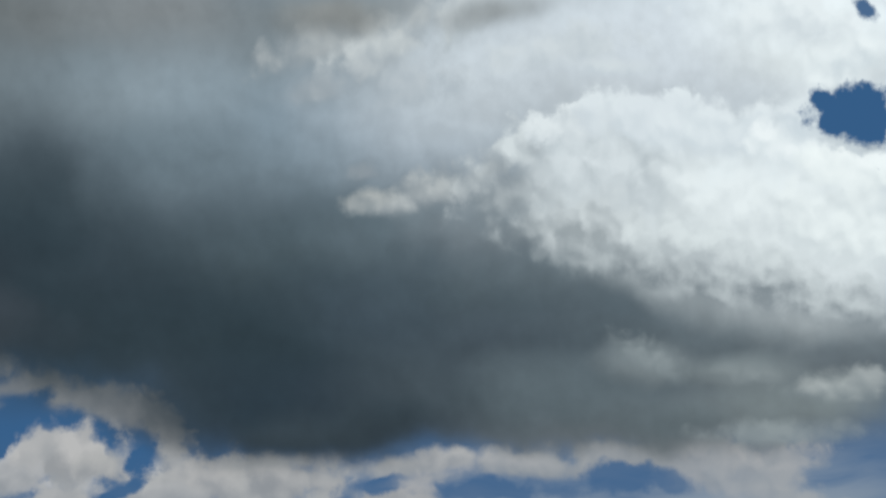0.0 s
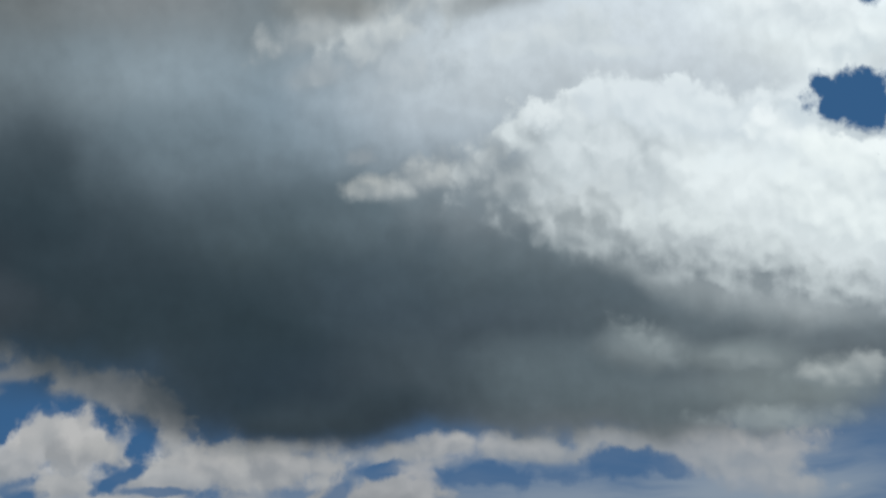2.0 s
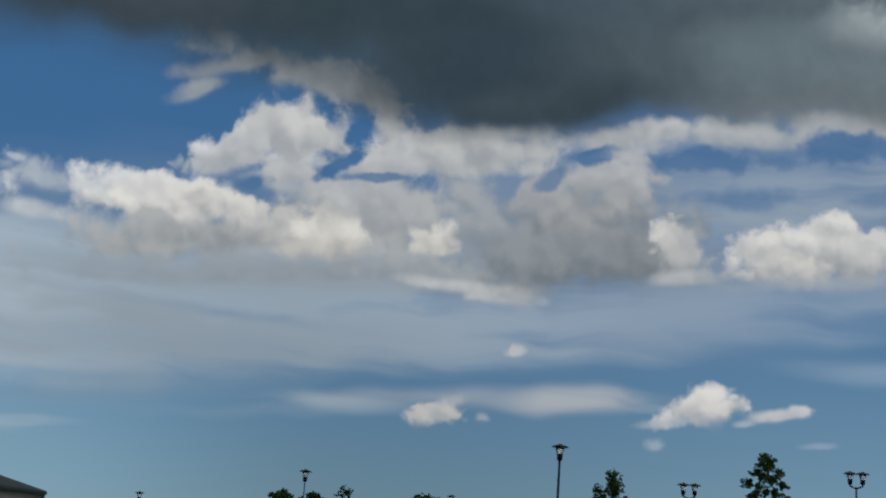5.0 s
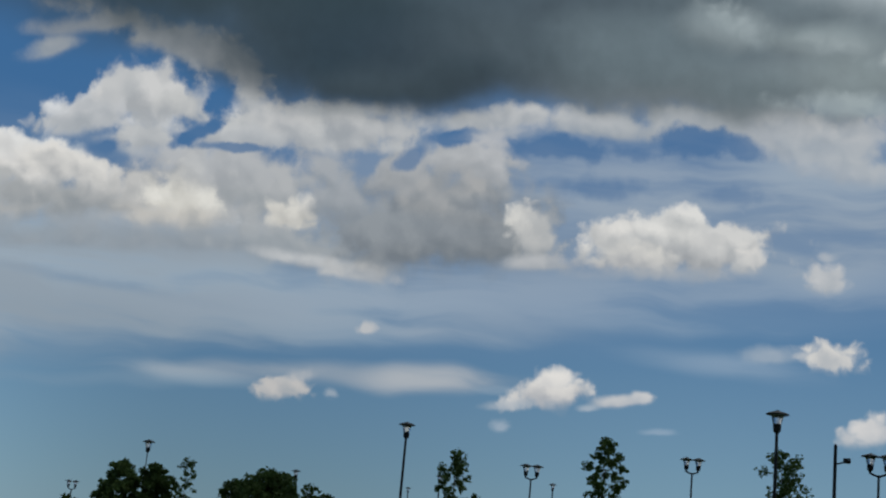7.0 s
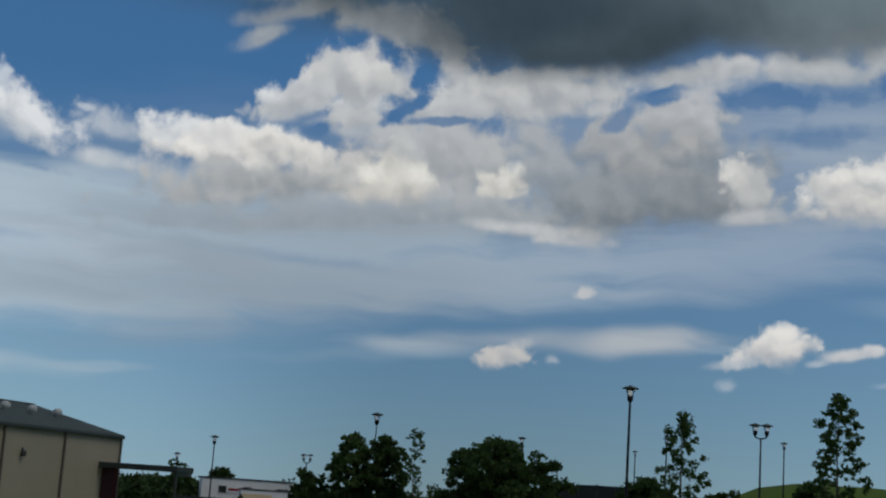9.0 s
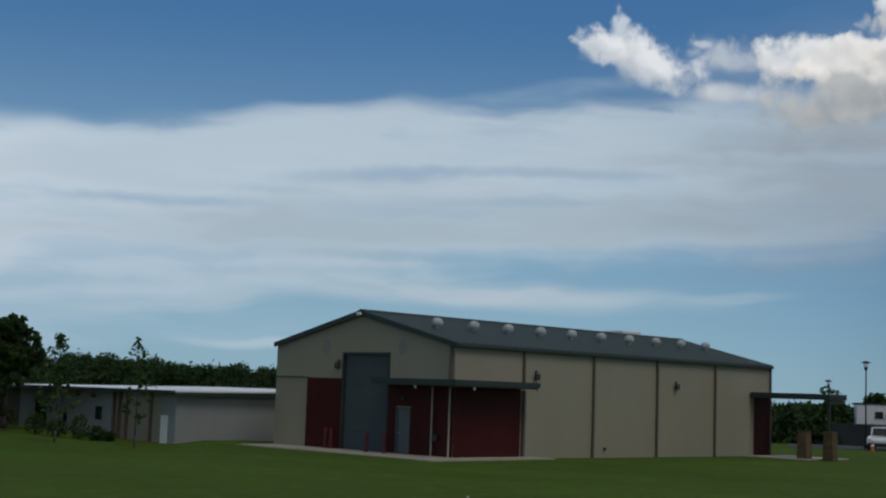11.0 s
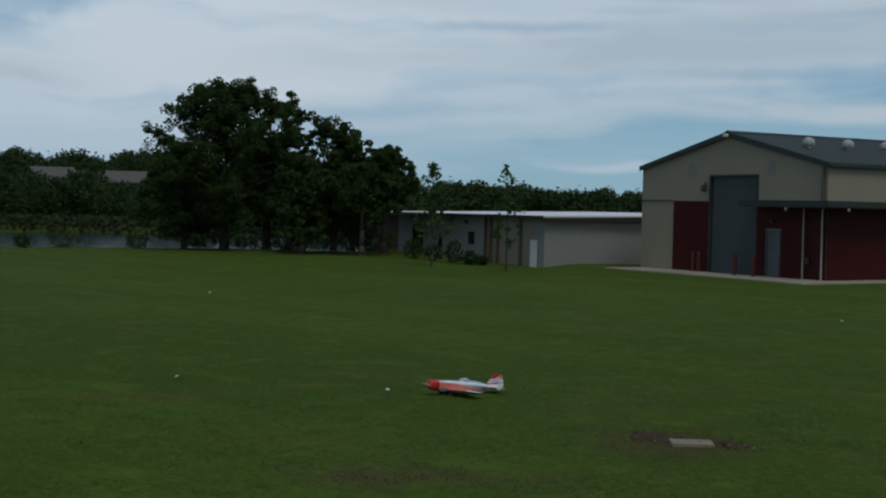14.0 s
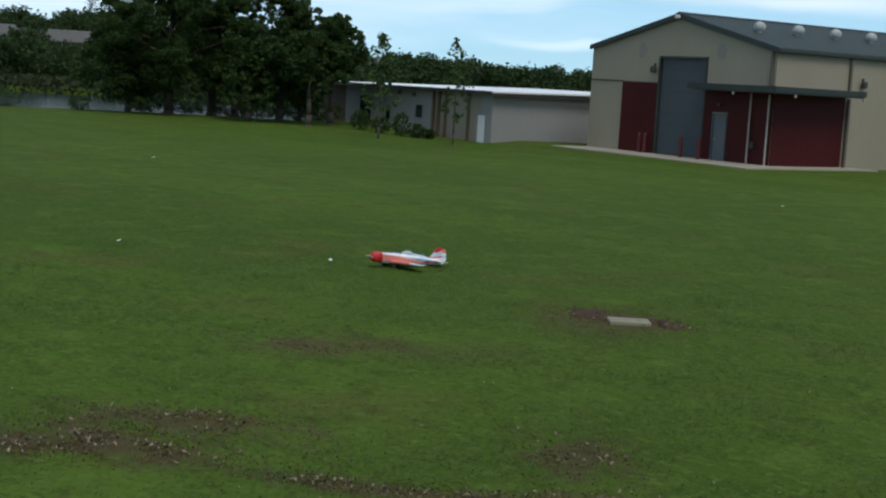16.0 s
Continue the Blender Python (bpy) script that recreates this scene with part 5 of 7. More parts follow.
for u in (-OVER - 0.02, LONG + OVER + 0.002):
    for s in (-1, 1):
        bm = bmesh.new()
        y_e = -OVER - 0.02 if s < 0 else WIDE + OVER + 0.02
        vs = [bm.verts.new((u + dx, y, z)) for dx in (-0.03, 0.017) for y, z in ((y_e, zf - 0.13), (WIDE / 2, RIDGE - 0.16), (WIDE / 2, RIDGE + 0.10), (y_e, zf + 0.10))]
        for f in ((0, 1, 2, 3), (7, 6, 5, 4), (0, 4, 5, 1), (1, 5, 6, 2), (2, 6, 7, 3), (3, 7, 4, 0)):
            bm.faces.new([vs[i] for i in f])
        part("fascia", bm, TRIM, hangar)
part("apex_light", boxes((-0.27, -OVER - 0.055, WIDE / 2 - 0.15, WIDE / 2 + 0.15, RIDGE - 0.16, RIDGE - 0.0), bevel=0.03), WHITE, hangar, "small pale floodlight under the ridge")


def roof_vent(u):
    v = 3.0
    z = gable_top(v) + 0.08
    vent = part("roof_vent", lathe([(0.20, -0.1), (0.20, 0.12), (0.34, 0.16), (0.42, 0.30), (0.40, 0.45), (0.28, 0.58), (0.08, 0.63)], 16), VENT, hangar, "pale galvanised turbine roof vent", at=pose(u, v, z) @ Matrix.Diagonal((0.60, 0.60, 0.82, 1)))
    bm = bmesh.new()
    for k in range(14):
        a = k * math.tau / 14
        vs = [bm.verts.new((r * math.cos(a + d), r * math.sin(a + d), h)) for r, d, h in ((0.35, 0, 0.17), (0.435, 0.1, 0.30), (0.415, 0.2, 0.45), (0.30, 0.3, 0.57), (0.33, 0.34, 0.55), (0.45, 0.24, 0.45), (0.47, 0.14, 0.30), (0.38, 0.04, 0.17))]
        bm.faces.new(vs)
    part("vane", bm, VENT, vent)


for k in range(10):
    roof_vent(1.86 + k * 2.53)
part("roof_unit", boxes((22.0, 23.9, WIDE / 2 + 0.9, WIDE / 2 + 2.4, RIDGE - 0.5, RIDGE + 0.40), bevel=0.04), WHITE, hangar, "pale boxy roof ventilation unit")

# downspouts on the long wall and at the corner
part("downspout", boxes((-0.135, -0.025, 0.14, 0.26, 3.4, EAVE - 0.12), bevel=0.015), PIPE_DARK, hangar, "dark brown downspout")
for u in BAYS[1:]:
    lo = 3.4 if u < 5 else -0.1
    part("downspout", boxes((u - 0.06, u + 0.06, -0.135, -0.025, lo, EAVE - 0.12), bevel=0.015), PIPE_DARK, hangar, "dark brown downspout")
for u, v in ((-0.18, 1.17), (-0.18, 0.10)):
    part("post", boxes((u - 0.034, u + 0.034, v - 0.034, v + 0.034, -0.1, 3.12), bevel=0.010), PIPE_PALE, hangar, "pale painted canopy post")
part("post", boxes((4.56, 4.70, -0.19, -0.06, -0.1, 3.12), bevel=0.012), PIPE_DARK, hangar)
part("meter_box", boxes((-0.2, -0.06, 0.85, 1.05, 0.72, 1.0), bevel=0.02), FIX, hangar)

# corner canopy in an L
CAN = [(-1.15, -1.15), (4.55, -1.15), (4.55, -0.03), (-0.03, -0.03), (-0.03, 4.2), (-1.15, 4.2)]
can = part("canopy", slab(CAN, 3.22, 3.46, "z"), TRIM, hangar, "flat dark green metal canopy wrapping the corner")
part("canopy_soffit", slab([(a * 0.97 - 0.0, b * 0.97) for a, b in CAN], 3.16, 3.22, "z"), FIX, can)
for u, v in ((-1.1, 1.35), (0.1, -1.1), (4.45, -1.1)):
    part("canopy_light", boxes((u - 0.05, u + 0.05, v - 0.05, v + 0.05, 3.02, 3.155), bevel=0.015), PIPE_PALE, can)

# wall lamps and faded round signs
for x, y, z, along in ((-0.05, 7.65, 4.02, 0), (5.5, -0.05, 3.78, 1), (17.1, -0.05, 3.62, 1)):
    sx, sy = (0.10, 0.14) if not along else (0.14, 0.10)
    ox, oy = (-sx - 0.02, 0) if not along else (0, -sy - 0.02)
    lampo = part("wall_lamp", boxes((x + ox - sx, x + ox + sx, y + oy - sy, y + oy + sy, z - 0.16, z + 0.16), bevel=0.05), FIX, hangar, "dark bronze wall lamp")
    part("wall_bracket", boxes((x - 0.03 + ox * 0.3, x + 0.04 + ox * 0.3, y - 0.04 + oy * 0.3, y + 0.04 + oy * 0.3, z + 0.1, z + 0.28)), FIX, lampo)
for v in (8.65, 3.35):
    part("round_sign", slab([(v + 0.30 * math.cos(a), 4.90 + 0.37 * math.sin(a)) for a in [k * math.tau / 20 for k in range(20)]], -0.012, -0.003), BADGE, hangar, "faded blue oval wall sign")
part("hose_bib", boxes((10.9, 11.05, -0.14, -0.03, 0.3, 0.45), bevel=0.02), FIX, hangar)

# concrete apron, bollards
tagged(new("apron", finish(slab([(HC.x + a * math.cos(radians(TURN_H)) - b * math.sin(radians(TURN_H)), HC.y + a * math.sin(radians(TURN_H)) + b * math.cos(radians(TURN_H))) for a, b in ((-3.0, -1.6), (5.2, -1.6), (5.2, -0.07), (-0.06, -0.07), (-0.06, 12.2), (-2.6, 12.0))], -0.7, -0.37, "z"), "apron", CONCRETE)), "pale concrete apron along the hangar's end wall", "concrete apron", kind="structure")
for u, v in ((-0.9, 4.6), (-0.9, 3.43), (-0.4, 7.62), (-0.4, 8.02)):
    b = thing("bollard", HM @ pose(u, v, 0.05), "short red painted steel bollard before the overhead door" if v < 7 else "short red painted steel bollard before the maroon panel", "bollard", "bollards before the door")
    part("post", lathe([(0.085, -0.1), (0.085, 0.86), (0.075, 0.92), (0.04, 0.955)], 14), BOLLARD, b)

# porch at the far corner
porch = thing("porch", HM, "dark green porch roof on posts with brown stone piers", "porch")
part("porch_roof", boxes((24.6, 26.6, -5.0, -0.06, 3.20, 3.52), bevel=0.02), TRIM, porch)
part("porch_beam", boxes((24.7, 26.5, -4.95, -4.78, 2.98, 3.195)), TRIM, porch)
part("porch_post", boxes((24.75, 24.89, -4.93, -4.79, 1.47, 2.98)), FIX, porch)
for u, v in ((24.5, -3.55), (24.7, -5.0)):
    pier = part("pier", slab([(v - 0.34, -0.6), (v + 0.34, -0.6), (v + 0.25, 1.40), (v - 0.25, 1.40)], u - 0.28, u + 0.28), STONE, porch, "brown stone-faced tapering pier")
    part("pier_cap", boxes((u - 0.32, u + 0.32, v - 0.30, v + 0.30, 1.405, 1.47), bevel=0.02), STONE, pier)
    for row in range(9):
        z0 = -0.55 + row * 0.21
        w = 0.325 - 0.0105 * row
        xs = [-w, -0.02 + 0.12 * (-1) ** row, w]
        for a, c in zip(xs, xs[1:]):
            part("stone", boxes((u - 0.315, u - 0.278, v + a + 0.008, v + c - 0.008, z0 + 0.008, z0 + 0.202), bevel=0.012), STONE, pier)

# concrete walk under the porch
tagged(new("porch_walk", finish(slab([tuple((HM @ Vector((a, b, 0)))[:2]) for a, b in ((23.4, -4.4), (28.0, -4.4), (28.0, -0.3), (23.4, -0.3))], -0.85, land(*(HM @ Vector((24.5, -2.5, 0)))[:2]) + 0.06, "z"), "porch_walk", CONCRETE)), "pale concrete walk under the porch", "walk", kind="structure")

# ---------------------------------------------------------------- long low shed
SC = Vector((-50.9, 48.8, -0.5))
SM = Matrix.Translation(SC) @ pose(0, 0, 0, 0, 0, TURN_H)
shed = thing("shed", SM, "long low grey metal shed with a white roof", "shed")
SL, SD, SH = 18.9, 17.0, 2.52
part("wall_panel", ribbed_side(0.0, SD, -0.6, SH, v=0.0), SHED_WALL, shed, "grey ribbed end wall")
fronts = ((0.19, 0.9, SHED_WALL), (0.9, 5.6, SHED_TAN), (5.6, 10.4, SHED_WALL), (10.4, 15.6, SHED_WALL), (15.6, SL, RUST))
for v0, v1, mat in fronts:
    bm = ribbed(v0 + 0.004, v1 - 0.004, 0.0, 0.18, -RIB, -0.6, lambda q: SH, lambda q, d, z: (d, q, z))
    part("wall_panel", bm, mat, shed)
part("wall_panel", boxes((0, SD, SL, SL + 0.18, -0.6, SH)), SHED_WALL, shed)
part("roof", slab([(-0.35, SH), (SD + 0.3, SH + 0.24), (SD + 0.3, SH + 0.32), (-0.35, SH + 0.08)], -0.35, SL + 0.4, "y"), SHED_ROOF, shed, "low white metal roof")
part("eave_trim", boxes((-0.40, -0.352, -0.38, SL + 0.4, SH - 0.10, SH + 0.085), (-0.40, SD + 0.3, -0.42, -0.352, SH - 0.16, SH + 0.0)), FIX, shed)
part("white_door", boxes((-0.06, -0.024, 0.62, 1.22, -0.6, 1.32), bevel=0.01), WHITE, shed, "narrow white door")
for v, w in ((5.55, 0.16), (4.3, 0.1), (2.1, 0.12), (5.0, 0.2)):
    part("wall_post", boxes((-0.14, -0.024, v - w / 2, v + w / 2, -0.5, SH - 0.1)), RUST, shed)
for v0, v1, z0, z1 in ((6.7, 7.4, 0.9, 1.6), (12.4, 13.8, 0.2, 1.9), (10.2, 10.7, 0.6, 1.4)):
    w = part("window", boxes((-0.05, -0.024, v0, v1, z0, z1)), CAR_GLASS, shed, "dark shed window")
    part("frame", boxes((-0.07, -0.05, v0 - 0.05, v0, z0, z1), (-0.07, -0.05, v1, v1 + 0.05, z0, z1), (-0.07, -0.05, v0, v1, z1, z1 + 0.05)), SHED_WALL, w)
for v, z in ((7.6, 2.05), (9.2, 2.1)):
    part("wall_lamp", boxes((-0.2, -0.024, v - 0.1, v + 0.1, z, z + 0.22), bevel=0.03), FIX, shed)

# ---------------------------------------------------------------- trees
def leaf_cloud(name, points, sizes, material, seed, flat=0.0):
    """Many small bent leaves, one four-cornered blade at each point, in one mesh."""
    rng = np.random.default_rng(seed)
    n = len(points)
    a = rng.normal(size=(n, 3))
    a /= np.linalg.norm(a, axis=1)[:, None]
    b = rng.normal(size=(n, 3))
    b[:, 2] *= 1 - flat
    b -= a * np.sum(a * b, axis=1)[:, None]
    b /= np.linalg.norm(b, axis=1)[:, None] + 1e-9
    c = np.cross(a, b)
    s = sizes[:, None]
    co = np.stack([points - a * s, points + b * s * 0.55 + c * s * 0.2, points + a * s, points - b * s * 0.55 + c * s * 0.2], 1).reshape(-1, 3)
    me = bpy.data.meshes.new(name)
    me.vertices.add(n * 4)
    me.vertices.foreach_set("co", co.ravel())
    me.loops.add(n * 4)
    me.loops.foreach_set("vertex_index", np.arange(n * 4))
    me.polygons.add(n)
    me.polygons.foreach_set("loop_start", np.arange(n) * 4)
    me.polygons.foreach_set("loop_total", np.full(n, 4))
    me.materials.append(material)
    me.update()
    me.validate()
    return me


def in_ball(rng, n, shell=0.5):
    d = rng.normal(size=(n, 3))
    d /= np.linalg.norm(d, axis=1)[:, None]
    return d * (rng.uniform(shell ** 3, 1, n) ** (1 / 3))[:, None]


def tree(az, r, height, wide, label, material=None, leaves=5000, leaf=0.22, clear=0.18, clumps=26, clump=0.30, seed=1, shape="round", trunk=None, name="tree", lift=0.0, group="", sprays=11):
    """A tapered trunk with limbs out to clumps of leaves. clear: bare share of the height."""
    rng = np.random.default_rng(seed)
    p = polar(az, r)
    base = Vector((p.x, p.y, land(p.x, p.y) - 0.08 + lift))
    root = thing(name, Matrix.Translation(base), label, "tree", group)
    tr = trunk or 0.022 * height + 0.05
    h0 = clear * height
    centres, radii = [], []
    for k in range(clumps):
        f = (k + 0.5) / clumps
        if shape == "column":
            w = wide * (0.25 + 0.75 * math.sin(math.pi * min(1, 0.12 + 0.95 * (1 - f)) * 0.62)) * (1 - 0.55 * f)
        elif shape == "cone":
            w = wide * (1.05 - f) * 0.9
        else:
            w = wide * math.sqrt(max(0.05, 1 - (2 * f - 0.85) ** 2 * 0.8))
        ang = k * 2.39996 + rng.uniform(-0.5, 0.5)
        rad = w * rng.uniform(0.35, 0.92)
        if shape == "column":
            rad = w * rng.uniform(0.15, 0.8)
        cr = clump * wide * (rng.uniform(0.6, 1.3) if shape == "round" else rng.uniform(0.7, 1.15)) * (1.0 if shape == "round" else 0.85)
        z = h0 + (height - h0 - cr * 0.8) * f * 0.98 + cr * 0.3
        centres.append((rad * math.cos(ang), rad * math.sin(ang), z))
        radii.append(cr)
    if shape == "round":
        for k in range(4):
            centres.append((rng.uniform(-0.2, 0.2) * wide, rng.uniform(-0.2, 0.2) * wide, h0 + (height - h0) * (0.35 + 0.17 * k)))
            radii.append(clump * wide * 1.4)
    bm = bmesh.new()
    bend = rng.uniform(-0.04, 0.04, 2) * height
    knots = [Vector((bend[0] * q * q, bend[1] * q * q, height * 0.86 * q)) for q in (0, 0.03, 0.15, 0.35, 0.6, 1.0)]
    widths = [tr * 1.5, tr * 1.1, tr, tr * 0.8, tr * 0.45, tr * 0.08]
    for a, b, ra, rb in zip(knots, knots[1:], widths, widths[1:]):
        tube(bm, a, b, ra, rb, n=8)
    for c in centres:
        c = Vector(c)
        q = min(0.85, max(clear * 0.7, (c.z - 0.35 * math.hypot(c.x, c.y)) / (height * 0.86)))
        s = Vector((bend[0] * q * q, bend[1] * q * q, height * 0.86 * q))
        mid = s.lerp(c, 0.5) + Vector((0, 0, 0.06 * height * rng.uniform(-0.3, 0.6)))
        w = tr * (0.42 if shape == "round" else 0.25) * (1.1 - q)
        tube(bm, s, mid, w, w * 0.6, n=6)
        tube(bm, mid, c, w * 0.6, w * 0.12, n=6)
    part("trunk", bm, BARK, root, "grey-brown trunk and limbs", smooth=True)
    share = np.array(radii) ** 2
    share = np.maximum(8, (leaves * share / share.sum())).astype(int)
    pts = []
    for c, cr, m in zip(centres, radii, share):
        # sprays of leaves stand out of each clump, more of them on its outer and upper side
        away = np.array([c[0], c[1], 0.35 * (c[2] - 0.4 * height)]) / (0.5 * wide + 0.01)
        for k in range(sprays):
            way = rng.normal(size=3) + 0.7 * away
            way /= np.linalg.norm(way) + 1e-9
            mid = np.array(c) + way * cr * rng.uniform(0.12, 1.12) * np.array([1.05, 1.05, 0.9])
            reach = cr * rng.uniform(0.20, 0.46)
            pts.append(mid + in_ball(rng, max(2, m // sprays), 0.1) * reach * np.array([1.15, 1.15, 0.75]))
    pts = np.concatenate(pts)
    pts[:, 2] = np.maximum(pts[:, 2], 0.15)
    sizes = rng.uniform(0.6, 1.3, len(pts)) * leaf
    crown = new("crown", leaf_cloud("crown", pts, sizes, material or LEAF_MID, seed + 5))
    crown.parent = root
    return root


# by the lake shore
tree(-59.65, 80, 9.9, 5.2, "large dark green broad-crowned shade tree near the lake", LEAF_DARK, 66000, 0.095, 0.16, 64, 0.2, 3, sprays=14)
tree(-61.3, 80, 5.6, 2.8, "dark green tree with low hanging branches by the lake", LEAF_DARK, 17000, 0.115, 0.08, 24, 0.33, 12)
tree(-55.1, 78, 7.6, 2.6, "dense dark green tree between the shade tree and the shed", LEAF_DARK, 22000, 0.115, 0.16, 30, 0.32, 21)
tree(-53.0, 77, 6.1, 2.1, "dark green spreading tree beside the shed", LEAF_DARK, 15000, 0.115, 0.42, 30, 0.27, 33)
tree(-57.0, 84, 5.4, 2.2, "small dark tree standing by the water", LEAF_DARK, 6000, 0.15, 0.26, 20, 0.34, 34)
tree(-54.3, 82, 4.6, 2.0, "small dark tree behind the larger ones", LEAF_DARK, 5000, 0.15, 0.26, 18, 0.36, 35)
tree(-56.4, 76, 4.2, 2.0, "low leafy dark tree under the larger crowns", LEAF_DARK, 5000, 0.145, 0.25, 22, 0.34, 36)
tree(-53.9, 75, 5.0, 1.9, "leafy dark tree filling the gap beside the shed", LEAF_DARK, 5000, 0.145, 0.42, 22, 0.34, 37)
tree(-57.9, 82, 9.4, 3.5, "broad dark green tree crowding the large shade tree", LEAF_DARK, 22000, 0.115, 0.2, 34, 0.24, 38)
# thin young trees before the shed
tree(-50.95, 67.5, 5.3, 1.15, "thin young tree with a loose leafy top before the shed", LEAF_MID, 1000, 0.10, 0.28, 26, 0.36, 41, "column", 0.045, "young_tree", sprays=6)
tree(-47.8, 66.5, 5.3, 1.1, "thin young tree with a leafy tip before the shed", LEAF_MID, 620, 0.10, 0.25, 24, 0.30, 44, "column", 0.04, "young_tree", sprays=6)
# along the car park
tree(-12.3, 121, 8.3, 2.4, "green leafy tree by the parked cars", LEAF_MID, 7000, 0.21, 0.12, 26, 0.34, 51)
tree(-10.9, 121, 8.1, 2.6, "dark green rounded tree by the car park", LEAF_DARK, 9000, 0.2, 0.06, 28, 0.36, 52)
tree(-13.9, 122, 4.7, 1.8, "low dark green tree by the parked cars", LEAF_DARK, 2200, 0.22, 0.06, 18, 0.4, 53)
tree(-9.6, 118, 8.9, 2.5, "sparse young tree with thin branches", LEAF_MID, 2800, 0.11, 0.15, 34, 0.20, 54, "column", 0.08, "young_tree")
tree(-6.15, 96, 5.75, 4.3, "dense dark round tree beyond the field", LEAF_DARK, 18000, 0.18, 0.05, 44, 0.3, 55)
tree(-17.6, 134, 4.6, 1.7, "small round dark tree behind the trailer", LEAF_DARK, 1800, 0.28, 0.1, 16, 0.4, 56)
tree(-19.3, 135, 4.2, 2.4, "low dark tree behind the porch", LEAF_DARK, 2000, 0.28, 0.1, 16, 0.4, 57)
tree(1.4, 70, 6.4, 2.6, "upright young tree with open branches", LEAF_MID, 5200, 0.085, 0.15, 46, 0.17, 61, "column", 0.08, "young_tree")
tree(7.6, 66, 7.4, 2.45, "upright young tree with a pointed leafy top", LEAF_MID, 6800, 0.09, 0.12, 54, 0.18, 62, "column", 0.08, "young_tree")
tree(14.85, 58, 7.0, 3.4, "open-crowned young tree beside a street lamp", LEAF_MID, 6800, 0.075, 0.12, 50, 0.17, 63, "column", 0.08, "young_tree")
tree(0.0, 90, 2.6, 1.9, "low dark round bush-like tree", LEAF_DARK, 2600, 0.22, 0.03, 18, 0.42, 64)
tree(3.0, 95, 1.9, 1.5, "low dark green bushy tree", LEAF_DARK, 1800, 0.22, 0.03, 14, 0.44, 65)
tree(6.6, 110, 3.0, 1.6, "small dark tree on the bank", LEAF_DARK, 1800, 0.24, 0.05, 16, 0.42, 66)
tree(14.0, 62, 2.2, 1.6, "low dark shrub-like tree under the street lamp", LEAF_DARK, 1800, 0.18, 0.03, 16, 0.42, 67)
tree(11.9, 90, 1.5, 1.2, "low dark green bushy tree", LEAF_DARK, 1200, 0.2, 0.03, 12, 0.44, 68)


def woods(az0, az1, r0, r1, tops, n, leaf, seed, label):
    """Far woods: crowns of leaves side by side whose upper outline follows tops(az) in degrees of rise."""
    rng = np.random.default_rng(seed)
    pts = []
    for k in range(n):
        az, r = rng.uniform(az0, az1), rng.uniform(r0, r1)
        p = polar(az, r)
        g = land(p.x, p.y)
        top = EYE + r * math.tan(radians(tops(az))) - abs(rng.normal(0, 0.9))
        h = max(1.5, top - g)
        wide = rng.uniform(1.6, 3.4) * r / 200
        for j in range(7):
            cr = wide * rng.uniform(0.35, 0.6)
            f = rng.uniform(0.25, 1.0)
            spread = wide * math.sqrt(max(0.05, 1 - f * f * 0.9))
            c = np.array([p.x + rng.uniform(-1, 1) * spread, p.y + rng.uniform(-1, 1) * spread, g + (h - cr * 0.8) * f])
            pts.append(c + in_ball(rng, 44, 0.2) * cr * (0.75 + 0.25 * np.abs(rng.normal(0, 1, (44, 1)))))
        pts.append(rng.uniform(-1, 1, (80, 3)) * np.array([wide, wide, h * 0.36]) + np.array([p.x, p.y, g + h * 0.34]))
    pts = np.concatenate(pts)
    sizes = rng.uniform(0.6, 1.3, len(pts)) * leaf * 0.75
    return tagged(new("woods", leaf_cloud("woods", pts, sizes, LEAF_FAR, seed)), label, "trees", kind="stuff")


def wave(az, k):
    return noise.noise((az * 0.45, k, 0)) * 0.45 + noise.noise((az * 1.5, k, 5)) * 0.30


def humps(az, width):
    """Crown beside crown: a row of rounded tops."""
    return 1 - (2 * ((az / width) % 1.0) - 1) ** 2


woods(-82, -52.6, 196, 250, lambda a: (0.88 + humps(a, 1.7) * 0.6 + wave(a, 1)) * (1 - 0.20 * (1 - smoothstep(0.6, 1.3, abs(a + 66.4))) - 0.20 * (1 - smoothstep(0.7, 1.4, abs(a + 63.4)))), 560, 0.36, 71, "dark green woods along the far lake shore")
woods(-82, -52.4, 270, 330, lambda a: 1.55 + humps(a, 2.3) * 0.7 + wave(a, 2), 440, 0.50, 72, "far woods on the rise behind the houses")
woods(-53, -38, 150, 190, lambda a: 1.12 - 0.045 * (a + 47) + wave(a, 3) * 0.6 - 0.2 * (1 - smoothstep(-51.2, -49.6, a)) - 0.7 * (1 - smoothstep(0.25, 0.5, abs(a + 51.55))), 420, 0.32, 73, "green woods behind the low shed")
woods(-38, -5, 165, 215, lambda a: 0.2 + wave(a, 4) * 0.45, 420, 0.38, 74, "far woods beyond the car park")
woods(-22, -18.6, 118, 135, lambda a: 0.2 + wave(a, 6) * 0.4, 24, 0.34, 75, "green bushes behind the porch")


def shore_reeds():
    rng = np.random.default_rng(8)
    pts = []
    for k in range(27000):
        az, r = rng.uniform(-85, -50), rng.uniform(160, 204)
        p = polar(az, r)
        g = land(p.x, p.y)
        if r > 172 and g > WATER - 0.4 or g > WATER - 0.1:
            pts.append((p.x, p.y, max(g, WATER) + rng.uniform(0, 1.3)))
    pts = np.array(pts)
    tagged(new("reeds", leaf_cloud("reeds", pts, rng.uniform(0.25, 0.5, len(pts)), REED, 9)), "pale green reeds along the far shore", "reeds", kind="stuff")


shore_reeds()


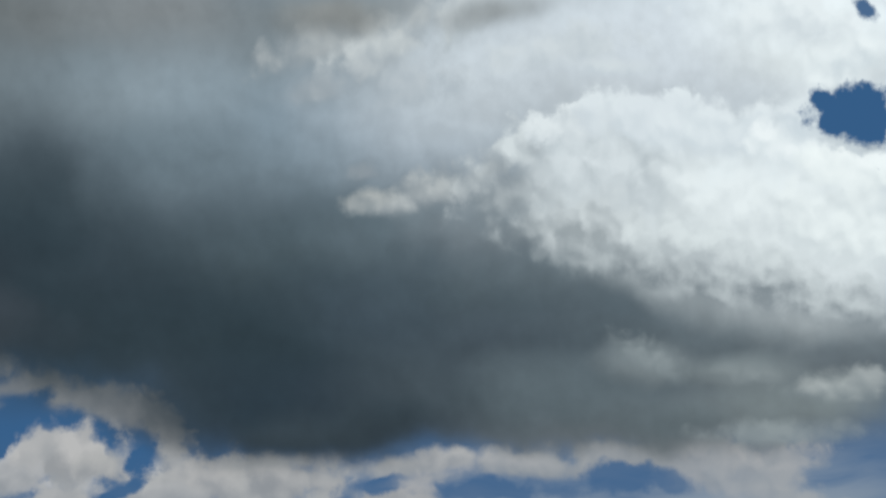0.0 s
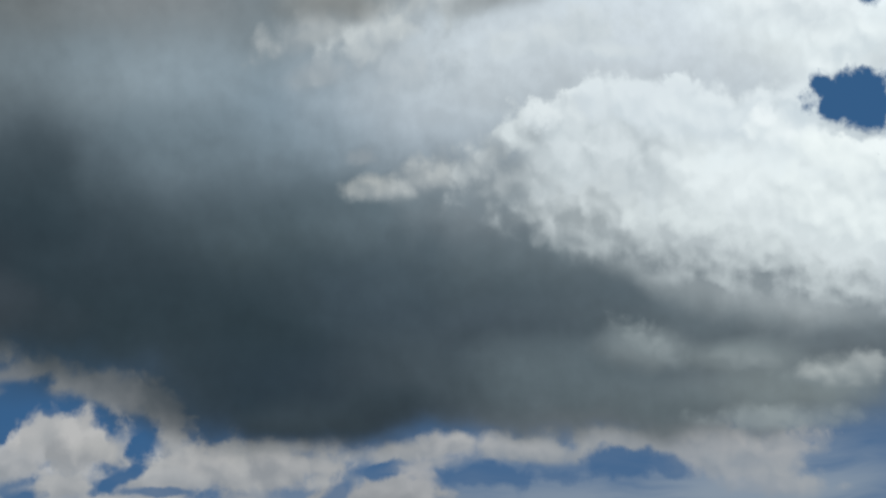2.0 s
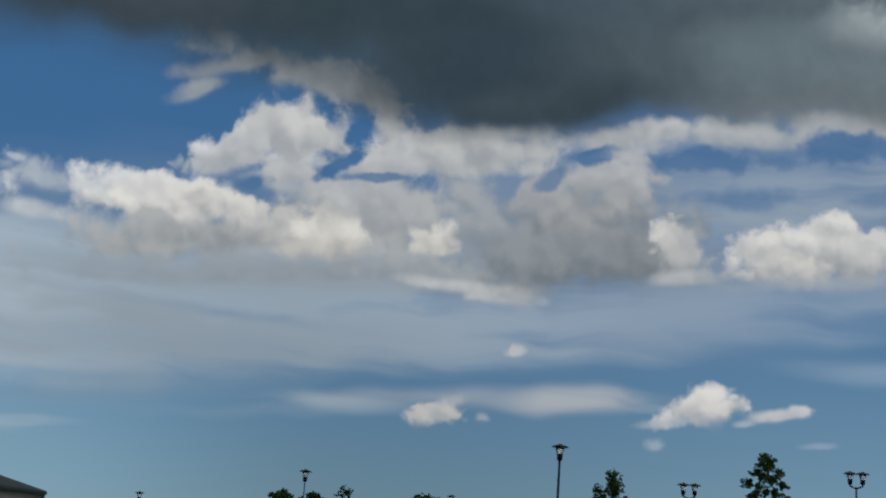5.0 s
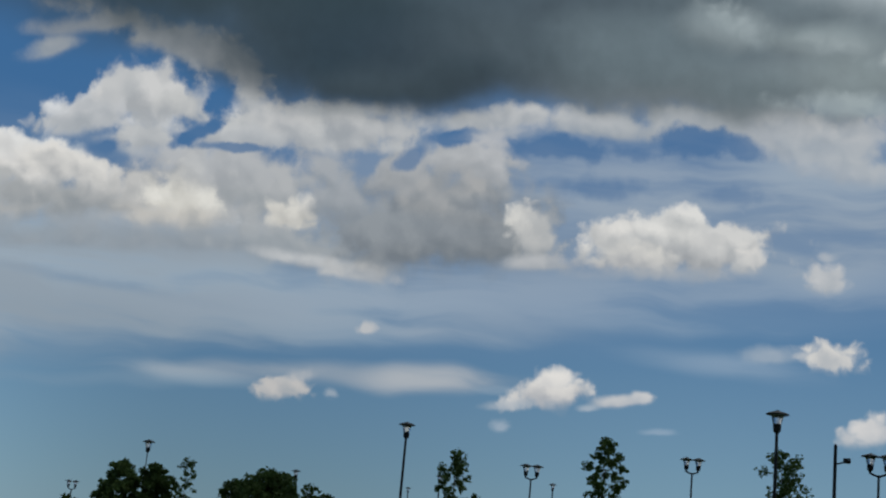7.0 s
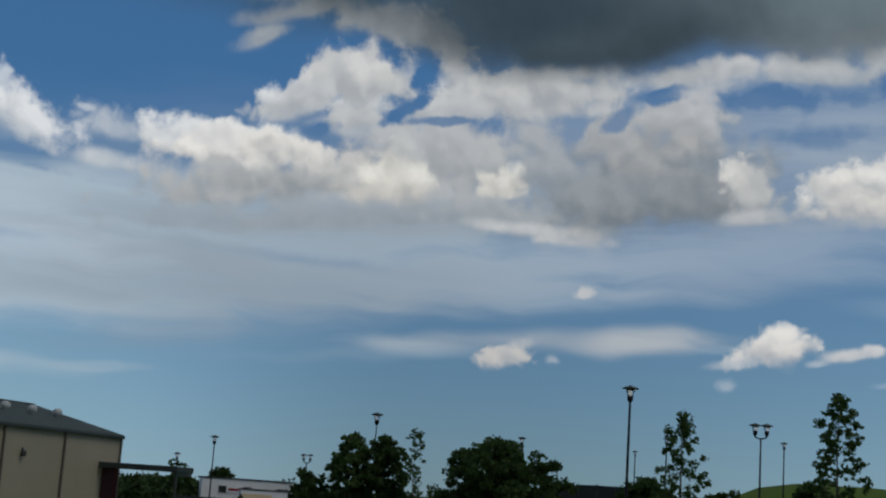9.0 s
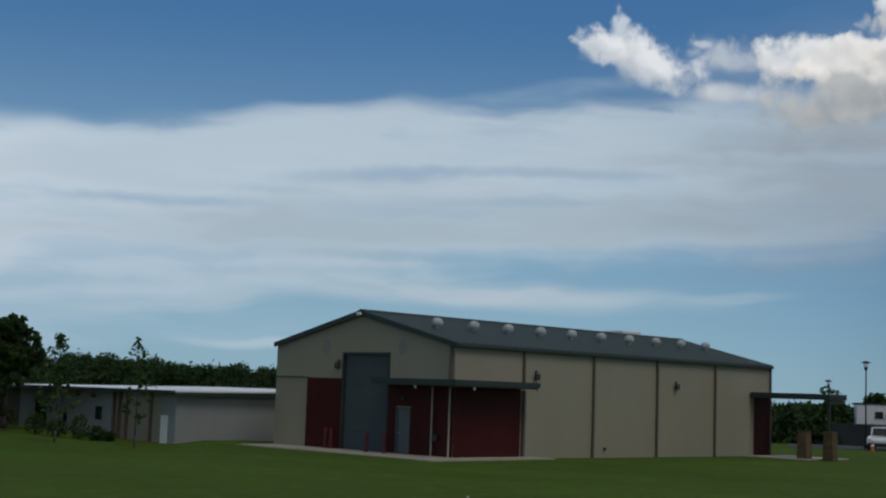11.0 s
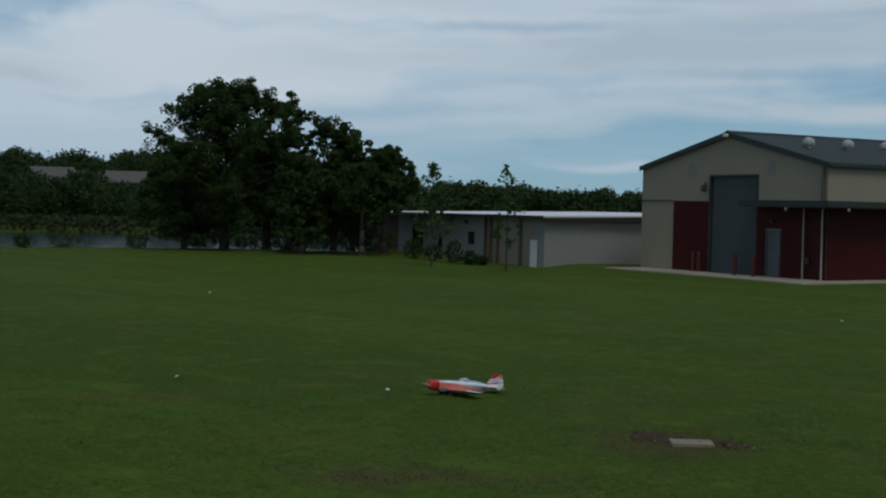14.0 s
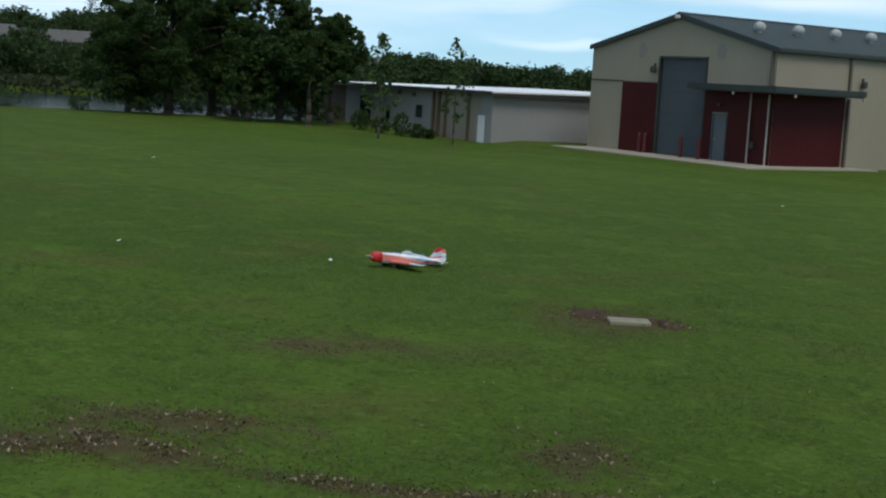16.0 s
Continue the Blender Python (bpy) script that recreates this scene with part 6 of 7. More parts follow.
def shrub(az, r, high, wide, seed, label="low dark green shrub against the shed wall"):
    rng = np.random.default_rng(seed)
    p = polar(az, r)
    root = thing("shrub", pose(p.x, p.y, land(p.x, p.y)), label, "shrub", "low shrubs")
    n = 260 + int(700 * max(0.0, wide - 0.9))
    pts = in_ball(rng, n, 0.2) * np.array([wide, wide, high * 0.55]) + np.array([0, 0, high * 0.5])
    pts[:, 2] = np.maximum(pts[:, 2], 0.02)
    leaves = new("foliage", leaf_cloud("foliage", pts, rng.uniform(0.06, 0.13, n), LEAF_DARK, seed))
    leaves.parent = root
    bm = bmesh.new()
    for k in range(5):
        a = k * math.tau / 5
        tube(bm, (0.04 * math.cos(a), 0.04 * math.sin(a), -0.05), (wide * 0.5 * math.cos(a), wide * 0.5 * math.sin(a), high * 0.6), 0.02, 0.008, n=6)
    part("stem", bm, BARK, root)


for k, (az, r, hi, wi) in enumerate(((-50.9, 73.5, 0.9, 0.6), (-50.0, 72.5, 1.2, 0.5), (-49.3, 72.0, 0.7, 0.5), (-51.7, 74.6, 1.1, 0.6), (-48.8, 71.6, 0.5, 0.3))):
    shrub(az, r, hi, wi, 80 + k)
for k, (az, r, hi, wi) in enumerate(((-67.7, 79, 0.7, 0.5), (-66.1, 80, 1.0, 0.9), (-63.2, 79, 0.8, 0.7))):
    shrub(az, r, hi, wi, 95 + k, "low dark bush at the near edge of the lake")
for k, (az, r, hi, wi) in enumerate(((-60.6, 84, 1.3, 1.7), (-58.8, 85, 1.5, 1.9), (-57.1, 86, 1.3, 1.6), (-55.9, 85, 1.5, 1.8), (-54.4, 84, 1.3, 1.6), (-53.4, 82, 1.2, 1.4))):
    shrub(az, r, hi, wi, 105 + k, "dark bushy undergrowth beneath the lakeside trees")

# ---------------------------------------------------------------- street lamps
def lamp_head(root, x, z, k):
    head = part("lantern", lathe([(0.05 * k, -0.78 * k), (0.13 * k, -0.70 * k), (0.15 * k, -0.48 * k), (0.12 * k, -0.44 * k)], 12), POLE, root, "black lantern base", at=pose(x, 0, z))
    part("lamp_glass", lathe([(0.15 * k, -0.44 * k), (0.23 * k, -0.10 * k)], 12), LAMP_GLASS, head)
    part("cap", lathe([(0.40 * k, -0.12 * k), (0.41 * k, -0.085 * k), (0.26 * k, -0.02 * k), (0.10 * k, 0.02 * k), (0.06 * k, 0.05 * k), (0.02 * k, 0.06 * k)], 18), POLE, head, "flat round black cap")
    for q in range(4):
        a = q * math.tau / 4 + 0.4
        part("rib", tubes(((0.135 * k * math.cos(a), 0.135 * k * math.sin(a), -0.45 * k), (0.22 * k * math.cos(a), 0.22 * k * math.sin(a), -0.10 * k), 0.012 * k), n=6), POLE, head)


def street_lamp(az, r, top_rise, cap, double=False, depth=6.2, face=0.0):
    """A lamp whose cap's top stands at top_rise degrees above eye level. cap: the cap's width."""
    k = cap / 0.82 * (1.25 if double else 1.05)
    p = polar(az, r)
    top = EYE + r * math.tan(radians(top_rise))
    g = land(p.x, p.y)
    lamp = thing("street_lamp", pose(p.x, p.y, g, 0, 0, -az + face), "black street lamp with two capped lanterns" if double else "black street lamp with one flat-capped lantern", "street lamp", "street lamps")
    h = top - g
    low = h - (0.92 if double else 0.72) * k
    part("pole", lathe([(0.16, -0.1), (0.16, 0.25), (0.085, 0.35), (0.065, 0.5), (0.046, low - 0.1), (0.044, low)], 12), POLE, lamp)
    if double:
        part("arm", tubes(((0, 0, low - 0.08 * k), (-0.35 * k, 0, low + 0.06 * k), 0.045 * k), ((0, 0, low - 0.08 * k), (0.35 * k, 0, low + 0.06 * k), 0.045 * k), ((-0.35 * k, 0, low + 0.05 * k), (-0.35 * k, 0, low + 0.18 * k), 0.05 * k), ((0.35 * k, 0, low + 0.05 * k), (0.35 * k, 0, low + 0.18 * k), 0.05 * k), n=8), POLE, lamp)
        for s in (-1, 1):
            lamp_head(lamp, s * 0.35 * k, h - 0.06 * k, k * 0.95)
    else:
        lamp_head(lamp, 0, h - 0.06 * k, k)
    return lamp


for row in ((-0.80, 56, 5.10, 0.66, False), (14.45, 42, 6.82, 0.66, False), (-11.32, 127, 3.30, 1.1, False), (-17.95, 112, 1.88, 0.72, False), (-19.40, 128, 1.08, 0.68, False), (4.55, 82, 3.83, 0.62, True), (11.13, 76, 4.65, 0.60, True),
            (5.48, 110, 3.12, 0.60, False), (0.77, 98, 3.04, 0.58, False), (-0.50, 125, 2.42, 0.5, False), (-14.1, 125, 1.38, 0.55, True), (-5.2, 112, 2.70, 0.7, False), (18.45, 58, 5.34, 0.62, True)):
    street_lamp(*row)


def camera_mast(az, r, rise):
    p = polar(az, r)
    g = land(p.x, p.y)
    top = EYE + r * math.tan(radians(rise)) - g
    m = thing("light_mast", pose(p.x, p.y, g, 0, 0, -az), "dark pole with a small side floodlight", "light mast")
    part("pole", lathe([(0.09, -0.1), (0.08, 0.5), (0.06, top - 0.05), (0.02, top)], 10), POLE, m)
    part("arm", tubes(((0, 0, top - 0.75), (0.38, 0, top - 0.62), 0.03), n=8), POLE, m)
    part("floodlight", boxes((0.28, 0.55, -0.12, 0.12, top - 0.68, top - 0.5), bevel=0.03), POLE, m)


camera_mast(16.77, 52, 5.61)


# ---------------------------------------------------------------- car park
def wheel(parent, x, y, r=0.36):
    w = part("wheel", tubes(((0, -0.11, 0), (0, 0.11, 0), r), n=18), RUBBER, parent, "black tyre", at=pose(x, y, r))
    part("rim", tubes(((0, -0.125, 0), (0, 0.125, 0), r * 0.58), n=12), RIM, w)


def car(az, r, heading, paint, label, kind="suv"):
    """heading: degrees by which the nose turns from screen-left as seen from the field."""
    p = polar(az, r)
    c = thing("car", pose(p.x, p.y, land(p.x, p.y), 0, 0, -az + heading), label, "car", "parked cars")
    if kind == "suv":
        low = [(-2.35, 0.42), (2.35, 0.42), (2.38, 0.95), (2.15, 1.05), (-1.0, 1.08), (-2.2, 0.96), (-2.38, 0.75)]
        cab = [(-0.95, 1.08), (-0.35, 1.70), (1.95, 1.74), (2.25, 1.06)]
        glass = [(-0.72, 1.14), (-0.28, 1.60), (1.88, 1.62), (2.05, 1.14)]
    else:
        low = [(-2.8, 0.5), (2.8, 0.5), (2.82, 1.05), (-1.3, 1.08), (-2.55, 1.02), (-2.82, 0.8)]
        cab = [(-1.3, 1.08), (-0.7, 1.76), (0.75, 1.80), (1.0, 1.06)]
        glass = [(-1.08, 1.14), (-0.62, 1.64), (0.68, 1.68), (0.82, 1.14)]

    def bodyshape(outline, w, bev):
        bm = slab(outline, -w, w, "y")
        bmesh.ops.bevel(bm, geom=bm.edges[:], offset=bev, segments=2, affect="EDGES", profile=0.6)
        return bm

    body = part("body", bodyshape(low, 0.92, 0.07), paint, c, smooth=False)
    part("cabin", bodyshape(cab, 0.80, 0.06), paint, c)
    for s in (-1, 1):
        part("side_window", slab(glass, s * 0.801, s * 0.812, "y"), CAR_GLASS, c)
    part("windscreen", slab([(cab[0][0] + 0.0, 1.14), (cab[1][0] - 0.06, 1.64), (cab[1][0] - 0.08, 1.66), (cab[0][0] - 0.04, 1.14)], -0.68, 0.68, "y"), CAR_GLASS, c)
    part("rear_window", slab([(cab[3][0] + 0.03, 1.18), (cab[2][0] + 0.06, 1.62), (cab[2][0] + 0.03, 1.64), (cab[3][0] - 0.02, 1.18)], -0.66, 0.66, "y"), CAR_GLASS, c)
    for x in (low[0][0] * 0.66, low[1][0] * 0.62):
        for s in (-1, 1):
            wheel(c, x, s * 0.84)
    for s in (-0.72, 0.72):
        part("tail_light", boxes((low[1][0] - 0.02, low[1][0] + 0.035, s - 0.1, s + 0.1, 0.85, 1.05), bevel=0.015), LAMP_RED, c)
        part("headlight", boxes((low[0][0] - 0.03, low[0][0] + 0.06, s - 0.14, s + 0.14, 0.72, 0.88), bevel=0.02), LAMP_GLASS, c)
    part("bumper", boxes((low[0][0] - 0.06, low[0][0] + 0.1, -0.85, 0.85, 0.42, 0.58), (low[1][0] - 0.1, low[1][0] + 0.06, -0.85, 0.85, 0.42, 0.58), bevel=0.03), FIX, c)
    return c


def car_park():
    """Asphalt that lies on the slope of the ground."""
    bm = bmesh.new()
    rows = [[bm.verts.new((*polar(az, r).to_tuple()[:2], land(*polar(az, r).to_tuple()[:2]) + 0.03)) for az in [-21.0 + 0.75 * k for k in range(19)]] for r in (106, 110, 114, 118, 122, 127)]
    for a, b in zip(rows, rows[1:]):
        for k in range(18):
            bm.faces.new((a[k], a[k + 1], b[k + 1], b[k]))
    tagged(new("car_park", finish(bm, "car_park", ASPHALT)), "dark worn asphalt car park", "car park", kind="structure")


car_park()
car(-12.1, 116, 38, CAR_WHITE, "white sport-utility car parked at the edge of the field")
car(-13.6, 117, 72, CAR_WHITE, "white pickup truck parked nose-in beside the cars", "pickup")
car(-14.85, 115, 20, CAR_WHITE, "white pickup truck parked behind the tan storage shed", "pickup")
car(-17.3, 109, 84, CAR_WHITE, "white sport-utility car parked beside the storage shed")
for az, r in ((-17.0, 104), (-17.7, 104.5), (-13.15, 112), (-14.1, 112), (-11.2, 113)):
    p = polar(az, r)
    cone = thing("traffic_cone", pose(p.x, p.y, land(p.x, p.y)), "orange traffic cone standing by the parked cars", "traffic cone", "traffic cones")
    part("cone_body", lathe([(0.19, 0.03), (0.17, 0.06), (0.04, 0.75), (0.03, 0.76)], 12), ORANGE, cone)
    part("cone_base", boxes((-0.22, 0.22, -0.22, 0.22, -0.02, 0.03), bevel=0.01), FIX, cone)
    part("band", lathe([(0.128, 0.32), (0.095, 0.5)], 12), WHITE, cone)


def storage_shed(az, r):
    p = polar(az, r)
    s = thing("storage_shed", pose(p.x, p.y, land(p.x, p.y), 0, 0, -az + 28), "small tan storage shed with a low gable roof", "storage shed")
    part("wall", slab([(-0.75, -0.1), (0.75, -0.1), (0.75, 1.85), (0, 2.33), (-0.75, 1.85)], -0.95, 0.95), TAN_BOX, s)
    for k in (-1, 1):
        part("roof_slope", slab([(0, 2.34), (k * 0.88, 1.78), (k * 0.88, 1.84), (0, 2.42)], -1.05, 1.05), TAN_BOX, s)
    for k in (-0.36, 0.36):
        part("door", boxes((-0.99, -0.953, k - 0.34, k + 0.34, 0.05, 1.6), bevel=0.01), TAN_BOX, s)


storage_shed(-16.05, 85)


def site_trailer(az, r):
    p = polar(az, r)
    t = thing("site_trailer", pose(p.x, p.y, land(p.x, p.y), 0, 0, -az + 6), "long white office trailer with windows and a sign", "office trailer")
    part("body", boxes((-4.1, 4.1, -1.3, 1.3, 1.15, 3.55), bevel=0.04), WHITE, t)
    part("roof_edge", boxes((-4.16, 4.16, -1.36, 1.36, 3.56, 3.68)), FIX, t)
    part("skirt", boxes((-4.0, 4.0, -1.22, 1.22, -0.1, 1.14)), FIX, t)
    for x in (-2.2, 0.0, 3.0):
        w = part("window", boxes((x - 0.32, x + 0.32, -1.345, -1.303, 2.35, 2.95)), CAR_GLASS, t, "dark trailer window")
        part("frame", boxes((x - 0.38, x - 0.32, -1.35, -1.303, 2.3, 3.0), (x + 0.32, x + 0.38, -1.35, -1.303, 2.3, 3.0)), SHED_WALL, w)
    sg = part("sign", boxes((-1.85, -0.4, -1.36, -1.303, 2.35, 2.95)), WHITE, t, "white sign with a red bar")
    part("sign_bar", boxes((-1.7, -0.55, -1.375, -1.362, 2.55, 2.75)), LAMP_RED, sg)
    part("door", boxes((2.0, 2.75, -1.35, -1.303, 0.6, 2.5), bevel=0.01), SHED_WALL, t)
    t2 = thing("site_trailer", pose(*(p + Vector((3.2, -5.5, 0))).to_tuple()[:2], land(p.x, p.y), 0, 0, -az + 4), "smaller white office trailer with two windows", "office trailer")
    part("body", boxes((-2.0, 2.0, -1.1, 1.1, 0.4, 2.75), bevel=0.04), WHITE, t2)
    part("roof_edge", boxes((-2.05, 2.05, -1.15, 1.15, 2.76, 2.86)), FIX, t2)
    for x in (-0.2, 1.2):
        part("window", boxes((x - 0.3, x + 0.3, -1.14, -1.103, 1.5, 2.2)), CAR_GLASS, t2)


site_trailer(-16.5, 126)


def dark_fence():
    f = thing("fence", Matrix.Identity(4), "long dark cloth-covered fence behind the cars", "fence")
    prev = None
    for k in range(-11, 17):
        az = -11.0 + k * 0.75
        p = polar(az, 119 - max(0, k) * 0.9)
        z = land(p.x, p.y)
        part("post", tubes(((p.x, p.y, z - 0.1), (p.x, p.y, z + 1.95), 0.04), n=8), FIX, f)
        if prev is not None:
            bm = bmesh.new()
            a, b = prev
            d = (p - a).normalized()
            nrm = Vector((-d.y, d.x, 0)) * 0.012
            vs = [bm.verts.new((q.x + s * nrm.x, q.y + s * nrm.y, zz)) for s in (-1, 1) for q, zz in ((a, b + 0.05), (p, z + 0.05), (p, z + 1.85), (a, b + 1.85))]
            for fc in ((0, 1, 2, 3), (7, 6, 5, 4), (0, 4, 5, 1), (1, 5, 6, 2), (2, 6, 7, 3), (3, 7, 4, 0)):
                bm.faces.new([vs[i] for i in fc])
            part("panel", bm, FENCE, f)
        prev = (p, z)


dark_fence()


# ---------------------------------------------------------------- houses across the lake
def house(az, r, w, d, h, turn, label, wall=None, lift=0.0):
    p = polar(az, r)
    ho = thing("house", pose(p.x, p.y, land(p.x, p.y) + lift, 0, 0, -az + turn), label, "house", "houses across the lake")
    part("wall", slab([(-d, -2), (d, -2), (d, h), (0, h + d * 0.45), (-d, h)], -w, w), wall or BRICK_FAR, ho)
    for k in (-1, 1):
        part("roof_slope", slab([(0, h + d * 0.45 + 0.02), (k * (d + 0.5), h - 0.22), (k * (d + 0.5), h - 0.02), (0, h + d * 0.45 + 0.25)], -w - 0.4, w + 0.4), SLATE, ho, "grey shingle roof slope")
    n = max(2, int(w / 1.8))
    for k in range(n):
        x = -w + (k + 0.5) * 2 * w / n
        win = part("window", boxes((x - 0.5, x + 0.5, -d - 0.05, -d - 0.003, h - 2.0, h - 0.7)), CAR_GLASS, ho)
        part("frame", boxes((x - 0.6, x - 0.5, -d - 0.08, -d - 0.003, h - 2.1, h - 0.6), (x + 0.5, x + 0.6, -d - 0.08, -d - 0.003, h - 2.1, h - 0.6), (x - 0.5, x + 0.5, -d - 0.08, -d - 0.003, h - 0.7, h - 0.6)), WHITE, win)
    return ho


house(-66.6, 262, 3.6, 4.2, 3.0, 10, "red brick house with a grey roof across the lake", lift=0.5)
house(-63.4, 262, 4.6, 4.2, 2.8, -8, "long brick house with a grey roof across the lake", lift=0.3)
house(-65.1, 275, 3.2, 3.5, 2.4, 25, "brick house half hidden by trees across the lake")
house(-58.6, 205, 5, 4, 3.2, 5, "brick house seen between the shore trees")
house(-51.6, 230, 2.6, 3, 4.2, 12, "brick house behind the low shed")
# flat-topped pale block far away
p = polar(-70.35, 420)
blk = thing("office_block", pose(p.x, p.y, land(p.x, p.y), 0, 0, 70), "pale flat-roofed office block above the far woods", "office block")
part("wall", boxes((-10, 10, -7, 7, -5, 12.5)), WHITE, blk)
part("roof", boxes((-10.5, 10.5, -7.5, 7.5, 12.55, 13.6)), CONCRETE, blk)
for lv in (8.2, 10.6):
    part("window", boxes((-9.0, 9.0, -7.2, -7.003, lv, lv + 1.3)), CAR_GLASS, blk)


# ---------------------------------------------------------------- meter lid, soil, litter
def meter_lid():
    a = Vector((-9.19, 11.0, 0))
    m = thing("meter_box", pose(a.x, a.y, land(a.x, a.y), 0, 0, 48), "grey concrete meter box lid set in bare soil", "meter box")
    bm = boxes((-0.22, 0.22, -0.14, 0.14, -0.10, 0.040), bevel=0.008)
    part("lid", bm, LID, m, "worn rectangular concrete lid")
    part("key_hole", tubes(((0.1, 0, 0.035), (0.1, 0, 0.042), 0.02), n=8), FIX, m)


meter_lid()


def soil_patch(x, y, rx, ry, turn, seed):
    """Bare ground with an uneven rim, a finger's breadth over the sheet in the middle."""
    rng = np.random.default_rng(seed)
    bm = bmesh.new()
    rings = []
    for i in range(7):
        f = i / 6
        ring = []
        for k in range(36):
            a = k * math.tau / 36
            w = f * (1 + 0.5 * noise.noise((math.cos(a) * 1.6, math.sin(a) * 1.6, seed)) + 0.45 * noise.noise((math.cos(a) * 5, math.sin(a) * 5, seed)))
            u, v = rx * w * math.cos(a), ry * w * math.sin(a)
            c, s = math.cos(radians(turn)), math.sin(radians(turn))
            px, py = x + u * c - v * s, y + u * s + v * c
            ring.append(bm.verts.new((px, py, land(px, py) + 0.030 * (1 - f ** 3) + 0.008 * noise.noise((px * 9, py * 9, 2)) * (1 - f) - (0.02 if i == 6 else 0))))
        rings.append(ring)
    for a, b in zip(rings, rings[1:]):
        for k in range(36):
            bm.faces.new((a[k], a[(k + 1) % 36], b[(k + 1) % 36], b[k]))
    ob = new("soil_patch", finish(bm, "soil_patch", DIRT, True))
    tagged(ob, "bare brown soil patch worn into the grass", "soil", kind="stuff")
    return x, y, rx, ry, turn


SOIL = [soil_patch(-9.75, 11.01, 0.25, 0.38, 48, 1), soil_patch(-8.84, 11.28, 0.15, 0.2, 48, 2), soil_patch(-9.31, 11.18, 0.42, 0.26, 48, 5)]
def chips():
    rng = np.random.default_rng(4)
    pts, sizes = [], []
    for x, y, rx, ry, turn in THIN[:8] + SOIL[:2]:
        for k in range(int(700 * rx * ry) + 40):
            u, v = rng.normal(0, 0.55, 2)
            c, s = math.cos(radians(turn)), math.sin(radians(turn))
            px, py = x + u * rx * c - v * ry * s, y + u * rx * s + v * ry * c
            if noise.noise((px * 3.5, py * 3.5, 31)) > -0.12:
                pts.append((px, py, land(px, py) + 0.018 + rng.uniform(0, 0.012)))
                sizes.append(rng.uniform(0.005, 0.023))
    for k in range(900):
        az, r = rng.uniform(-75, -28), 7 + 16 * rng.uniform() ** 1.6
        p = polar(az, r)
        pts.append((p.x, p.y, land(p.x, p.y) + 0.03))
        sizes.append(rng.uniform(0.004, 0.012))
    tagged(new("wood_chips", leaf_cloud("wood_chips", np.array(pts), np.array(sizes), CHIP, 3, 0.7)), "scattered pale wood chips and dead leaves on the grass", "litter", kind="stuff")


def flecks():
    """Small bare spots between the grass, thickest where it is worn."""
    rng = np.random.default_rng(14)
    co, faces = [], []

    def spot_at(x, y, size):
        z = land(x, y) + 0.005
        a0 = rng.uniform(0, math.tau)
        base = len(co)
        long = rng.uniform(1.0, 1.7)
        for k in range(9):
            a = k * math.tau / 9
            w = size * rng.uniform(0.35, 1.25)
            u, v = w * long * math.cos(a), w * math.sin(a)
            co.append((x + u * math.cos(a0) - v * math.sin(a0), y + u * math.sin(a0) + v * math.cos(a0), z + rng.uniform(0, 0.004)))
        faces.append(tuple(range(base, base + 9)))

    for k in range(900):
        az, r = rng.uniform(-76, -27), 6.8 + 20 * rng.uniform() ** 1.5
        p = polar(az, r)
        if noise.noise((p.x * 0.45, p.y * 0.45, 21)) + 0.5 * noise.noise((p.x * 1.6, p.y * 1.6, 22)) > 0.12:
            spot_at(p.x, p.y, rng.uniform(0.004, 0.014))
    me = bpy.data.meshes.new("bare_spots")
    me.from_pydata(co, [], faces)
    me.materials.append(FLECK)
    tagged(new("bare_spots", me), "small bare brown spots in the grass", "soil", kind="stuff")


def thatch():
    """Dead brown grass and crumbs of soil where the field is worn."""
    rng = np.random.default_rng(24)
    pts, sizes = [], []
    for i, (x, y, rx, ry, turn) in enumerate(THIN):
        c, s = math.cos(radians(turn)), math.sin(radians(turn))
        for k in range(int((15000 if i < 8 else 3000) * rx * ry) + 150):
            u, v = rng.normal(0, 0.8, 2)
            px, py = x + u * rx * c - v * ry * s, y + u * rx * s + v * ry * c
            if noise.noise((px * 2.8, py * 2.8, 31)) + 0.6 * noise.noise((px * 9, py * 9, 32)) > rng.uniform(-0.3, 0.25):
                pts.append((px, py, land(px, py) + rng.uniform(0.004, 0.014)))
                sizes.append(rng.uniform(0.004, 0.012))
    for k in range(9000):
        az, r = rng.uniform(-76, -27), 6.8 + 18 * rng.uniform() ** 1.4
        p = polar(az, r)
        if noise.noise((p.x * 0.5, p.y * 0.5, 21)) + 0.6 * noise.noise((p.x * 1.9, p.y * 1.9, 22)) > rng.uniform(0.0, 0.5):
            pts.append((p.x, p.y, land(p.x, p.y) + rng.uniform(0.004, 0.014)))
            sizes.append(rng.uniform(0.004, 0.012))
    tagged(new("dead_grass", leaf_cloud("dead_grass", np.array(pts), np.array(sizes), THATCH, 5, 0.8)), "dead brown grass and soil crumbs in worn patches", "dead grass", kind="stuff")


chips()
flecks()
thatch()
for az, r, s in ((-61.5, 19.1, 0.03), (-52.7, 17.9, 0.03), (-60.2, 41, 0.05), (-34, 34, 0.05)):
    p = polar(az, r)
    sc = new("paper_scrap", finish(boxes((-s, s, -s * 0.7, s * 0.7, 0.0, s * 0.5), bevel=s * 0.2), "paper_scrap", WHITE))
    sc.matrix_basis = pose(p.x, p.y, land(p.x, p.y) + 0.015, 12, 9, az * 7)
    tagged(sc, "small white scrap of litter lying on the grass", "litter", "scraps on the grass")


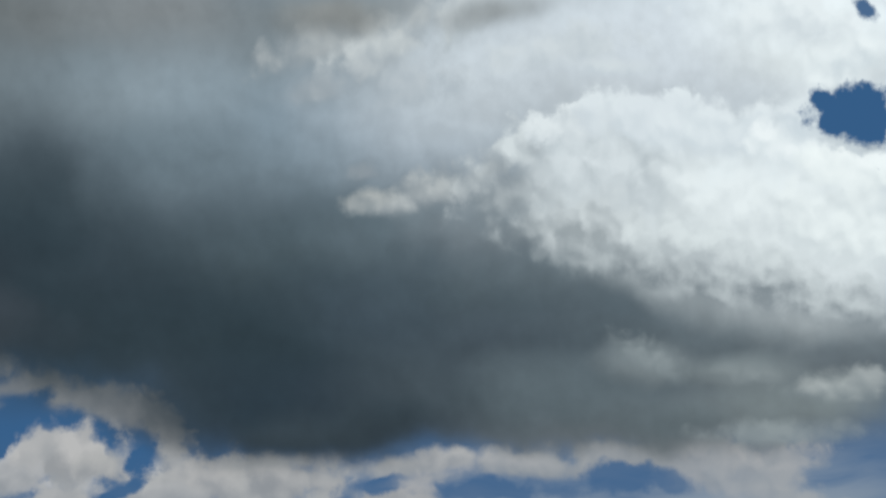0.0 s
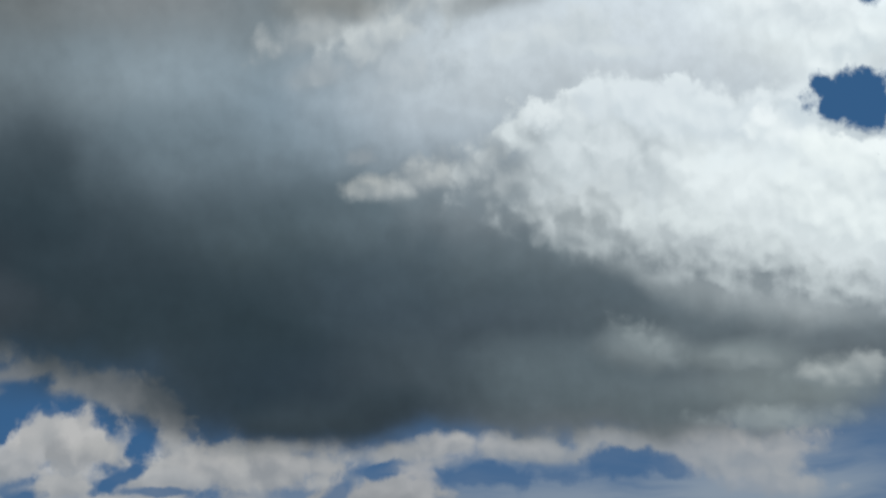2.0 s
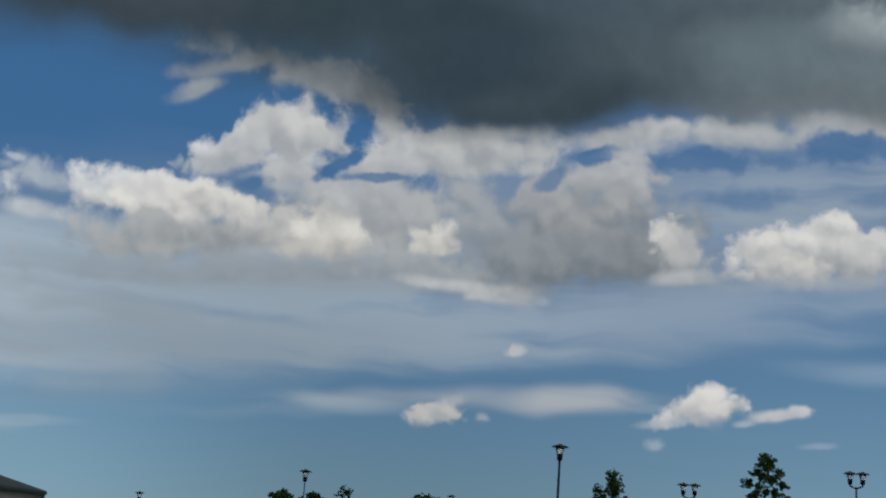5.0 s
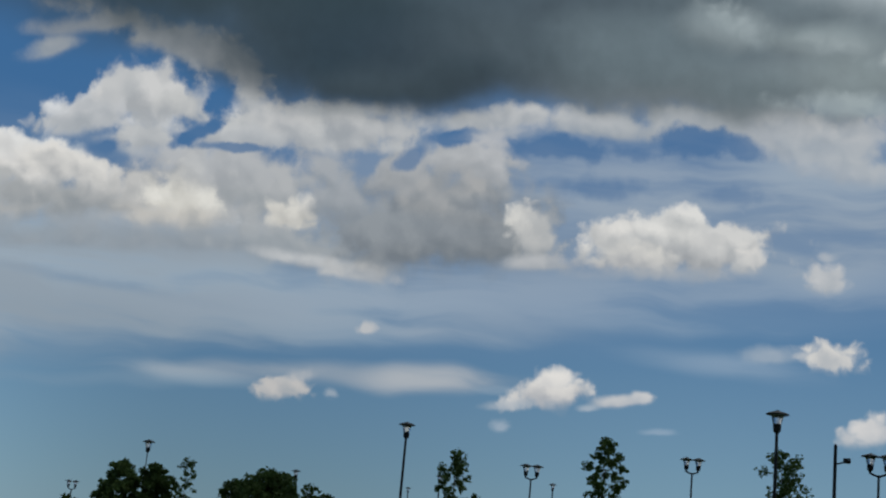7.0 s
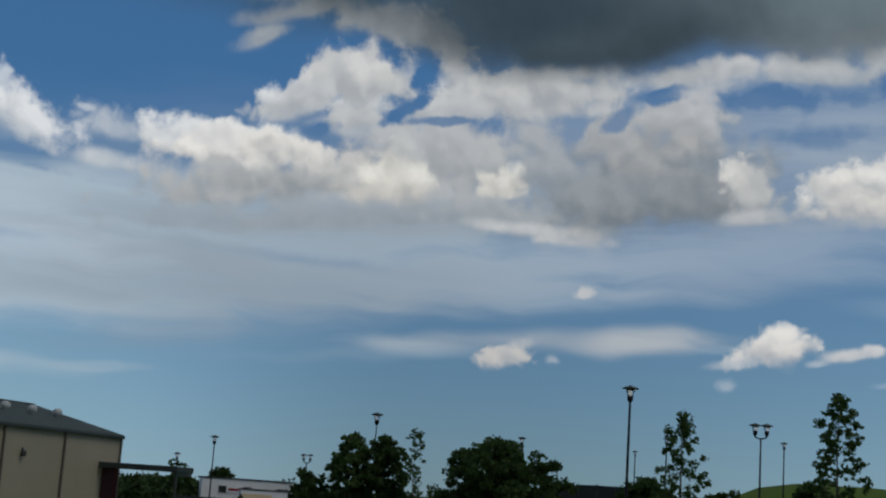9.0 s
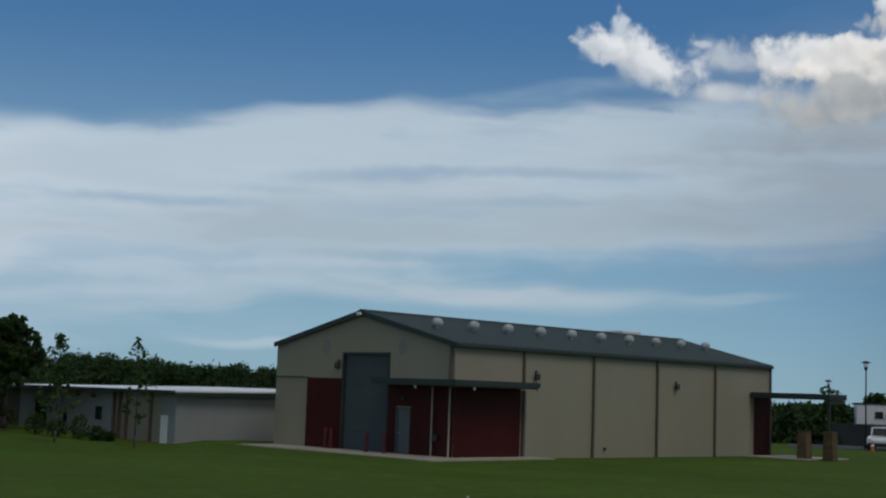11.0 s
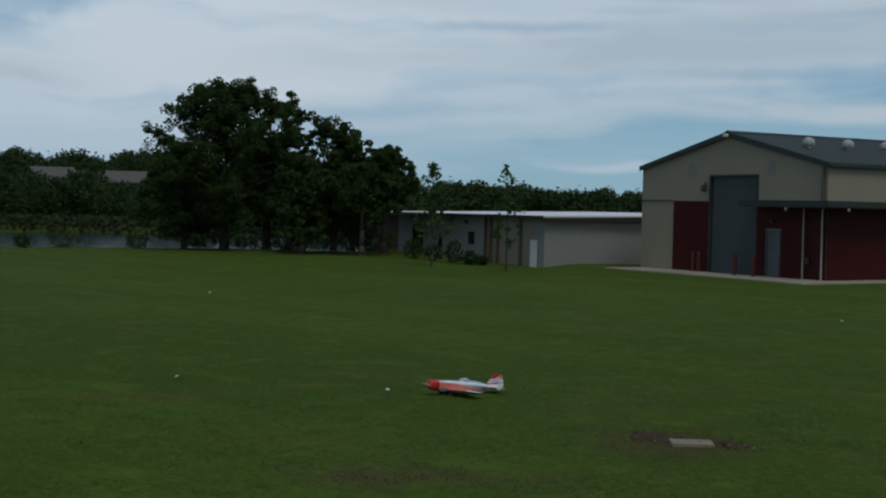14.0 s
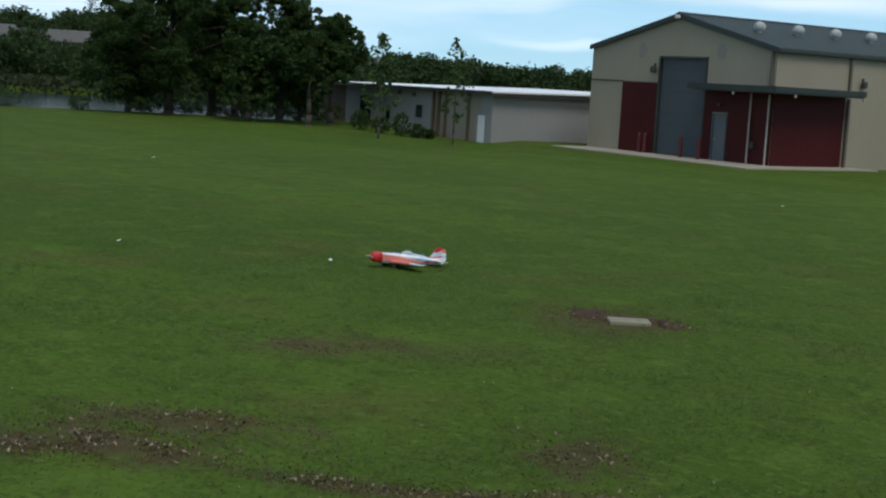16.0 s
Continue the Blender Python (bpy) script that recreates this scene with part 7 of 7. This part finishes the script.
def grass():
    """Blades where the field comes near."""
    rng = np.random.default_rng(6)
    n = 210000
    az = rng.uniform(-76, -27, n)
    r = 6.5 + 24 * rng.uniform(size=n) ** 1.5
    x, y = r * np.sin(np.radians(az)), r * np.cos(np.radians(az))
    keep = np.ones(n, bool)
    for sx, sy, rx, ry, turn in SOIL:
        c, s = math.cos(radians(turn)), math.sin(radians(turn))
        u, v = (x - sx) * c + (y - sy) * s, -(x - sx) * s + (y - sy) * c
        d = (u / rx) ** 2 + (v / ry) ** 2
        keep &= (d > 1.1) | (rng.uniform(size=n) < 0.25)
    for sx, sy, rx, ry, turn in THIN:
        c, s = math.cos(radians(turn)), math.sin(radians(turn))
        u, v = (x - sx) * c + (y - sy) * s, -(x - sx) * s + (y - sy) * c
        keep &= rng.uniform(size=n) > 0.75 * np.exp(-((u / rx) ** 2 + (v / ry) ** 2))
    keep &= (np.abs(x + 9.19) > 0.3) | (np.abs(y - 11.0) > 0.3)
    patch = np.array([noise.noise((a * 0.7, b * 0.7, 11)) + 0.5 * noise.noise((a * 2.6, b * 2.6, 4)) for a, b in zip(x, y)])
    keep &= rng.uniform(size=n) < np.clip(0.75 + patch, 0.15, 1)
    x, y, r, patch = x[keep], y[keep], r[keep], patch[keep]
    z = np.array([land(a, b) for a, b in zip(x, y)])
    n = len(x)
    h = rng.uniform(0.010, 0.022, n) * (1 + 0.4 * patch) * np.clip((31 - r) / 16, 0.05, 1)
    w = rng.uniform(0.002, 0.004, n) * (0.7 + r / 14)
    a = rng.uniform(0, math.tau, n)
    # blades lie over, as mown and trodden grass does
    lean = h * rng.uniform(1.2, 3.0, n)
    p0 = np.stack([x - w * np.sin(a), y + w * np.cos(a), z - 0.004], 1)
    p1 = np.stack([x + w * np.sin(a), y - w * np.cos(a), z - 0.004], 1)
    p2 = np.stack([x + lean * np.cos(a), y + lean * np.sin(a), z + h], 1)
    p0, p1 = p1, p0
    cross = np.cross(p1 - p0, p2 - p0)[:, 2:3]
    p0, p1 = np.where(cross > 0, p0, p1), np.where(cross > 0, p1, p0)
    co = np.stack([p0, p1, p2], 1).reshape(-1, 3)
    me = bpy.data.meshes.new("grass_blades")
    me.vertices.add(n * 3)
    me.vertices.foreach_set("co", co.ravel())
    me.loops.add(n * 3)
    me.loops.foreach_set("vertex_index", np.arange(n * 3))
    me.polygons.add(n)
    me.polygons.foreach_set("loop_start", np.arange(n) * 3)
    me.polygons.foreach_set("loop_total", np.full(n, 3))
    me.materials.append(BLADE)
    me.update()
    me.validate()
    tagged(new("grass_blades", me), "short mown green grass blades", "grass", kind="stuff")


grass()


# ---------------------------------------------------------------- model aeroplane
def loft(stations, n=16):
    """Rings of (x, half width, half height, middle height)."""
    bm = bmesh.new()
    rings = []
    for x, a, b, zc in stations:
        ring = []
        for k in range(n):
            t = k * math.tau / n
            c, s = math.cos(t), math.sin(t)
            e = 0.75
            ring.append(bm.verts.new((x, a * math.copysign(abs(c) ** e, c), zc + b * math.copysign(abs(s) ** e, s))))
        rings.append(ring)
    for p, q in zip(rings, rings[1:]):
        for k in range(n):
            bm.faces.new((p[k], p[(k + 1) % n], q[(k + 1) % n], q[k]))
    bm.faces.new(rings[0][::-1])
    bm.faces.new(rings[-1])
    return bm


def foil(root, tip, span0, span1, axis="y", z=(0, 0)):
    """A wing slab from one chord to another: chords are (front, back, thickness), x forward."""
    bm = bmesh.new()
    secs = []
    for (f, b, th), s, zz in ((root, span0, z[0]), (tip, span1, z[1])):
        c = f - b
        prof = [(f, 0), (f - 0.08 * c, 0.42), (f - 0.3 * c, 0.5), (f - 0.7 * c, 0.3), (b, 0.04), (b, -0.04), (f - 0.7 * c, -0.25), (f - 0.3 * c, -0.4), (f - 0.08 * c, -0.35)]
        secs.append([bm.verts.new((x, s, zz + t * th) if axis == "y" else (x, t * th, s)) for x, t in prof])
    for k in range(9):
        j = (k + 1) % 9
        bm.faces.new((secs[0][k], secs[0][j], secs[1][j], secs[1][k]))
    bm.faces.new(secs[0][::-1])
    bm.faces.new(secs[1])
    return bm


def aeroplane():
    view, right = polar(-49.5, 1), polar(40.5, 1)
    ahead = -math.cos(radians(27)) * right - math.sin(radians(27)) * view
    head = math.degrees(math.atan2(ahead.y, ahead.x))
    mid = Vector((-13.46, 11.46, 0))
    a = thing("model_aeroplane", Matrix.Translation((mid.x, mid.y, land(mid.x, mid.y) + 0.094)) @ pose(0, 0, 0, 0, -6.0, head) @ pose(0, 0, 0, 3) @ Matrix.Scale(0.96, 4), "red and white foam model aeroplane resting on the grass", "model aeroplane")
    part("fuselage", loft([(0.36, 0.064, 0.070, 0.0), (0.22, 0.068, 0.078, 0.004), (0.0, 0.064, 0.080, 0.008), (-0.2, 0.05, 0.066, 0.012), (-0.4, 0.032, 0.045, 0.016), (-0.56, 0.014, 0.028, 0.018)]), FOAM_WHITE, a, "white foam fuselage", smooth=True)
    part("cowl", loft([(0.505, 0.040, 0.042, 0.0), (0.49, 0.056, 0.060, 0.0), (0.44, 0.066, 0.072, 0.0), (0.361, 0.0665, 0.0725, 0.0)]), FOAM_RED, a, "bright red nose cowl", smooth=True)
    for s in (-1, 1):
        part("side_stripe", slab([(0.36, -0.035), (0.36, 0.048), (0.10, 0.042), (-0.02, 0.022), (-0.26, -0.004), (-0.26, -0.014), (0.05, -0.035)], s * 0.045, s * 0.0705, "y"), FOAM_PINK, a)
        part("side_stripe", slab([(0.02, 0.035), (-0.28, 0.02), (-0.42, 0.022), (-0.42, 0.032), (-0.25, 0.045)], s * 0.02, s * (0.0665), "y"), FOAM_BLUE, a)
        part("side_stripe", slab([(-0.24, -0.018), (-0.24, -0.008), (-0.50, 0.012), (-0.50, 0.006)], s * 0.02, s * 0.055, "y"), FOAM_RED, a)
    part("spinner", lathe([(0.030, 0.0), (0.026, 0.03), (0.012, 0.055), (0.002, 0.062)], 14), TAN_BOX, a, "tan spinner cone", smooth=True, at=pose(0.507, 0, 0, 0, 90, 0) @ Matrix.Diagonal((0.7, 0.7, 1.5, 1)))
    prop = bmesh.new()
    for s in (-1, 1):
        vs = [prop.verts.new((0.525 + dx, s * y, w)) for dx in (-0.002, 0.002) for y, w in ((0.01, -0.008), (0.07, -0.016), (0.135, -0.008), (0.14, 0.004), (0.07, 0.014), (0.01, 0.010))]
        prop.faces.new(vs[:6])
        prop.faces.new(vs[6:][::-1])
        for k in range(6):
            j = (k + 1) % 6
            prop.faces.new((vs[k], vs[j], vs[6 + j], vs[6 + k]))
    part("propeller", prop, PIPE_PALE, a, "pale propeller at rest")
    for s in (-1, 1):
        w = part("wing", foil((0.24, -0.06, 0.045), (0.12, -0.06, 0.022), s * 0.05, s * 0.56, z=(-0.045, -0.028)), FOAM_WHITE, a, "white wing with a red inner panel")
        part("red_panel", foil((0.245, 0.01, 0.049), (0.152, 0.01, 0.032), s * 0.055, s * 0.44, z=(-0.045, -0.032)), FOAM_PINK, w)
        part("stabiliser", foil((-0.42, -0.57, 0.014), (-0.49, -0.575, 0.008), s * 0.015, s * 0.22, z=(0.03, 0.03)), FOAM_WHITE, a)
        part("wheel_leg", tubes(((0.2, s * 0.05, -0.06), (0.22, s * 0.15, -0.115), 0.005), n=6), FIX, a)
        wl = part("wheel", tubes(((0, -0.012, 0), (0, 0.012, 0), 0.026), n=12), RUBBER, a, at=pose(0.22, s * 0.155, -0.105))
    fin = part("fin", foil((-0.36, -0.57, 0.016), (-0.50, -0.575, 0.010), 0.03, 0.215, axis="z"), FOAM_WHITE, a)
    part("fin_stripe", slab([(-0.445, 0.145), (-0.50, 0.217), (-0.573, 0.217), (-0.573, 0.185), (-0.50, 0.145)], -0.0095, 0.0095, "y"), FOAM_RED, fin)
    part("fin_stripe", slab([(-0.415, 0.095), (-0.43, 0.115), (-0.571, 0.155), (-0.571, 0.125)], -0.0085, 0.0085, "y"), FOAM_BLUE, fin)
    part("rudder", slab([(-0.572, -0.01), (-0.572, 0.205), (-0.625, 0.20), (-0.655, 0.06), (-0.60, -0.01)], -0.004, 0.004, "y"), FOAM_WHITE, fin)
    part("canopy", loft([(0.06, 0.010, 0.006, 0.080), (0.03, 0.034, 0.026, 0.082), (-0.03, 0.042, 0.046, 0.085), (-0.09, 0.036, 0.040, 0.08), (-0.15, 0.012, 0.010, 0.07)]), CANOPY, a, "blue-tinted bubble canopy", smooth=True)
    part("top_deck", loft([(-0.10, 0.034, 0.032, 0.072), (-0.3, 0.026, 0.028, 0.054), (-0.40, 0.008, 0.01, 0.045)]), FOAM_BLUE, a, smooth=True)
    part("top_stripe", slab([(0.34, 0.066), (0.34, 0.073), (0.08, 0.094), (0.05, 0.090), (0.05, 0.07)], -0.034, 0.034, "y"), FOAM_NAVY, a, "dark blue stripe before the canopy")
    for s in (-1, 1):
        # shade at the wing root, put in as a dark blue strip
        part("wing_shade_stripe", slab([(0.20, -0.052), (-0.05, -0.052), (-0.05, -0.046), (0.20, -0.044)], s * 0.04, s * 0.074, "y"), FOAM_NAVY, a, "dark blue line painted as shade along the wing root")
        part("side_mark", slab([(-0.30, -0.012), (-0.36, -0.010), (-0.38, 0.012), (-0.32, 0.012)], s * 0.01, s * 0.047, "y"), FOAM_NAVY, a)
    part("fin_stripe", slab([(-0.385, 0.06), (-0.395, 0.075), (-0.571, 0.105), (-0.571, 0.085)], -0.0088, 0.0088, "y"), FOAM_RED, fin)
    part("rudder_stripe", slab([(-0.5725, 0.150), (-0.5725, 0.203), (-0.625, 0.198), (-0.637, 0.150)], -0.0052, 0.0052, "y"), FOAM_PINK, fin)
    part("rudder_stripe", slab([(-0.5725, 0.085), (-0.5725, 0.110), (-0.644, 0.112), (-0.648, 0.088)], -0.0052, 0.0052, "y"), FOAM_BLUE, fin)
    part("tail_wheel", tubes(((0, -0.006, 0), (0, 0.006, 0), 0.012), n=10), RUBBER, a, at=pose(-0.55, 0, -0.03))


aeroplane()
